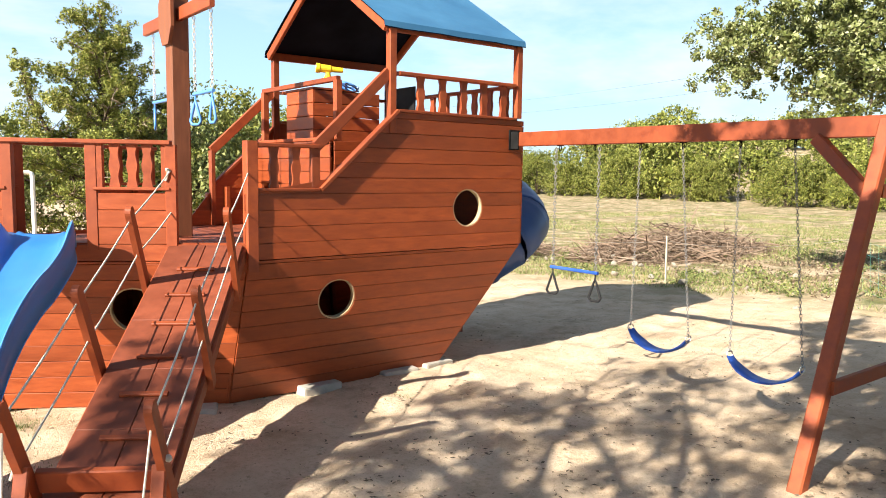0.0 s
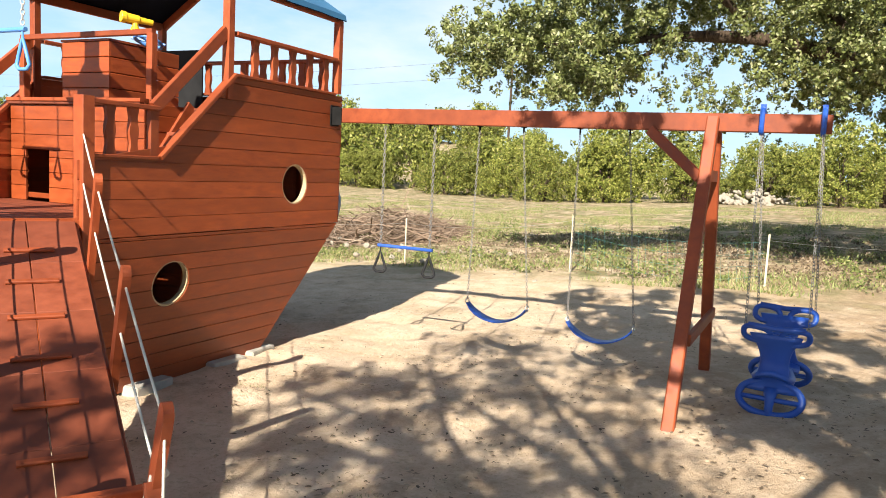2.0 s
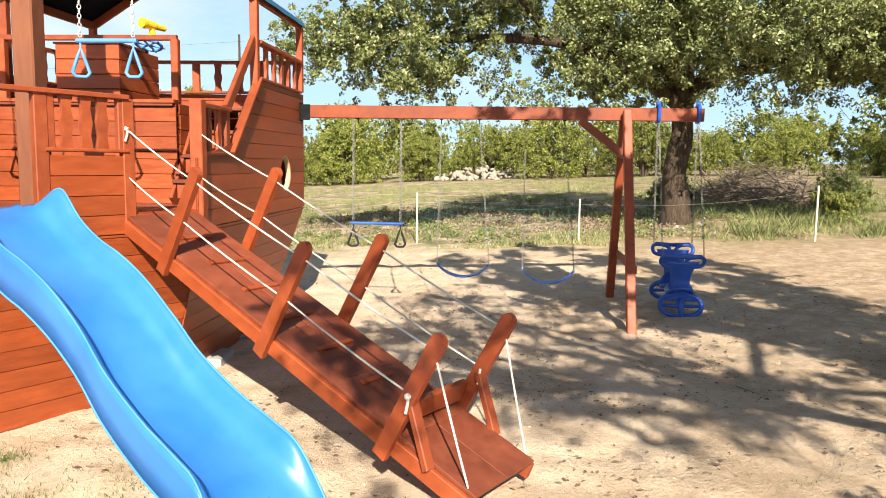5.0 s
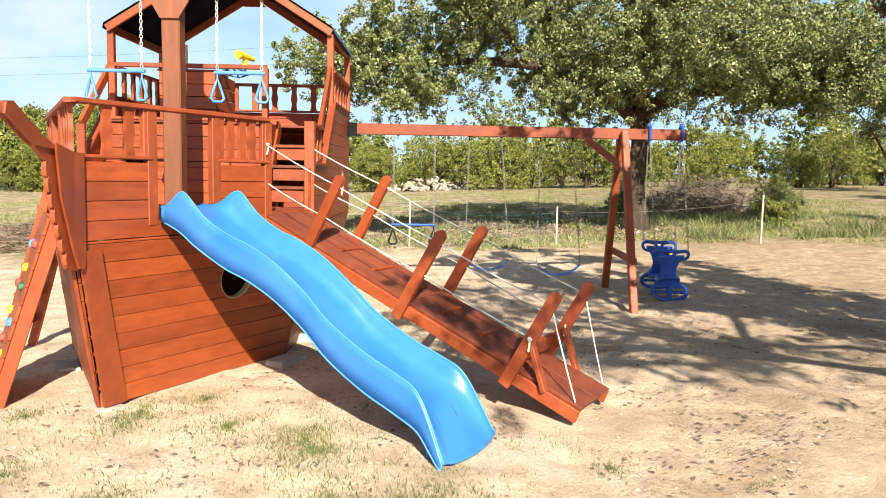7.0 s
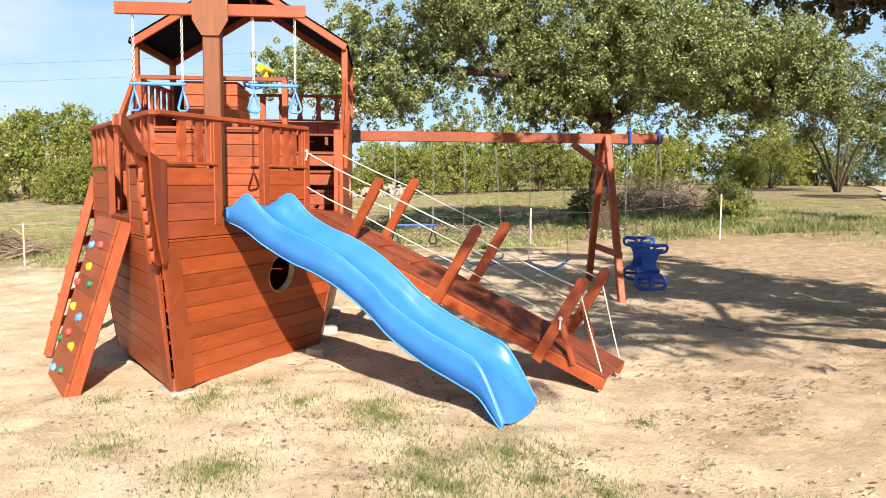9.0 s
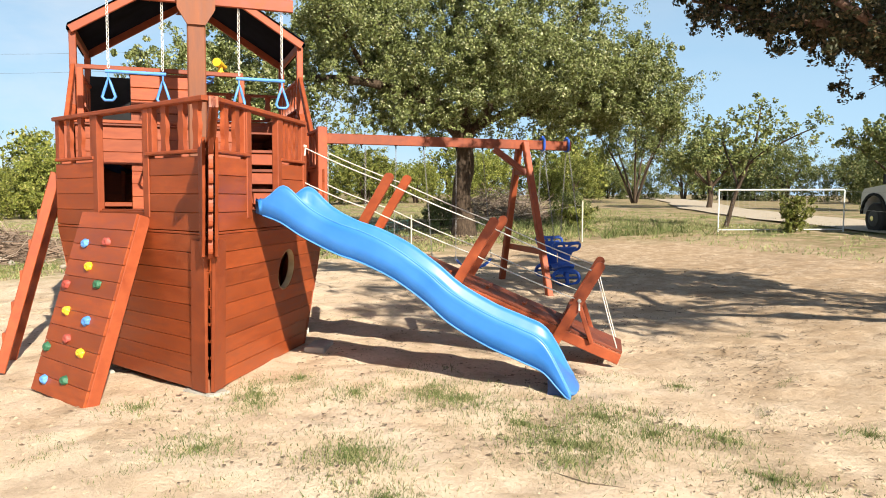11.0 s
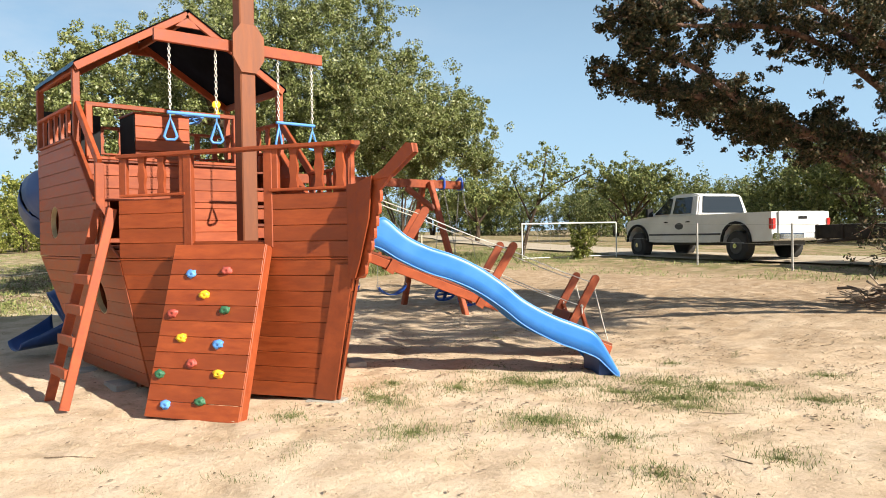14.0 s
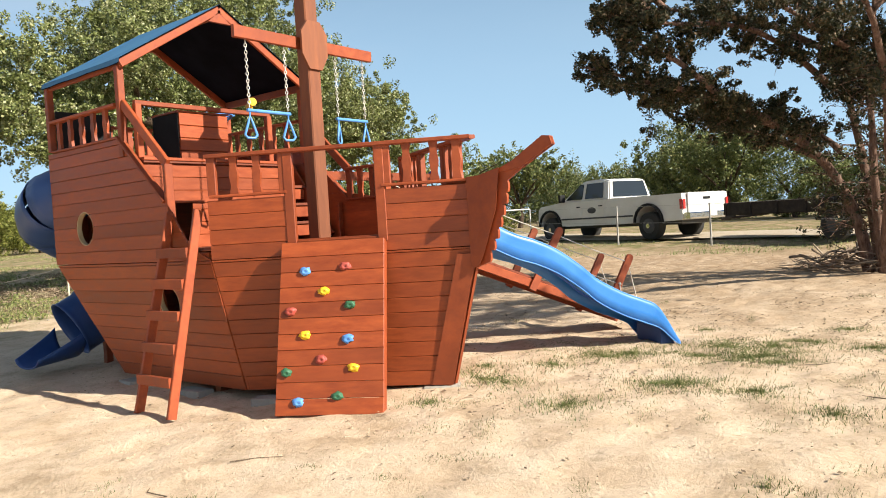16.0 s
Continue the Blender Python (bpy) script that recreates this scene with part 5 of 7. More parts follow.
def leaves(name, blobs, size, mat, parent, aspect=0.55, corners=4):
    """One crown mesh: small leaves of three or four corners strewn in the clumps (centre, radius, count)."""
    cs, rs_, ns = [], [], []
    for c, r, k in blobs:
        d = rng.normal(size=(k, 3))
        d /= np.linalg.norm(d, axis=1)[:, None] + 1e-9
        rad = (0.35 + 0.65 * rng.random(k) ** 0.6)
        p = np.array(c) + d * (rad[:, None] * np.array(r if isinstance(r, (tuple, list)) else (r, r, r)))
        cs.append(p)
        ns.append(d * 0.85 + rng.normal(size=(k, 3)) * 0.62)
    p, n = np.concatenate(cs), np.concatenate(ns)
    n /= np.linalg.norm(n, axis=1)[:, None] + 1e-9
    t = np.cross(n, rng.normal(size=n.shape))
    t /= np.linalg.norm(t, axis=1)[:, None] + 1e-9
    s = np.cross(n, t)
    sz = size * (0.6 + 0.8 * rng.random(len(p)))[:, None]
    vs = np.stack([p - t * sz, p + s * sz * aspect, p + t * sz, p - s * sz * aspect][:corners], 1).reshape(-1, 3)
    me = bpy.data.meshes.new(name)
    k = len(p)
    me.vertices.add(corners * k)
    me.vertices.foreach_set("co", vs.ravel())
    me.loops.add(corners * k)
    me.loops.foreach_set("vertex_index", np.arange(corners * k))
    me.polygons.add(k)
    me.polygons.foreach_set("loop_start", np.arange(k) * corners)
    me.update(calc_edges=True)
    me.materials.append(mat)
    ob = new(name, me)
    ob.parent = parent
    return ob


def limbs(base, main, mat, parent, name="trunk"):
    """A trunk with its limbs as parts; main is a list of (points, radius at the start, radius at the end)."""
    trunk = None
    for pts, r0, r1 in main:
        bm = bmesh.new()
        pp = catmull([Vector(q) for q in pts], 5)
        k = len(pp)
        for i, q in enumerate(pp):
            q += V(noise.noise(q * 1.3), noise.noise(q * 1.3 + V(9, 0, 0)), 0) * 0.10 * (i / k)
        tube(bm, pp, r0, 9, True, [(r0 + (r1 - r0) * (i / (k - 1))) * (1 + 0.18 * noise.noise(q * 2.5)) for i, q in enumerate(pp)])
        ob = part("limb" if trunk else name, bm, mat, trunk or parent, smooth=True)
        trunk = trunk or ob
    return trunk


def crown_blobs(center, radii, n_clumps, per, clump_r, shell=0.55, gaps=0.0):
    out = []
    for _ in range(n_clumps):
        d = rng.normal(size=3)
        d /= np.linalg.norm(d)
        f = shell + (1 - shell) * rng.random()
        c = np.array(center) + d * np.array(radii) * f
        out.append((tuple(c), clump_r * (0.6 + 0.8 * rng.random()), int(per * (0.5 + rng.random()))))
    return out


def tufted(blobs, n, spread, shrink, share):
    """Break each clump into n smaller tufts with gaps between them."""
    out = []
    for c, r, k in blobs:
        r = r if not isinstance(r, (tuple, list)) else sum(r) / 3
        for _ in range(n):
            q = np.array(c) + rng.normal(size=3) * r * spread
            out.append((tuple(q), r * shrink * (0.6 + 0.8 * rng.random()), max(4, int(k * share / n * (0.6 + 0.8 * rng.random())))))
    return out


def twigs(name, lines, mat, parent):
    """Thin three-sided sticks (points, radius) joined into one part."""
    vs, fs = [], []
    for pts, r0 in lines:
        d = pts[-1] - pts[0]
        u = np.cross(d, (0.13, 0.21, 1.0))
        u /= np.linalg.norm(u) + 1e-9
        w = np.cross(d, u)
        w /= np.linalg.norm(w) + 1e-9
        n0, last = len(vs), len(pts) - 1
        for i, q in enumerate(pts):
            rr = r0 * (1 - 0.75 * i / last)
            for j in range(3):
                vs.append(tuple(q + (u * math.cos(2.0944 * j) + w * math.sin(2.0944 * j)) * rr))
        for i in range(last):
            for j in range(3):
                jj = (j + 1) % 3
                fs.append((n0 + 3 * i + j, n0 + 3 * i + jj, n0 + 3 * i + 3 + jj, n0 + 3 * i + 3 + j))
    return tagged(raw(name, vs, fs, mat, parent), kind="stuff")


def sprays(arms, step, length, rise, tuft, per, start=0.25, along=0.6, tufts=5):
    """Side shoots along the arms, each with tufts of leaves on its outer part; returns (clumps, sticks)."""
    bl, st = [], []
    for arm in arms:
        pts = [np.array(q) for q in catmull([Vector(q) for q in arm], 6)]
        size = sum(np.linalg.norm(b - a) for a, b in zip(pts, pts[1:]))
        for _ in range(int(size / step)):
            f = start + (1 - start) * rng.random()
            i = min(len(pts) - 2, int(f * (len(pts) - 1)))
            p, t = pts[i], pts[i + 1] - pts[i]
            t = t / (np.linalg.norm(t) + 1e-9)
            d = t * along + rng.normal(size=3) * np.array((0.75, 0.75, 0.4)) + np.array((0, 0, rise))
            d /= np.linalg.norm(d)
            L = length * (0.45 + 0.8 * rng.random()) * (1.1 - 0.45 * f)
            q1 = p + d * L * 0.5 + rng.normal(size=3) * 0.05 * L
            q2 = p + d * L + rng.normal(size=3) * 0.08 * L + np.array((0, 0, -0.10 * L))
            st.append(((p, q1, q2), 0.006 + 0.008 * L))
            for _ in range(tufts):
                g = 0.30 + 0.75 * rng.random()
                c = (p + (q1 - p) * g * 2 if g < 0.5 else q1 + (q2 - q1) * (g * 2 - 1)) + rng.normal(size=3) * tuft * 0.8
                bl.append((tuple(c), tuft * (0.55 + 0.8 * rng.random()), int(per * (0.5 + rng.random()))))
    return bl, st


# live oak behind the swings
ox, oy = -9.45, 7.8
oz = ground_z(ox, oy)
oak = thing("live_oak", "broad live oak with a dark trunk and wide leafy crown", "tree", at=(ox, oy, oz))
lim = [([(0, 0, -0.2), (0.05, -0.08, 1.2), (-0.05, 0.06, 2.3), (0.1, -0.1, 3.2)], 0.29, 0.24),
       ([(0.1, -0.1, 2.8), (0.8, -1.4, 3.6), (1.7, -3.2, 4.0), (2.5, -5.4, 3.9), (2.9, -7.8, 3.7)], 0.19, 0.04),
       ([(0.0, 0.0, -0.25), (0.02, 0.0, 0.25), (0.05, -0.05, 0.8)], 0.46, 0.29),
       ([(2.2, -4.6, 3.9), (2.7, -5.4, 3.3), (3.1, -6.2, 3.0)], 0.05, 0.015),
       ([(0.4, 0.9, 3.5), (1.6, 2.4, 3.7), (2.6, 3.6, 3.6), (3.2, 4.9, 3.2)], 0.12, 0.03),
       ([(0.1, 0.1, 2.9), (0.2, 1.0, 4.0), (0.3, 2.4, 4.8), (0.2, 4.6, 5.2)], 0.18, 0.05),
       ([(0, 0, 3.0), (-0.3, 0.2, 4.6), (-0.2, -0.2, 6.2), (0.2, 0.1, 7.6)], 0.21, 0.05),
       ([(0, 0, 3.0), (1.0, -0.4, 4.1), (2.4, -0.4, 4.9), (4.0, -0.6, 5.2)], 0.16, 0.04),
       ([(0, 0, 3.0), (-1.2, -0.7, 4.2), (-2.6, -2.2, 5.2)], 0.15, 0.04),
       ([(0, 0, 2.9), (0.5, 1.2, 3.6), (1.5, 2.6, 4.0), (2.3, 4.0, 4.3)], 0.12, 0.03),
       ([(0.8, -1.6, 4.0), (1.0, -2.6, 5.2), (1.2, -3.6, 6.4)], 0.11, 0.03),
       ([(0.2, 1.6, 4.4), (1.0, 2.4, 5.6), (1.4, 3.2, 6.6)], 0.10, 0.03),
       ([(1.8, -3.4, 4.3), (3.0, -4.2, 4.9), (4.4, -5.0, 5.0)], 0.08, 0.02),
       ([(0.1, 0.2, 3.4), (0.3, 1.8, 3.55), (0.4, 3.4, 3.5), (0.6, 5.0, 3.75)], 0.07, 0.02)]
limbs(oak.location, lim, BARK, oak)
bl = crown_blobs((0.1, -0.4, 5.9), (4.5, 4.3, 2.6), 140, 230, 0.50, 0.45)
bl += crown_blobs((2.5, -6.4, 3.85), (2.0, 2.6, 0.75), 62, 230, 0.38, 0.3)
bl += crown_blobs((2.4, -6.0, 4.7), (1.8, 1.6, 0.7), 26, 230, 0.36, 0.3)
bl += crown_blobs((2.7, 3.8, 4.35), (1.9, 1.8, 0.7), 34, 230, 0.36, 0.3)
bl += crown_blobs((0.6, -1.6, 3.5), (2.6, 1.6, 0.5), 30, 200, 0.32, 0.4)
bl += crown_blobs((1.4, -3.0, 5.2), (2.4, 2.0, 1.5), 60, 230, 0.42)
bl += crown_blobs((1.2, 3.4, 4.7), (2.8, 2.4, 1.5), 48, 230, 0.45)
bl += crown_blobs((0.4, 0, 7.6), (2.8, 2.8, 1.1), 70, 230, 0.45)
bl += crown_blobs((3.2, 0.6, 4.4), (2.0, 2.6, 1.1), 56, 230, 0.42)
bl += crown_blobs((0.8, -0.8, 3.9), (3.2, 2.9, 0.5), 36, 200, 0.34, 0.6)
# hanging sprays below the crown
for _ in range(46):
    a, q = rng.random() * 6.283, 1.2 + 3.0 * rng.random()
    bl.append(((0.6 + q * math.cos(a), -1.6 + q * math.sin(a) * 0.9, 2.75 + 0.5 * rng.random()), 0.20 + 0.12 * rng.random(), 60))
for _ in range(18):
    bl.append(((2.5 + 0.8 * rng.normal(), -6.2 + 1.1 * rng.normal(), 3.0 + 0.3 * rng.random()), 0.22, 60))
arms = [pts for pts, r0, r1 in lim[3:]]
more, st = sprays(arms, 0.10, 1.2, 0.15, 0.16, 70, 0.35, 0.6, 5)
leaves("crown", tufted(bl, 8, 0.82, 0.34, 2.6) + more, 0.033, OAK_LEAF, oak, 0.6)
twigs("twig_work", st, BARK, oak)

# dark cedar over the walk
kx, ky = 6.75, 7.70
kz = ground_z(kx, ky)
cedar = thing("cedar_tree", "dark shaggy cedar with several reddish stems and long leaning boughs", "tree", at=(kx, ky, kz))
stems = [([(0.33, 0.52, -0.25), (0.22, 0.48, 0.7), (-0.10, 0.36, 1.6), (-0.72, -0.2, 2.4), (-1.25, -1.0, 2.8), (-1.8, -1.5, 3.05), (-2.5, -1.9, 3.3), (-3.2, -2.2, 3.55)], 0.10, 0.016),
         ([(0.42, 0.78, -0.25), (0.32, 0.85, 1.2), (0.1, 0.85, 2.7), (-0.05, 0.8, 4.2), (0.0, 0.7, 5.6)], 0.08, 0.025),
         ([(0.52, 0.42, -0.25), (0.50, 0.18, 1.2), (0.50, 0.0, 2.4), (0.55, 0.0, 3.2), (0.7, -0.2, 5.2)], 0.075, 0.025),
         ([(0.55, 0.25, -0.25), (0.9, -0.4, 1.7), (1.9, -1.2, 3.1), (3.2, -1.8, 4.2), (4.8, -2.4, 4.9)], 0.11, 0.03),
         ([(0.65, 0.6, -0.25), (1.3, 0.6, 1.8), (2.4, 0.2, 3.4), (3.8, -0.4, 4.6), (5.0, -1.0, 5.2)], 0.11, 0.03)]
arms = [[(-0.72, -0.2, 2.4), (-2.0, -0.6, 3.0), (-3.3, -1.2, 3.45)],
        [(-0.3, 0.2, 1.9), (-1.2, 0.1, 2.4), (-2.0, 0.2, 2.7), (-2.9, -0.05, 3.1)],
        [(-0.1, 0.75, 3.0), (-0.9, -0.6, 3.9), (-1.9, -2.1, 4.0), (-2.6, -2.5, 4.2)],
        [(-0.1, 0.8, 3.6), (-1.2, 0.3, 4.3), (-2.4, -0.5, 4.6), (-3.2, -1.0, 4.7)],
        [(0.55, 0.0, 3.2), (-0.2, -1.3, 3.9), (-0.8, -2.5, 4.4)],
        [(-0.05, 0.6, 2.0), (-0.6, 0.9, 2.5), (-1.4, 1.2, 2.9)],
        [(-1.3, -1.2, 2.85), (-1.7, -2.0, 3.4), (-2.2, -2.6, 3.75)],
        [(-0.1, 0.8, 4.0), (-0.9, 0.9, 4.9), (-2.0, 0.6, 5.5)],
        [(0.65, -0.1, 4.4), (0.2, -1.2, 5.2), (-0.6, -2.2, 5.6)],
        [(0.5, 0.1, 2.6), (0.2, 0.9, 3.2), (-0.4, 1.4, 3.8)],
        [(-1.9, -2.1, 4.0), (-2.4, -2.4, 4.8), (-2.8, -2.3, 5.7)],
        [(-2.4, -0.5, 4.6), (-2.9, -1.2, 5.3), (-3.1, -1.8, 6.0)],
        [(-0.8, -2.5, 4.4), (-1.6, -3.1, 5.0), (-2.3, -3.4, 5.6)]]
over = [[(1.9, -1.2, 3.1), (2.7, -2.3, 4.0), (3.5, -3.2, 4.6), (4.1, -3.5, 4.8)],
        [(3.2, -1.8, 4.2), (4.0, -2.5, 4.7), (5.0, -3.1, 4.9)],
        [(3.2, -3.4, 4.45), (4.2, -3.8, 4.6), (5.1, -3.5, 4.6)],
        [(1.9, -1.2, 3.1), (2.2, -2.6, 4.0), (1.6, -3.4, 4.6), (0.9, -3.9, 4.8)],
        [(2.7, -2.3, 4.0), (3.0, -3.3, 4.7), (3.2, -4.2, 5.0)],
        [(0.8, -0.6, 1.7), (0.9, -1.8, 3.2), (0.6, -2.8, 4.3), (0.4, -3.4, 4.9)],
        [(0.7, -0.2, 5.0), (1.4, -1.2, 5.5), (2.4, -2.2, 5.7)],
        [(0.8, -0.6, 1.7), (1.3, -1.9, 3.4), (1.9, -3.0, 4.5), (2.5, -3.9, 4.9)],
        [(1.9, -1.2, 3.1), (1.6, -0.4, 4.2), (2.0, 0.5, 4.9), (2.6, 0.9, 5.2)],
        [(2.7, -2.3, 4.0), (3.2, -3.4, 4.45), (3.6, -4.1, 4.55)],
        [(1.9, -1.2, 3.1), (1.8, -1.6, 4.1), (2.4, -2.0, 4.6)],
        [(4.0, -2.5, 4.7), (4.6, -2.0, 4.7), (5.3, -1.6, 4.8)],
        [(4.4, -2.2, 4.7), (4.7, -1.4, 4.8), (4.9, -0.8, 4.9)],
        [(1.9, -1.2, 3.1), (1.4, -1.9, 4.1), (1.5, -2.5, 4.7)],
        [(0.6, -0.1, 4.0), (1.2, 0.6, 4.8), (1.4, 1.6, 5.2)]]
limbs(cedar.location, stems + [(q, 0.06, 0.012) for q in arms + over], BARK_C, cedar)
bl, st = sprays([stems[0][0][2:], stems[1][0][2:], stems[2][0][2:]] + arms, 0.070, 0.62, 0.10, 0.080, 40, 0.12, 0.6, 6)
low, st2 = sprays([stems[0][0][:4], stems[1][0][:3], stems[2][0][:4]], 0.05, 0.8, -0.05, 0.08, 16, 0.35, 0.2, 2)
high, st3 = sprays([stems[4][0][2:]] + over, 0.20, 0.9, 0.1, 0.115, 30, 0.15, 0.4, 6)
leaves("crown", bl + low + high, 0.030, CEDAR_LEAF, cedar, 0.45)
twigs("twig_work", st + st2 + st3, BARK_C, cedar)


def bush_kind(h, w, clumps, per, size, mat, lab="dense olive-green juniper bush at the edge of the meadow"):
    t = thing("juniper_bush", lab, "bush", "scrub round the meadow")
    bm = bmesh.new()
    for k in range(4):
        a = k * 1.7
        tube(bm, [(0.1 * math.cos(a), 0.1 * math.sin(a), -0.2), (0.35 * math.cos(a), 0.35 * math.sin(a), h * 0.35), (0.25 * w * math.cos(a), 0.25 * w * math.sin(a), h * 0.7)], 0.1, 6, True, [0.11, 0.08, 0.03])
    part("trunk", bm, BARK, t)
    bl = []
    for _ in range(clumps):
        a, z = rng.random() * 2 * math.pi, rng.random() ** 0.8
        rr = w * 0.5 * math.sqrt(max(0.05, 1 - (max(0, z - 0.35) / 0.68) ** 2)) * (0.55 + 0.45 * rng.random())
        bl.append(((rr * math.cos(a), rr * math.sin(a), 0.25 + z * (h - 0.5)), 0.26 * w * 0.5 * (0.5 + 0.8 * rng.random()), int(per * (0.5 + rng.random()))))
    leaves("crown", tufted(bl, 5, 0.62, 0.45, 1.05), size, mat, t, 1.1, 3)
    return t


far_lab = "low olive-green juniper on the far rise"
kinds = [bush_kind(4.2, 5.4, 85, 170, 0.072, BUSH_LEAF), bush_kind(4.7, 4.8, 85, 170, 0.072, BUSH_LEAF), bush_kind(3.4, 5.0, 75, 170, 0.070, BUSH_LEAF), bush_kind(5.0, 6.0, 95, 170, 0.075, BUSH_LEAF),
         bush_kind(3.8, 5.4, 85, 180, 0.072, SCRUB_LEAF, "dark olive scrub thicket at the edge of the clearing"), bush_kind(4.4, 6.2, 95, 180, 0.075, SCRUB_LEAF, "tall dark olive scrub thicket at the edge of the clearing"),
         bush_kind(4.2, 5.4, 85, 60, 0.13, BUSH_LEAF, far_lab), bush_kind(5.0, 5.6, 85, 60, 0.13, BUSH_LEAF, far_lab)]
placed = [0] * 8


def plant(x, y, s=1.0, kind=None):
    k = rng.integers(0, 4) if kind is None else kind
    m = Matrix.LocRotScale((x, y, ground_z(x, y) - 0.05), Euler((0, 0, rng.random() * 6.28)), (s, s, s * (0.9 + 0.2 * rng.random())))
    if placed[k] == 0:
        kinds[k].matrix_basis = m
    else:
        c = copy_thing(kinds[k], m)
        c.scale = (s, s, s * (0.9 + 0.2 * rng.random()))
    placed[k] += 1


for i in range(42):
    f = i / 41
    plant(-47 - 6 * math.sin(f * 5) + rng.normal() * 1.2, -62 + 92 * f + rng.normal() * 0.8, 0.40 + 0.66 * rng.random() ** 0.8)
for i in range(28):
    f = i / 27
    plant(-60 + rng.normal() * 2, -75 + 120 * f + rng.normal(), 0.75 + 0.65 * rng.random(), 6 + i % 2)
for i in range(26):
    f = i / 25
    plant(-55 + 80 * f + rng.normal(), 42 + 8 * math.sin(f * 6) + rng.normal() * 1.5, 0.76 + 0.30 * rng.random(), 4 + i % 2)
for i in range(14):
    f = i / 13
    plant(-40 + 50 * f, -48 - 6 * f + rng.normal() * 2, 1.1 + 0.4 * rng.random())
for i in range(26):
    a, q = rng.random() * 6.283, 26 * math.sqrt(rng.random())
    plant(-104 + q * math.cos(a), -56 + 1.1 * q * math.sin(a), 1.0 + 0.4 * rng.random(), 6 + i % 2)
plant(-2.6, -17.5, 1.0, 4)
plant(3.2, -18.5, 0.8, 4)
plant(-6.5, -20.5, 1.0, 3)

# ---- middle-distance trees ----
small = thing("small_tree", "thin leaning young tree with sparse leaves beside the gate", "tree", at=(-7.9, 15.9, ground_z(-7.9, 15.9)))
limbs(small.location, [([(0, 0, -0.1), (0.25, 0.2, 1.2), (0.55, 0.5, 2.6), (0.8, 0.7, 4.6)], 0.09, 0.02), ([(0.3, 0.25, 1.5), (-0.4, 0.4, 2.6), (-1.0, 0.5, 3.6)], 0.05, 0.015),
                       ([(0.5, 0.45, 2.3), (1.4, 0.9, 3.0), (2.4, 1.3, 3.5)], 0.05, 0.015), ([(0.3, 0.25, 1.8), (1.2, 0.0, 2.4), (2.0, 0.0, 2.8)], 0.04, 0.012)], BARK, small)
bl = []
for p in ((0.8, 0.7, 4.5), (0.5, 0.5, 3.8), (-0.9, 0.5, 3.5), (-0.5, 0.4, 2.9), (2.3, 1.3, 3.4), (1.6, 1.0, 3.1), (1.9, 0.0, 2.8), (1.2, 0.1, 2.5), (0.7, 0.6, 3.1), (-0.2, 0.3, 4.1), (1.2, 0.7, 3.7)):
    bl += [((p[0] + rng.normal() * 0.25, p[1] + rng.normal() * 0.25, p[2] + rng.normal() * 0.25), 0.30, 60) for _ in range(5)]
leaves("crown", tufted(bl, 3, 0.7, 0.5, 1.2), 0.05, SCRUB_LEAF, small, 0.6)
small.scale = (0.92, 0.92, 0.84)


def scrub_oak(x, y, h, lab="dark open-branched scrub oak in the meadow", fanned=False):
    t = thing("scrub_oak", lab, "tree", "scrub oaks", at=(x, y, ground_z(x, y)))
    lm = [([(0, 0, -0.1), (0.1, 0.05, h * 0.15), (0.0, 0.1, h * 0.35)], 0.16, 0.10)] if not fanned else []
    bl = []
    for k in range(6):
        a = k * 1.05 + rng.random()
        e = (h * 0.48 * math.cos(a), h * 0.48 * math.sin(a), h * (0.6 + 0.25 * rng.random()))
        if fanned:
            lm.append(([(0.10 * math.cos(a), 0.10 * math.sin(a), -0.1), (e[0] * 0.28, e[1] * 0.28, h * 0.26), (e[0] * 0.6, e[1] * 0.6, h * 0.5), e], 0.085, 0.02))
        else:
            lm.append(([(0.0, 0.1, h * 0.25), (e[0] * 0.5, e[1] * 0.5, h * 0.5), e], 0.08, 0.02))
        bl += crown_blobs((e[0] * 0.85, e[1] * 0.85, e[2]), (h * 0.24, h * 0.24, h * 0.15), 9, 90, h * 0.085)
    bl += crown_blobs((0, 0, h * 0.82), (h * 0.34, h * 0.34, h * 0.17), 22, 95, h * 0.09)
    limbs(t.location, lm, BARK, t)
    more, st = sprays([q[0] for q in lm if len(q[0]) > 2], 0.22, h * 0.20, 0.2, h * 0.03, 22, 0.45, 0.6, 4)
    leaves("crown", tufted(bl, 4, 0.7, 0.48, 1.3) + more, 0.066, SCRUB_LEAF, t, 0.6)
    twigs("twig_work", st, BARK, t)


scrub_oak(-31.6, 28.7, 8.4, "broad many-stemmed scrub oak fanning up beside the brush", True)
scrub_oak(-21.0, 26.0, 4.2)
scrub_oak(-14.0, 31.0, 4.5)
scrub_oak(-3.0, 33.0, 4.8)
scrub_oak(9.0, 31.0, 4.9)
scrub_oak(17.0, 27.0, 5.0)
for x, y, s_, k in ((-11.5, 12.5, 0.28, 4), (-13.5, 8.6, 0.26, 4)):
    plant(x, y, s_, k)


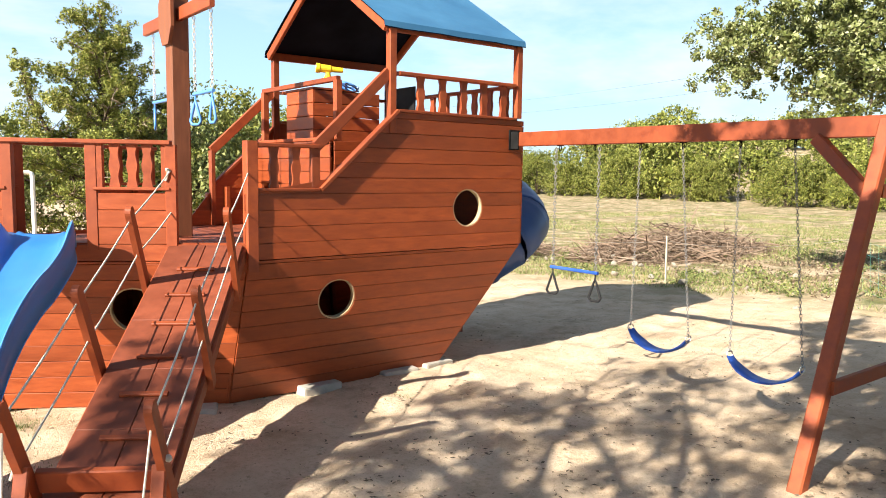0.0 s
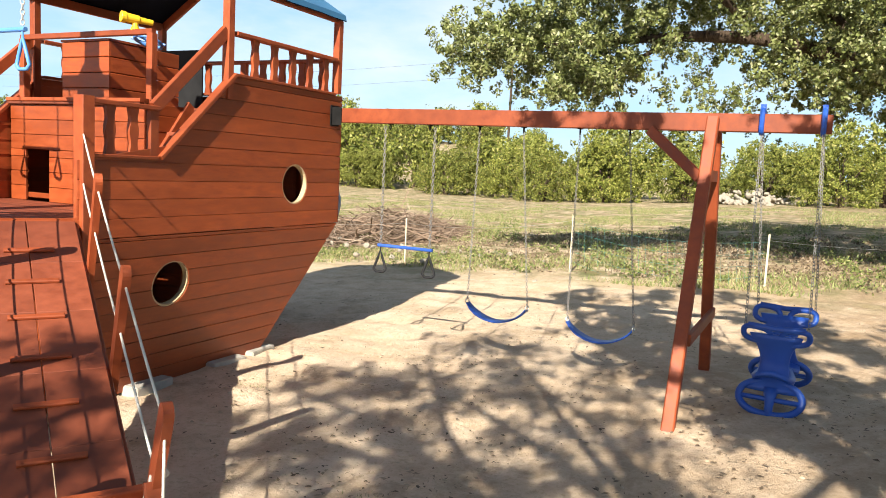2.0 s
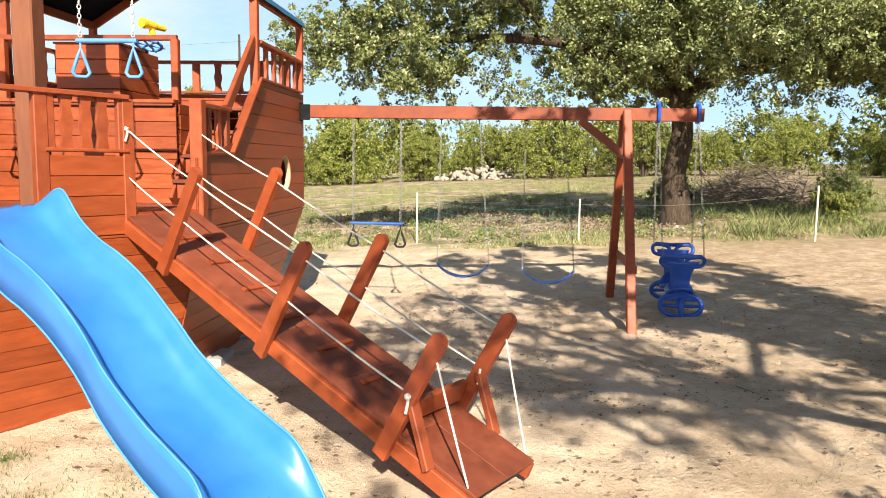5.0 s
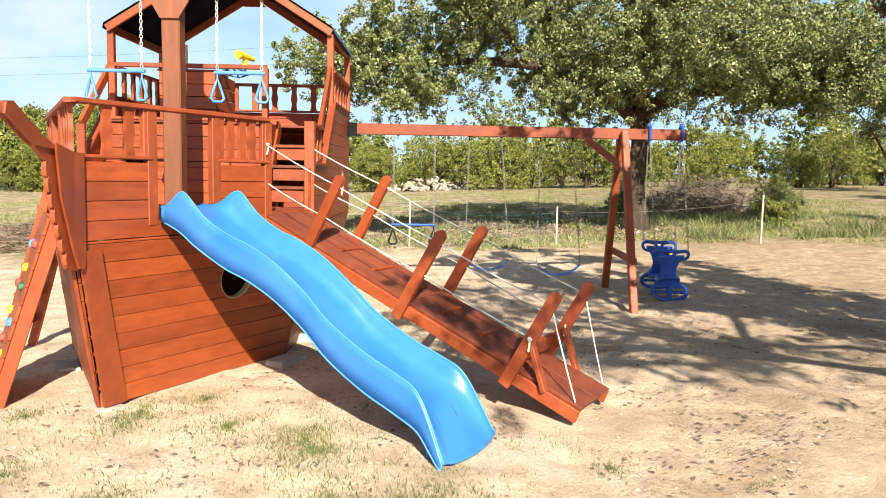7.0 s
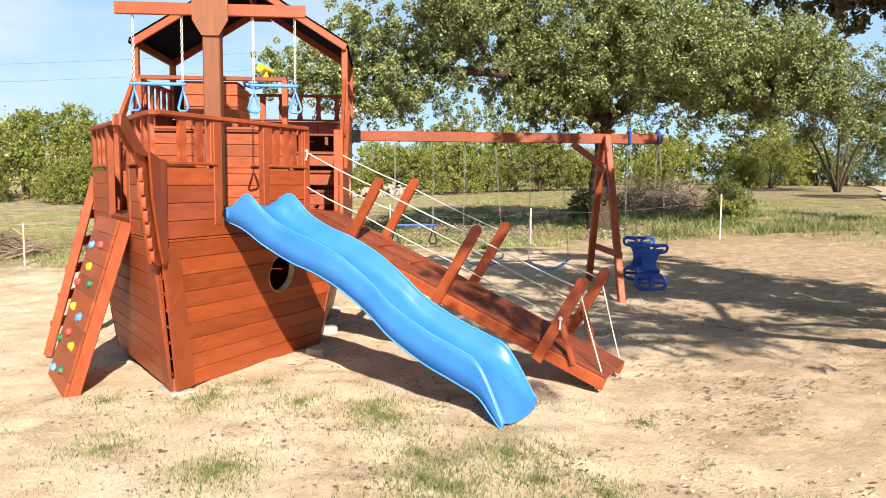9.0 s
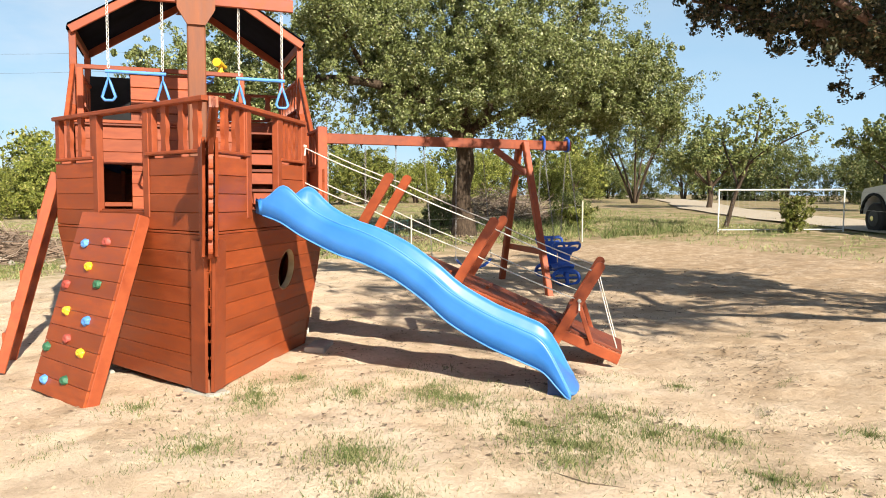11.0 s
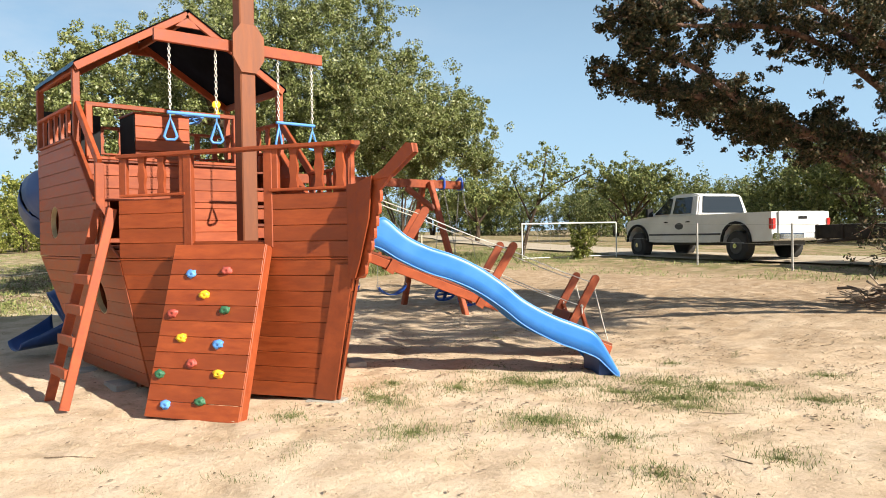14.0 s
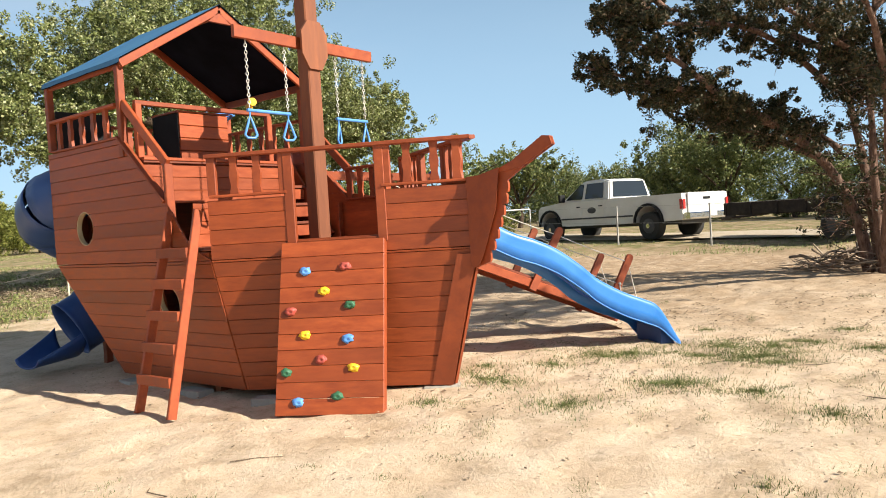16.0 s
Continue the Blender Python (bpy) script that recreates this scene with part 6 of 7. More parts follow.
def sapling(x, y, h, w, label):
    """A young bush: upright leafy shoots from one foot, thin at the top."""
    t = thing("young_bush", label, "bush", at=(x, y, ground_z(x, y)))
    shoots = []
    for k in range(11):
        a, q = k * 2.4 + rng.random(), w * (0.15 + 0.5 * rng.random())
        shoots.append([(0, 0, -0.05), (q * 0.5 * math.cos(a), q * 0.5 * math.sin(a), h * 0.4), (q * math.cos(a), q * math.sin(a), h * (0.55 + 0.45 * rng.random()))])
    bl, st = sprays(shoots, 0.07, 0.28, 0.25, 0.05, 16, 0.1, 0.7, 4)
    bm = bmesh.new()
    for q in shoots:
        tube(bm, q, 0.01, 5, True, [0.016, 0.011, 0.004])
    part("stems", bm, BARK, t)
    leaves("foliage", bl, 0.028, BUSH_LEAF, t, 0.5)
    twigs("twig_work", st, BARK, t)


sapling(-5.2, 15.9, 0.95, 0.85, "light green young juniper bush growing through the gate")
sapling(-9.2, 11.4, 0.8, 0.9, "light green young bush in the weeds by the fence")

# tall ragged juniper beyond the ladder side
jx, jy = -0.2, -17.1
jun = thing("juniper_tree", "tall ragged juniper with bare twigs showing between its clumps", "tree", at=(jx, jy, ground_z(jx, jy)))
jst = [([(0, 0, -0.2), (0.15, 0.1, 2.0), (-0.1, 0.2, 4.4), (0.1, 0.1, 7.1)], 0.16, 0.03), ([(0.2, 0, -0.2), (0.9, 0.2, 1.8), (1.8, 0.3, 3.8), (2.2, 0.2, 5.2)], 0.11, 0.02),
       ([(-0.2, 0, -0.2), (-0.8, 0.1, 1.6), (-1.7, 0.2, 3.6), (-2.3, 0.1, 4.9)], 0.11, 0.02)]
jarm = []
for k in range(30):
    z = 0.6 + 5.5 * k / 29
    a, q = k * 2.4, (3.5 - 0.40 * z) * (0.6 + 0.5 * rng.random())
    jarm.append([(0.1, 0.1, z * 0.85), (q * 0.5 * math.cos(a), q * 0.5 * math.sin(a), z + 0.15), (q * math.cos(a), q * math.sin(a), z + 0.5)])
limbs(jun.location, jst + [(q, 0.04, 0.01) for q in jarm], BARK, jun)
bl, st = sprays([q[0][1:] for q in jst] + jarm, 0.085, 0.75, 0.25, 0.12, 34, 0.2, 0.6, 4)
bare = sprays(jarm[:20], 0.10, 1.0, 0.1, 0.1, 1, 0.1, 0.3, 1)[1]
st += [(q, r * 1.5) for q, r in bare]
leaves("crown", bl, 0.038, BUSH_LEAF, jun, 0.5)
twigs("twig_work", st, TWIG, jun)


# ---- gate, fence and stakes ----
def pipe(a, b, r, parent, inv, name="pipe", mat=None):
    bm = bmesh.new()
    tube(bm, [a, b], r, 8)
    o = part(name, bm, mat or PVC, parent)
    o.matrix_parent_inverse = inv
    return o


g0, g1 = V(-6.42, 14.4, 0), V(-4.93, 17.45, 0)
gate = thing("pipe_gate", "white pipe gate with thin wire mesh", "gate", at=(-5.7, 15.9, 0.7))
ginv2 = Matrix.Translation((5.7, -15.9, -0.7))
zg = lambda p: ground_z(p.x, p.y)
for p in (g0, g1):
    pipe(p + V(0, 0, zg(p) - 0.1), p + V(0, 0, 1.86), 0.020, gate, ginv2, "gate_post")
pipe(g0 + V(0, 0, 1.84), g1 + V(0, 0, 1.86), 0.022, gate, ginv2, "top_rail")
pipe(g0 + V(0, 0, zg(g0) + 0.06), g1 + V(0, 0, zg(g1) + 0.06), 0.015, gate, ginv2, "bottom_rail")
bm = bmesh.new()
for k in range(22):
    f = (k + 0.5) / 22
    p = g0.lerp(g1, f)
    tube(bm, [p + V(0, 0, zg(p) + 0.07), p + V(0, 0, 1.83)], 0.0012, 3, False)
for k in range(7):
    z = 0.16 * (k + 0.5)
    tube(bm, [g0 + V(0, 0, zg(g0) + z), g1 + V(0, 0, zg(g1) + z)], 0.0012, 3, False)
o = part("wire_mesh", bm, STEEL, gate)
o.matrix_parent_inverse = ginv2
tagged(o, kind="stuff")


def stake(x, y, h, mat=STAKE, r=0.016, lean_=0.0, name="fence_stake", label="thin pale wooden fence stake"):
    t = thing(name, label, "fence post", "fence stakes", at=(x, y, ground_z(x, y)))
    bm = bmesh.new()
    timber(bm, (0, 0, -0.1), (lean_, lean_ * 0.5, h), r * 2, r * 2, (1, 0, 0), 0.003)
    part("stake", bm, mat, t)
    return V(x, y, ground_z(x, y) + h)


line_a = [stake(*q) for q in ((-6.1, -6.2, 0.95), (-6.5, -1.5, 0.9, STAKE, 0.014, 0.06), (-6.6, 1.9, 1.05), (-6.3, 5.2, 0.85), (-5.6, 9.5, 1.05))]
line_b = [stake(*q, GALV, 0.020, 0.0, "fence_post", "dull galvanised pipe fence post beside the track") for q in ((-0.5, 15.1, 1.15), (2.6, 14.0, 1.1), (6.5, 12.6, 1.1))]
wire = thing("fence_wire", "sagging thin green netting and wire between the stakes", "fence", at=(-6.5, 1.9, 0.1))
NET = plastic("green_netting", (0.05, 0.22, 0.20), 0.7)
winv2 = Matrix.Translation((6.5, -1.9, -0.1))
for seg, (a, b) in enumerate(zip(line_a, line_a[1:])):
    bm = bmesh.new()
    if seg != 2:
        tube(bm, [a.lerp(b, f) + V(0, 0, -0.1 - 0.5 * f * (1 - f)) for f in np.linspace(0, 1, 9)], 0.003, 3, False)
        o = part("wire", bm, STEEL, wire)
        o.matrix_parent_inverse = winv2
        continue
    for k in range(5):
        dz = -0.12 - 0.18 * k
        pts = [a.lerp(b, f) + V(0, 0, dz - (0.25 + 0.05 * k) * 4 * f * (1 - f) * 0.6) for f in np.linspace(0, 1, 9)]
        tube(bm, pts, 0.002, 3, False)
    for f in np.linspace(0.03, 0.97, 26):
        p = a.lerp(b, f)
        tube(bm, [p + V(0, 0, -0.12 - 0.6 * f * (1 - f)), p + V(0.02, 0.05, -0.85 - 0.2 * f * (1 - f))], 0.0016, 3, False)
    o = part("netting", bm, NET, wire)
    o.matrix_parent_inverse = winv2
    tagged(o, kind="stuff")
rail_wire = thing("fence_rail", "thin dull fence wire running from the gate past the truck", "fence", at=(-0.5, 15.1, 1.7))
rinv = Matrix.Translation((0.5, -15.1, -1.7))
for a, b in zip([g1 + V(0, 0, 1.84)] + line_b, line_b):
    for dz in (-0.03, -0.5):
        pipe(a + V(0, 0, dz), b + V(0, 0, dz), 0.0035, rail_wire, rinv, "wire", GALV)


# ---- pickup truck and trailer ----
truck = thing("pickup_truck", "dusty white crew-cab pickup truck parked on the track", "truck")
TW = 0.98


def tk(name, bm, mat, label="", parent=None, smooth=False):
    return part(name, bm, mat, parent or truck, label, smooth)


def arch(cx, r, z0, a0=0.0, n=9):
    return [(cx + r * math.cos(a), z0 + r * math.sin(a)) for a in np.linspace(math.pi, 0, n)]


AX_R, AX_F = 1.25, 5.62
bm = bmesh.new()
prof = [(0.0, 0.62), (0.05, 0.55)] + arch(AX_R, 0.50, 0.52) + [(2.3, 0.50), (4.7, 0.50)] + arch(AX_F, 0.50, 0.52) + [(6.20, 0.55), (6.25, 0.75), (6.22, 1.10), (6.10, 1.21), (5.1, 1.31), (2.9, 1.31), (0.02, 1.31)]
slab(bm, [V(a, -TW, b) for a, b in prof], (0, 1, 0), 2 * TW)
bmesh.ops.bevel(bm, geom=[e for e in bm.edges if len(e.link_faces) == 2 and e.calc_face_angle(0) > 0.9], offset=0.03, segments=2, affect="EDGES")
tk("body", bm, PAINT)
bm = bmesh.new()
lo = [(2.84, 1.29), (2.95, 1.90), (3.20, 1.97), (3.98, 1.97), (4.20, 1.92), (5.10, 1.29)]
a = [bm.verts.new((x, -(0.95 if z < 1.5 else 0.78), z)) for x, z in lo]
b = [bm.verts.new((x, (0.95 if z < 1.5 else 0.78), z)) for x, z in lo]
bm.faces.new(a)
bm.faces.new(b[::-1])
for i in range(len(lo)):
    j = (i + 1) % len(lo)
    bm.faces.new((a[i], b[i], b[j], a[j]))
bmesh.ops.bevel(bm, geom=bm.edges[:], offset=0.04, segments=2, affect="EDGES")
tk("cab", bm, PAINT)
yside = lambda z: 0.955 - (z - 1.29) * 0.17 / 0.62 + 0.008
for sgn in (1, -1):
    for win in ([(3.12, 1.37), (3.93, 1.37), (3.93, 1.86), (3.19, 1.86)], [(4.06, 1.37), (4.82, 1.37), (4.24, 1.86), (4.06, 1.86)]):
        bm = bmesh.new()
        slab(bm, [V(x, sgn * yside(z), z) for x, z in win], (0, sgn, 0), 0.01)
        tk("side_window", bm, GLASS, "dark side window")
    for x0, x1 in ((3.00, 3.98), (4.00, 4.96)):
        bm = bmesh.new()
        slab(bm, [V(x0 + 0.02, sgn * (TW + 0.001), 0.62), V(x1, sgn * (TW + 0.001), 0.62), V(x1, sgn * (TW + 0.001), 1.28), V(x0 + 0.02, sgn * (TW + 0.001), 1.28)], (0, sgn, 0), 0.006)
        d = tk("door", bm, PAINT)
        bm = bmesh.new()
        timber(bm, (x0 + 0.12, sgn * (TW + 0.02), 1.12), (x0 + 0.28, sgn * (TW + 0.02), 1.12), 0.02, 0.035)
        part("door_handle", bm, BLACKP, d)
    bm = bmesh.new()
    timber(bm, (4.86, sgn * 1.00, 1.44), (4.86, sgn * 1.20, 1.44), 0.10, 0.26)
    tk("mirror", bm, BLACKP)
    bm = bmesh.new()
    slab(bm, [V(3.60 + 0.19 * math.cos(q), sgn * (TW + 0.008), 0.99 + 0.10 * math.sin(q)) for q in np.linspace(0, 2 * math.pi, 17)[:-1]], (0, sgn, 0), 0.004)
    tk("door_emblem", bm, GREY, "plain dark oval emblem")
    bm = bmesh.new()
    timber(bm, (1.85, sgn * (TW + 0.012), 0.74), (5.05, sgn * (TW + 0.012), 0.74), 0.02, 0.05)
    tk("side_moulding", bm, GREY)
    for ax in (AX_R, AX_F):
        bm = bmesh.new()
        ring = arch(ax, 0.50, 0.52, n=11)
        pts = ring + [(ax + 0.57 * math.cos(q), 0.52 + 0.57 * math.sin(q)) for q in np.linspace(0, math.pi, 11)]
        slab(bm, [V(x, sgn * (TW - 0.01), z) for x, z in pts], (0, sgn, 0), 0.06)
        tk("wheel_flare", bm, BLACKP)
        bm = bmesh.new()
        y0, y1 = sgn * 0.70, sgn * 0.99
        tube(bm, [(ax, y0, 0.41), (ax, y0 + (y1 - y0) * 0.1, 0.41), (ax, y0 + (y1 - y0) * 0.9, 0.41), (ax, y1, 0.41)], 0.41, 28, True, [0.37, 0.41, 0.41, 0.37])
        w = tk("wheel", bm, RUBBER, "black off-road tyre")
        bm = bmesh.new()
        tube(bm, [(ax, y1 - sgn * 0.01, 0.41), (ax, y1 + sgn * 0.015, 0.41), (ax, y1 + sgn * 0.02, 0.41)], 0.2, 20, True, [0.22, 0.22, 0.17])
        part("rim", bm, GREY, w)
        bm = bmesh.new()
        tube(bm, [(ax, y1 + sgn * 0.02, 0.41), (ax, y1 + sgn * 0.05, 0.41)], 0.07, 12)
        part("hub", bm, CHROME, w)
    bm = bmesh.new()
    slab(bm, [V(-0.012, sgn * 0.88, 0.86), V(-0.012, sgn * 0.97, 0.86), V(-0.012, sgn * 0.97, 1.14), V(-0.012, sgn * 0.88, 1.14)], (-1, 0, 0), 0.02)
    slab(bm, [V(0.0, sgn * (TW + 0.002), 0.86), V(0.09, sgn * (TW + 0.002), 0.86), V(0.09, sgn * (TW + 0.002), 1.14), V(0.0, sgn * (TW + 0.002), 1.14)], (0, sgn, 0), 0.01)
    tk("tail_lamp", bm, LAMP_R, "red tail lamp")
    bm = bmesh.new()
    slab(bm, [V(6.26, sgn * 0.62, 0.88), V(6.26, sgn * 0.93, 0.88), V(6.24, sgn * 0.93, 1.08), V(6.24, sgn * 0.62, 1.08)], (1, 0, 0), 0.02)
    tk("headlamp", bm, CHROME)
bm = bmesh.new()
slab(bm, [V(2.852, -0.76, 1.38), V(2.852, 0.76, 1.38), V(2.940, 0.66, 1.87), V(2.940, -0.66, 1.87)], (-1, 0, 0.2), 0.02)
tk("rear_window", bm, GLASS, "dark rear window")
bm = bmesh.new()
slab(bm, [V(5.02, -0.82, 1.36), V(5.02, 0.82, 1.36), V(4.28, 0.67, 1.89), V(4.28, -0.67, 1.89)], (1, 0, 0.8), 0.02)
tk("windscreen", bm, GLASS)
bm = bmesh.new()
slab(bm, [V(-0.015, -0.78, 0.74), V(-0.015, 0.78, 0.74), V(-0.015, 0.78, 1.32), V(-0.015, -0.78, 1.32)], (-1, 0, 0), 0.03)
tg = tk("tailgate", bm, PAINT)
bm = bmesh.new()
timber(bm, (-0.055, -0.14, 1.15), (-0.055, 0.14, 1.15), 0.02, 0.07)
part("latch", bm, BLACKP, tg)
bm = bmesh.new()
timber(bm, (-0.13, -0.96, 0.66), (-0.13, 0.96, 0.66), 0.22, 0.18, (0, 0, 1), 0.03)
bp = tk("rear_bumper", bm, CHROME)
bm = bmesh.new()
slab(bm, [V(-0.245, -0.17, 0.62), V(-0.245, 0.17, 0.62), V(-0.245, 0.17, 0.74), V(-0.245, -0.17, 0.74)], (-1, 0, 0), 0.006)
part("number_plate", bm, PVC, bp)
bm = bmesh.new()
timber(bm, (6.30, -0.96, 0.66), (6.30, 0.96, 0.66), 0.14, 0.20, (0, 0, 1), 0.03)
tk("front_bumper", bm, CHROME)
# black plate on the solid body stands for the shaded hollow of the bed
bm = bmesh.new()
slab(bm, [V(0.10, -0.84, 1.314), V(2.78, -0.84, 1.314), V(2.78, 0.84, 1.314), V(0.10, 0.84, 1.314)], (0, 0, 1), 0.004)
tk("bed_liner", bm, BLACKP)
bm = bmesh.new()
timber(bm, (0.4, 0, 0.48), (6.0, 0, 0.48), 1.1, 0.14)
tk("chassis", bm, GREY)
TS = 1.07
tdir = V(-4.8 + 0.31, 18.5 - 17.0, 0).normalized()
yaw = math.atan2(tdir.y, tdir.x)
rear_axle = V(0.27, 17.5, 0)
tpos = rear_axle - tdir * (AX_R * TS - 0.12)
truck.matrix_basis = Matrix.LocRotScale((tpos.x, tpos.y, ground_z(-2.5, 17.9) - 0.01), Euler((0, 0, yaw)), (1.03, TS, 1.03))

RUST = stone("dark_rusty_steel", (0.018, 0.015, 0.013), (0.05, 0.038, 0.03), 0.8)
trailer = thing("flatbed_trailer", "low dark steel utility trailer hitched behind the truck", "trailer")
bm = bmesh.new()
timber(bm, (-4.6, 0, 0.74), (0, 0, 0.74), 1.8, 0.12)
part("deck", bm, RUST, trailer)
for sgn in (1, -1):
    bm = bmesh.new()
    timber(bm, (-4.6, sgn * 0.92, 0.86), (0, sgn * 0.92, 0.86), 0.05, 0.32)
    part("side_board", bm, RUST, trailer)
    for k in range(6):
        bm = bmesh.new()
        timber(bm, (-4.5 + 0.88 * k, sgn * 0.96, 0.66), (-4.5 + 0.88 * k, sgn * 0.96, 1.03), 0.05, 0.04, (1, 0, 0))
        part("side_stake", bm, RUST, trailer)
    bm = bmesh.new()
    tube(bm, [(-3.7, sgn * 1.0, 0.38), (-3.7, sgn * 1.03, 0.38), (-3.7, sgn * 1.18, 0.38), (-3.7, sgn * 1.2, 0.38)], 0.38, 24, True, [0.34, 0.38, 0.38, 0.34])
    w = part("wheel", bm, RUBBER, trailer)
    bm = bmesh.new()
    tube(bm, [(-3.7, sgn * 1.2, 0.38), (-3.7, sgn * 1.215, 0.38)], 0.19, 16)
    part("rim", bm, GREY, w)
    bm = bmesh.new()
    pts = [(-3.7 + 0.46 * math.cos(q), 0.42 + 0.46 * math.sin(q)) for q in np.linspace(0.15, math.pi - 0.15, 9)]
    pts += [(-3.7 + 0.43 * math.cos(q), 0.42 + 0.43 * math.sin(q)) for q in np.linspace(math.pi - 0.15, 0.15, 9)]
    slab(bm, [V(x, sgn * 0.98, z) for x, z in pts], (0, sgn, 0), 0.26)
    part("mudguard", bm, RUST, trailer)
bm = bmesh.new()
tube(bm, [(-0.05, -0.6, 0.68), (1.1, 0, 0.58)], 0.04, 8)
part("draw_bar", bm, RUST, trailer)
bm = bmesh.new()
tube(bm, [(-0.05, 0.6, 0.68), (1.1, 0, 0.58)], 0.04, 8)
part("draw_bar", bm, RUST, trailer)
hitch = tpos - tdir * 0.55
tdir2 = (hitch - V(5.6, 14.9, 0)).normalized()
trailer.matrix_basis = Matrix.LocRotScale((hitch.x - tdir2.x * 1.1, hitch.y - tdir2.y * 1.1, ground_z(3, 15.6)), Euler((0, 0, math.atan2(tdir2.y, tdir2.x))), None)

# ---- dirt track ----
road_pts = catmull([V(-95, 66, 0), V(-60, 50, 0), V(-36, 36, 0), V(-20, 25.5, 0), V(-8, 20.3, 0), V(2, 17.6, 0), V(14, 14.5, 0), V(40, 10, 0)], 14)
vs, fs = [], []
for i, p in enumerate(road_pts):
    d = (road_pts[min(i + 1, len(road_pts) - 1)] - road_pts[max(i - 1, 0)]).normalized()
    s_ = V(-d.y, d.x, 0)
    for o in (-1.5, -0.6, 0.6, 1.5):
        q = p + s_ * (o + 0.25 * noise.noise(p * 0.3 + V(o, 0, 0)))
        far = math.hypot(q.x, q.y)
        vs.append((q.x, q.y, ground_z(q.x, q.y) + 0.055 + (max(0, far - 80) * 0.01)))
for i in range(len(road_pts) - 1):
    for k in range(3):
        fs.append((i * 4 + k, i * 4 + k + 1, i * 4 + k + 5, i * 4 + k + 4))
TRACK = stone("pale_track_gravel", (0.38, 0.31, 0.22), (0.55, 0.47, 0.36), 0.95)
track = raw("dirt_track", vs, fs, TRACK, None, True)
tagged(track, "pale gravel track curving through the meadow", "road", kind="structure")


# ---- brush piles, stone heap ----
def sticks(name, label, x, y, rx, ry, h, count, length, cat="brush pile", mat=None, tilt=0.28):
    t = thing(name, label, cat, at=(x, y, ground_z(x, y)))
    vs, fs = [], []
    for _ in range(count):
        a, r = rng.random() * 6.283, math.sqrt(rng.random())
        px, py = rx * r * math.cos(a), ry * r * math.sin(a)
        z = (h * (1 - r**1.6) + 0.03) * rng.random() ** 0.7
        d = np.array([rng.normal(), rng.normal(), rng.normal() * tilt])
        d /= np.linalg.norm(d)
        L = length * (0.3 + rng.random())
        r0 = 0.006 + 0.014 * rng.random() ** 2
        u = np.cross(d, (0, 0, 1.0))
        u /= np.linalg.norm(u) + 1e-9
        w = np.cross(d, u)
        c = np.array([px, py, z])
        bend = u * rng.normal() * 0.12 * L
        base = len(vs)
        for q, rr in ((c - d * L / 2, r0), (c + bend, r0 * 0.8), (c + d * L / 2, r0 * 0.4)):
            for k in range(3):
                an = 2.0944 * k
                vv = q + (u * math.cos(an) + w * math.sin(an)) * rr
                vs.append((vv[0], vv[1], max(vv[2], 0.0)))
        for s0 in (0, 3):
            for k in range(3):
                kk = (k + 1) % 3
                fs.append((base + s0 + k, base + s0 + kk, base + s0 + 3 + kk, base + s0 + 3 + k))
    o = raw("brushwood", vs, fs, mat or BRUSH, t)
    tagged(o, kind="stuff")
    # the stouter boughs that lie on top
    own = random.Random(int(abs(x) * 10))
    shapes = []
    for k in range(4):
        bm = bmesh.new()
        pts = [V(f * length * 1.3 - length * 0.65, 0.10 * length * math.sin(f * 4 + k), 0.06 * length * math.sin(f * 7 + 2 * k)) for f in (0, 0.2, 0.4, 0.6, 0.8, 1)]
        tube(bm, pts, 0.02, 5, True, [0.026, 0.024, 0.021, 0.017, 0.012, 0.006])
        tube(bm, [pts[2], pts[2] + V(0.16 * length, 0.12 * length, 0.03), pts[2] + V(0.36 * length, 0.19 * length, 0.08)], 0.01, 4, True, [0.013, 0.009, 0.004])
        me = bpy.data.meshes.new("bough")
        bm.to_mesh(me)
        bm.free()
        me.materials.append(mat or BRUSH)
        shapes.append(me)
    for k in range(count // 18):
        a, r = own.random() * 6.283, math.sqrt(own.random()) * 0.92
        b = new("bough", shapes[k % 4])
        b.parent = t
        s_ = own.uniform(0.6, 1.15)
        b.matrix_basis = Matrix.LocRotScale((rx * r * math.cos(a), ry * r * math.sin(a), h * (1 - r**1.6) * own.uniform(0.55, 0.9) + 0.05),
                                            Euler((own.uniform(0, 6), own.uniform(-1, 1) * min(0.5, tilt), own.uniform(0, 6.28))), (s_, s_, s_))
    return t


sticks("brush_pile", "heap of cut dry grey branches in the meadow", -11.5, -4.8, 3.6, 1.8, 0.8, 1500, 1.2)
sticks("brush_pile", "long heap of bleached cut branches beyond the oak", -16.5, 12.0, 3.4, 2.2, 1.2, 1100, 1.3, mat=TWIG, tilt=0.6)
sticks("brush_pile", "low scatter of dry branches near the far fence", -8.5, -8.0, 1.6, 1.2, 0.6, 500, 1.0)
sticks("brush_pile", "dead twigs and roots heaped at the foot of the cedar", 7.4, 8.6, 1.6, 0.9, 0.42, 300, 0.7, mat=TWIG, tilt=0.45)


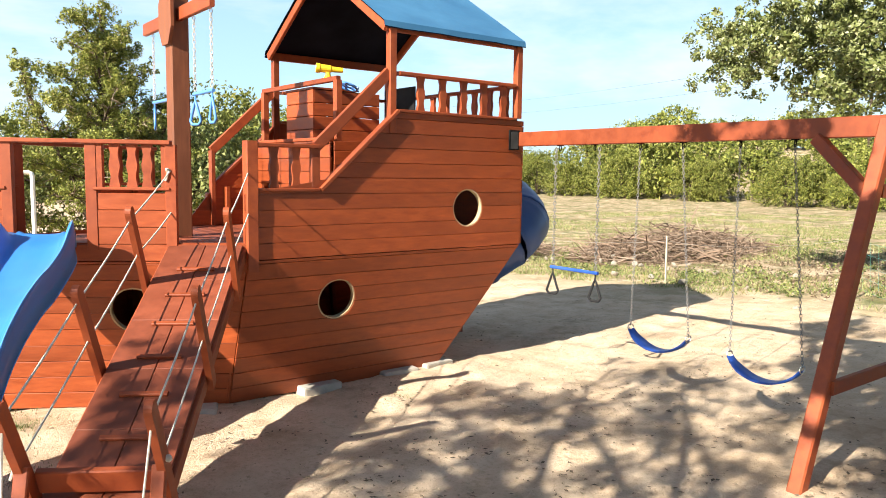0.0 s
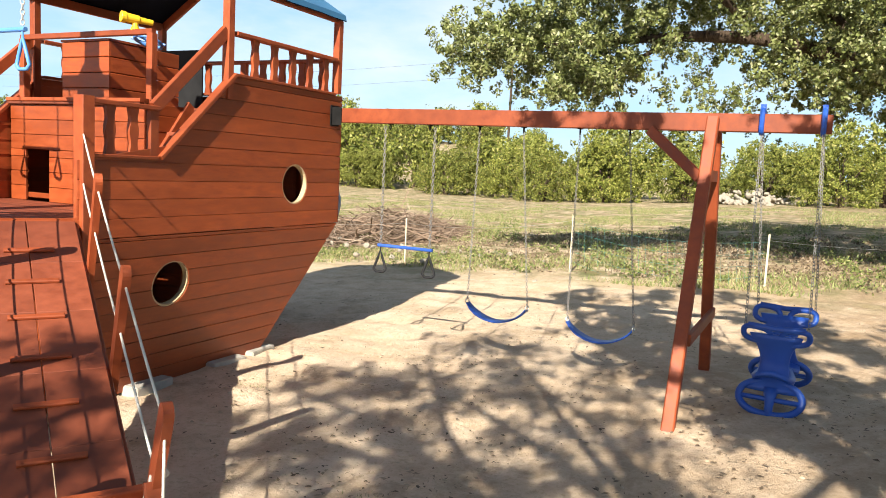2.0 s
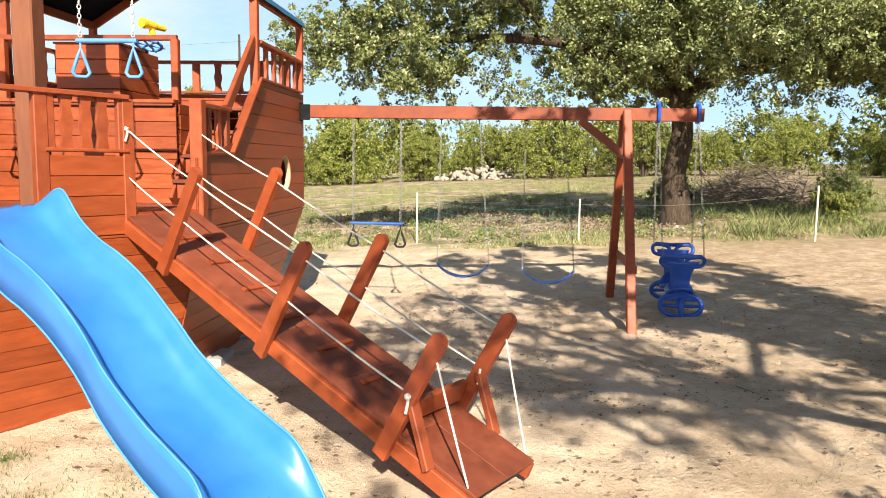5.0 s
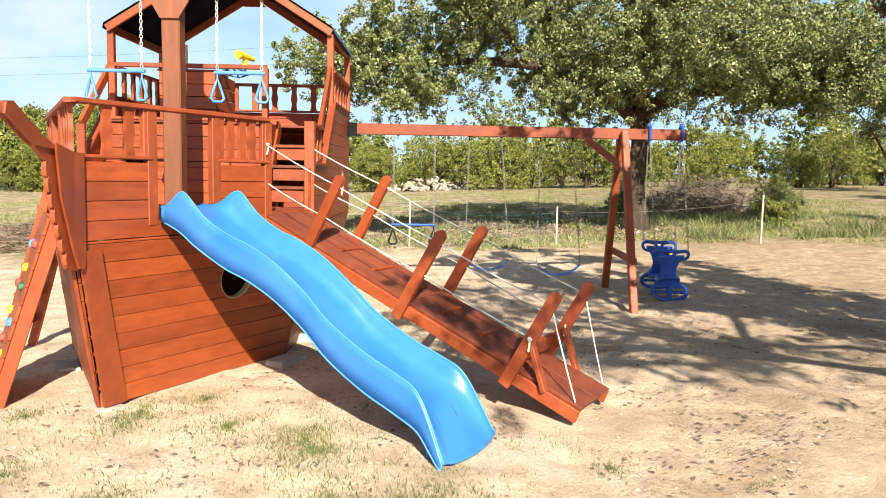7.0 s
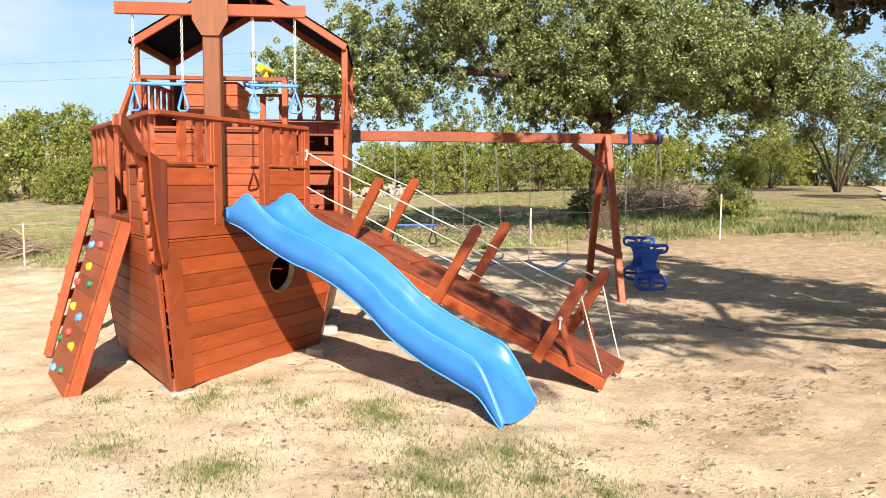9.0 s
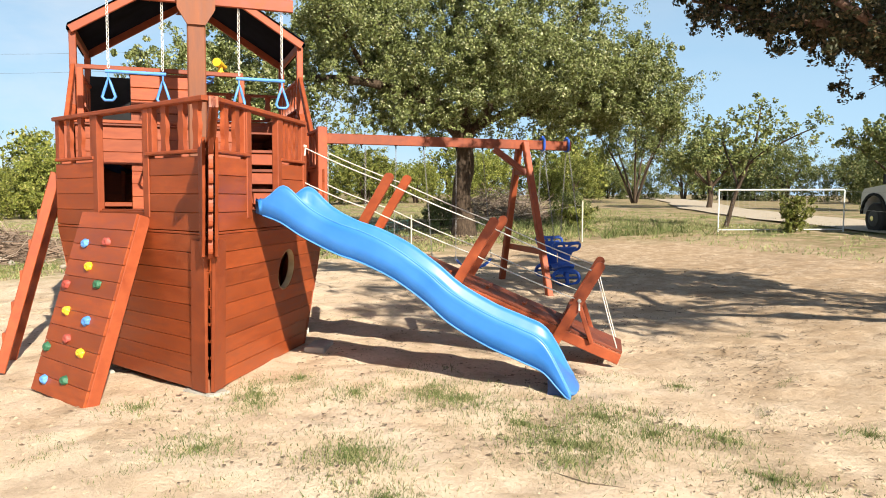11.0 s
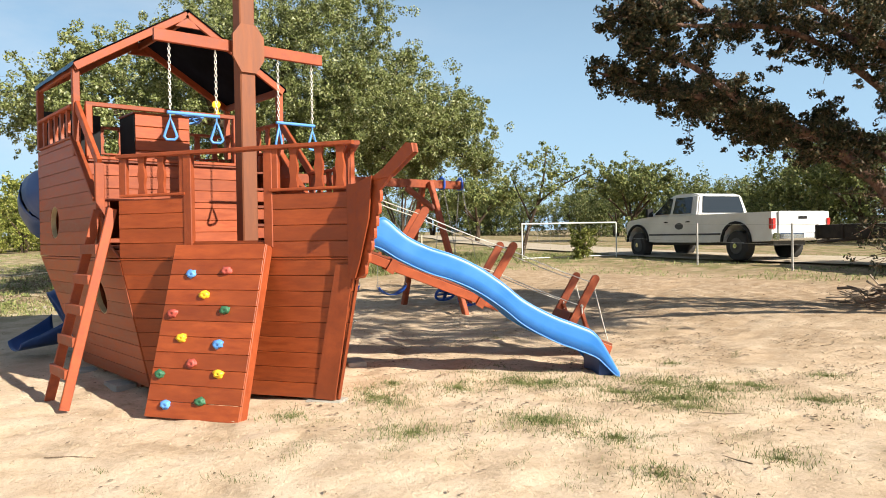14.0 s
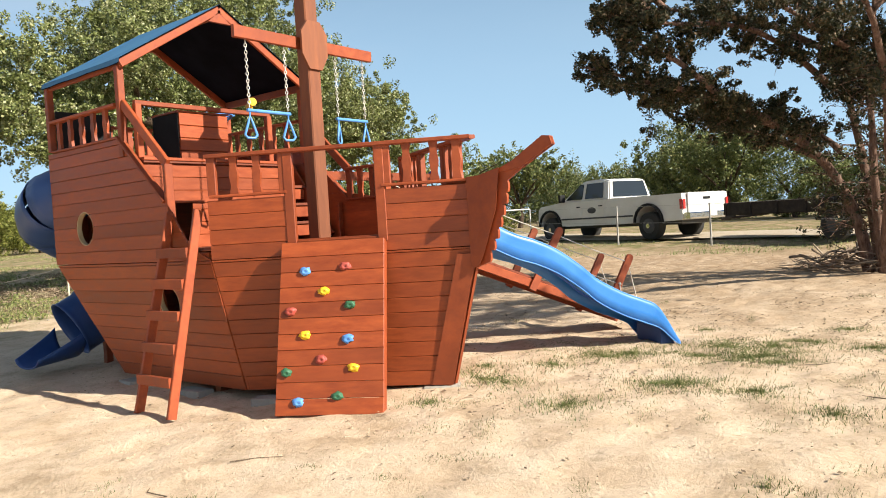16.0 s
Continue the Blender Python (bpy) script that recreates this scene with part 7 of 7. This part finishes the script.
def stones(name, label, x, y, rx, ry, h, count, size):
    t = thing(name, label, "stone heap", at=(x, y, ground_z(x, y)))
    base = bpy.data.meshes.new("stone")
    shapes = []
    for k in range(5):
        bm = bmesh.new()
        bmesh.ops.create_icosphere(bm, subdivisions=2, radius=1)
        for v in bm.verts:
            v.co *= 1 + 0.35 * noise.noise(v.co * 1.3 + V(k * 9, 0, 0))
            v.co.z *= 0.6
        me = bpy.data.meshes.new("stone")
        bm.to_mesh(me)
        bm.free()
        me.materials.append(LIME)
        shapes.append(me)
    for _ in range(count):
        a, r = rng.random() * 6.283, math.sqrt(rng.random())
        o = new("stone", shapes[rng.integers(0, 5)])
        o.parent = t
        s_ = size * (0.5 + rng.random())
        o.matrix_basis = Matrix.LocRotScale((rx * r * math.cos(a), ry * r * math.sin(a), h * (1 - r) * (0.4 + 0.6 * rng.random())), Euler((rng.random(), rng.random(), rng.random() * 6)), (s_, s_, s_))
    return t


stones("stone_heap", "heap of bleached limestone rubble in the meadow", -44.5, 2.0, 2.3, 3.2, 1.1, 150, 0.17)
stones("field_stones", "scattered pale field stones along the meadow edge", -7.2, 0.5, 2.2, 6.5, 0.02, 50, 0.05)
stones("field_stones", "scattered pale field stones beside the oak", -8.2, 8.6, 1.6, 2.5, 0.03, 22, 0.045)

# ---- grass, weeds and litter ----
def blades(name, label, spots, mat, hmin, hmax, width, parent=None):
    """Short bent grass blades at the spots (x, y)."""
    k = len(spots)
    x, y = np.array(spots).T
    z = np.array([ground_z(a, b) + relief(a, b) for a, b in spots])
    ang = rng.random(k) * 6.283
    h = hmin + (hmax - hmin) * rng.random(k) ** 1.5
    dx, dy = np.cos(ang), np.sin(ang)
    lx, ly = rng.normal(size=k) * 0.6 * h, rng.normal(size=k) * 0.6 * h
    w = width * (0.6 + 0.8 * rng.random(k))
    p = np.stack([np.stack([x - dx * w, y - dy * w, z - 0.01], 1), np.stack([x + dx * w, y + dy * w, z - 0.01], 1), np.stack([x + lx, y + ly, z + h], 1)], 1).reshape(-1, 3)
    me = bpy.data.meshes.new(name)
    me.vertices.add(3 * k)
    me.vertices.foreach_set("co", p.ravel())
    me.loops.add(3 * k)
    me.loops.foreach_set("vertex_index", np.arange(3 * k))
    me.polygons.add(k)
    me.polygons.foreach_set("loop_start", np.arange(k) * 3)
    me.update(calc_edges=True)
    me.materials.append(mat)
    return tagged(new(name, me), label, "grass", kind="stuff")


patches = [(6.15, -0.13, 0.26), (6.78, 0.71, 0.28), (8.07, 0.28, 0.2), (5.0, 0.33, 0.22), (5.6, 1.65, 0.26), (6.6, 2.5, 0.32), (7.1, 2.1, 0.26), (5.3, 0.3, 0.2), (5.03, -0.53, 0.16), (7.4, 0.74, 0.22),
           (7.26, 1.88, 0.2), (7.05, 2.62, 0.24), (7.94, 2.74, 0.22), (5.36, 1.07, 0.22), (6.61, 0.76, 0.2), (5.86, 1.77, 0.28), (6.95, 1.95, 0.3), (7.29, 2.95, 0.2), (4.79, 0.72, 0.16), (6.53, 1.94, 0.22),
           (7.5, 3.94, 0.16), (6.02, 3.59, 0.12), (5.02, -2.9, 0.1), (8.4, 1.1, 0.18), (8.0, -1.2, 0.1)]
spots = []
for px, py, r in patches:
    kk = int(1150 * r * r / 0.06)
    a = rng.random(kk) * 6.283
    q = np.abs(rng.normal(size=kk)) * r * 1.0
    spots += list(zip(px + q * np.cos(a) * (1.2), py + q * np.sin(a)))
blades("grass_patches", "thin patches of short green grass on the sand", spots, PATCH, 0.010, 0.045, 0.0038)
# thinner straw and runners between the patches
spots = []
for _ in range(85):
    px, py = 6.4 + rng.normal() * 1.7, 0.9 + rng.normal() * 2.0
    if px < 5.4 and abs(py) < 1.5:
        continue
    r, an = 0.05 + 0.16 * rng.random(), rng.random() * 3.14
    kk = int(900 * r)
    u, w = rng.normal(size=kk) * r, rng.normal(size=kk) * r * 0.35
    spots += list(zip(px + u * math.cos(an) - w * math.sin(an), py + u * math.sin(an) + w * math.cos(an)))
blades("straw_tufts", "sparse straw and thin grass runners on the sand", spots, PATCH, 0.006, 0.032, 0.003)
spots = []
while len(spots) < 130000:
    x, y = -5.0 - 34 * rng.random() ** 1.6, -24 + 44 * rng.random()
    if noise.noise((x * 0.35, y * 0.35, 5)) + 0.15 > 0.35 * rng.random() and x < -5.6 - 0.8 * noise.noise((y * 0.4, 0, 2)):
        spots.append((x, y))
blades("meadow_grass", "dry straw-coloured and green meadow grass", spots[:50000], DRY, 0.02, 0.14, 0.011)
blades("meadow_green", "short green meadow growth", spots[50000:], GRASS, 0.02, 0.12, 0.013)
# rough weeds and fallen brown leaves in the shade of the oak and along the fence
weeds, fallen = [], []
while len(weeds) < 330:
    x, y = -6.2 - 13 * rng.random() ** 1.3, -9 + 21 * rng.random()
    if noise.noise((x * 0.5, y * 0.5, 11)) > 0.25 * rng.random() - 0.05:
        r = 0.07 + 0.15 * rng.random()
        weeds.append(((x, y, ground_z(x, y) + 0.5 * r), (1.5 * r, 1.5 * r, 0.8 * r), 26 + int(150 * r)))
for _ in range(420):
    x, y = min(-6.8, -11.8 + 2.8 * rng.normal()), 3.5 + 4.2 * rng.normal()
    r = 0.18 + 0.3 * rng.random()
    fallen.append(((x, y, ground_z(x, y) + 0.03), (1.6 * r, 1.6 * r, 0.045), 34))
tagged(leaves("meadow_weeds", weeds, 0.032, SCRUB_LEAF, None, 0.45), "low dark weeds and seedlings in the meadow", "weeds", kind="stuff")
tagged(leaves("fallen_leaves", fallen, 0.035, LITTER, None, 0.5), "brown fallen leaves under the oak", "leaf litter", kind="stuff")
spots = []
while len(spots) < 9000:
    x, y = -18 + 36 * rng.random(), 11.5 + 9.5 * rng.random() ** 1.3
    if noise.noise((x * 0.4, y * 0.4, 8)) > -0.15 and abs((y - 20.3) + (x + 8) * 0.27) > 1.6:
        spots.append((x, y))
blades("verge_grass", "thin green verge grass by the track", spots, GRASS, 0.02, 0.11, 0.010)
spots = []
while len(spots) < 3600:
    x, y = -12.5 + 7.0 * rng.random(), 8.4 + 5.5 * rng.random()
    if noise.noise((x * 0.8, y * 0.8, 4)) > 0.14:
        spots.append((x, y))
blades("tall_weeds", "tall yellow-green weeds beside the oak", spots, PATCH, 0.08, 0.42, 0.011)

# fallen leaves, twigs and pebbles strewn on the sand
kk = 20000
x, y = 1.8 + rng.normal(size=kk) * 3.4, 5.2 + rng.normal(size=kk) * 3.2
x[:6000], y[:6000] = 6.2 + 1.6 * rng.normal(size=6000), 3.6 + 2.6 * rng.normal(size=6000)
bl_p = [(a, b) for a, b in zip(x, y) if a > -7 and noise.noise((a * 1.4, b * 1.4, 12)) > 0.30 - 0.5 * rng.random()]
vs, fs = [], []
for a, b in bl_p:
    z = ground_z(a, b) + 0.006 + relief(a, b)
    s_ = 0.006 + 0.022 * rng.random() ** 2
    an = rng.random() * 6.283
    c, s2 = math.cos(an) * s_, math.sin(an) * s_
    t1, t2 = rng.normal() * 0.006, rng.normal() * 0.006
    k0 = len(vs)
    vs += [(a - c, b - s2, z + 0.004), (a + s2 * 0.5, b - c * 0.5, z + abs(t1) + 0.004), (a + c, b + s2, z + 0.008), (a - s2 * 0.5, b + c * 0.5, z + abs(t2) + 0.004)]
    fs.append((k0, k0 + 1, k0 + 2, k0 + 3))
litter = raw("leaf_litter", vs, fs, LITTER)
tagged(litter, "small dry brown leaves and chips strewn on the sand", "litter", kind="stuff")
pole = thing("utility_pole", "distant wooden utility pole with sagging wires", "utility pole", at=(-57.5, -19.8, ground_z(-57.5, -19.8)))
bm = bmesh.new()
tube(bm, [(0, 0, -1), (0, 0, 13.0)], 0.12, 8, True, [0.14, 0.10])
part("pole", bm, BARK, pole)
for dz in (12.4, 10.9):
    bm = bmesh.new()
    pts = [V(0, -90 * f, dz) - V(0, 0, 6 * 0.25 * (1 - (2 * f - 1) ** 2)) for f in np.linspace(-0.4, 1.4, 19)]
    tube(bm, pts, 0.011, 4, False)
    part("wire", bm, GREY, pole)

# small clods and pebbles on the yard
def lumps(name, label, count, cx, cy, sx, sy, smin, smax, mat):
    base = [(1, 0, 0), (-1, 0, 0), (0, 1, 0), (0, -1, 0), (0, 0, 0.8), (0, 0, -0.5)]
    tris = [(0, 2, 4), (2, 1, 4), (1, 3, 4), (3, 0, 4), (2, 0, 5), (1, 2, 5), (3, 1, 5), (0, 3, 5)]
    vs, fs = [], []
    for _ in range(count):
        a, b = cx + rng.normal() * sx, cy + rng.normal() * sy
        if a < -6.5:
            continue
        s_ = smin + (smax - smin) * rng.random() ** 3
        z = ground_z(a, b) + relief(a, b)
        an = rng.random() * 6.283
        c, s2 = math.cos(an), math.sin(an)
        k0 = len(vs)
        for x, y, zz in base:
            j = s_ * (0.6 + 0.7 * rng.random())
            vs.append((a + (x * c - y * s2) * j, b + (x * s2 + y * c) * j, z + zz * j * 0.7))
        fs += [(k0 + p, k0 + q, k0 + r) for p, q, r in tris]
    o = raw(name, vs, fs, mat)
    return tagged(o, label, "pebbles", kind="stuff")


CLOD = stone("sandy_clod", (0.36, 0.27, 0.17), (0.56, 0.45, 0.32), 0.95)
lumps("sand_clods", "small crumbled sand clods and pebbles on the yard", 5000, 5.0, 0.5, 3.6, 4.2, 0.005, 0.022, CLOD)
lumps("sand_crumbs", "loose dug clods of sand beside the slide", 700, 8.4, 4.0, 0.7, 0.6, 0.008, 0.035, CLOD)
# white elbow pipe standing beyond the ladder side
elbow = thing("pipe_post", "white plastic pipe standing upright with a short elbow", "pipe", at=(3.45, -6.6, ground_z(3.45, -6.6)))
bm = bmesh.new()
tube(bm, [(0, 0, -0.2), (0, 0, 2.14), (0.01, -0.01, 2.18), (0.05, -0.02, 2.2), (0.2, -0.03, 2.2)], 0.035, 8)
part("pipe", bm, PVC, elbow)
# dry twigs lying on the sand
DEADWOOD = bark("weathered_twig", (0.12, 0.085, 0.06), (0.30, 0.23, 0.16))
for k in range(15):
    a, b = 5.5 + rng.normal() * 2.6, 0.8 + rng.normal() * 3.2
    if -0.3 < a < 5.3 and -1.6 < b < 1.6:
        continue
    t = thing("twig", "thin dry twig lying on the sand", "twig", "fallen twigs", at=(a, b, ground_z(a, b) + relief(a, b) + 0.006))
    bm = bmesh.new()
    L, an = 0.12 + 0.3 * rng.random(), rng.random() * 6.283
    d = V(math.cos(an), math.sin(an), 0)
    e = V(-d.y, d.x, 0)
    tube(bm, [d * -L / 2, e * 0.04 * rng.normal(), d * L / 2 + e * 0.05 * rng.normal()], 0.005, 5, True, [0.005, 0.004, 0.0015])
    part("stick", bm, DEADWOOD, t)
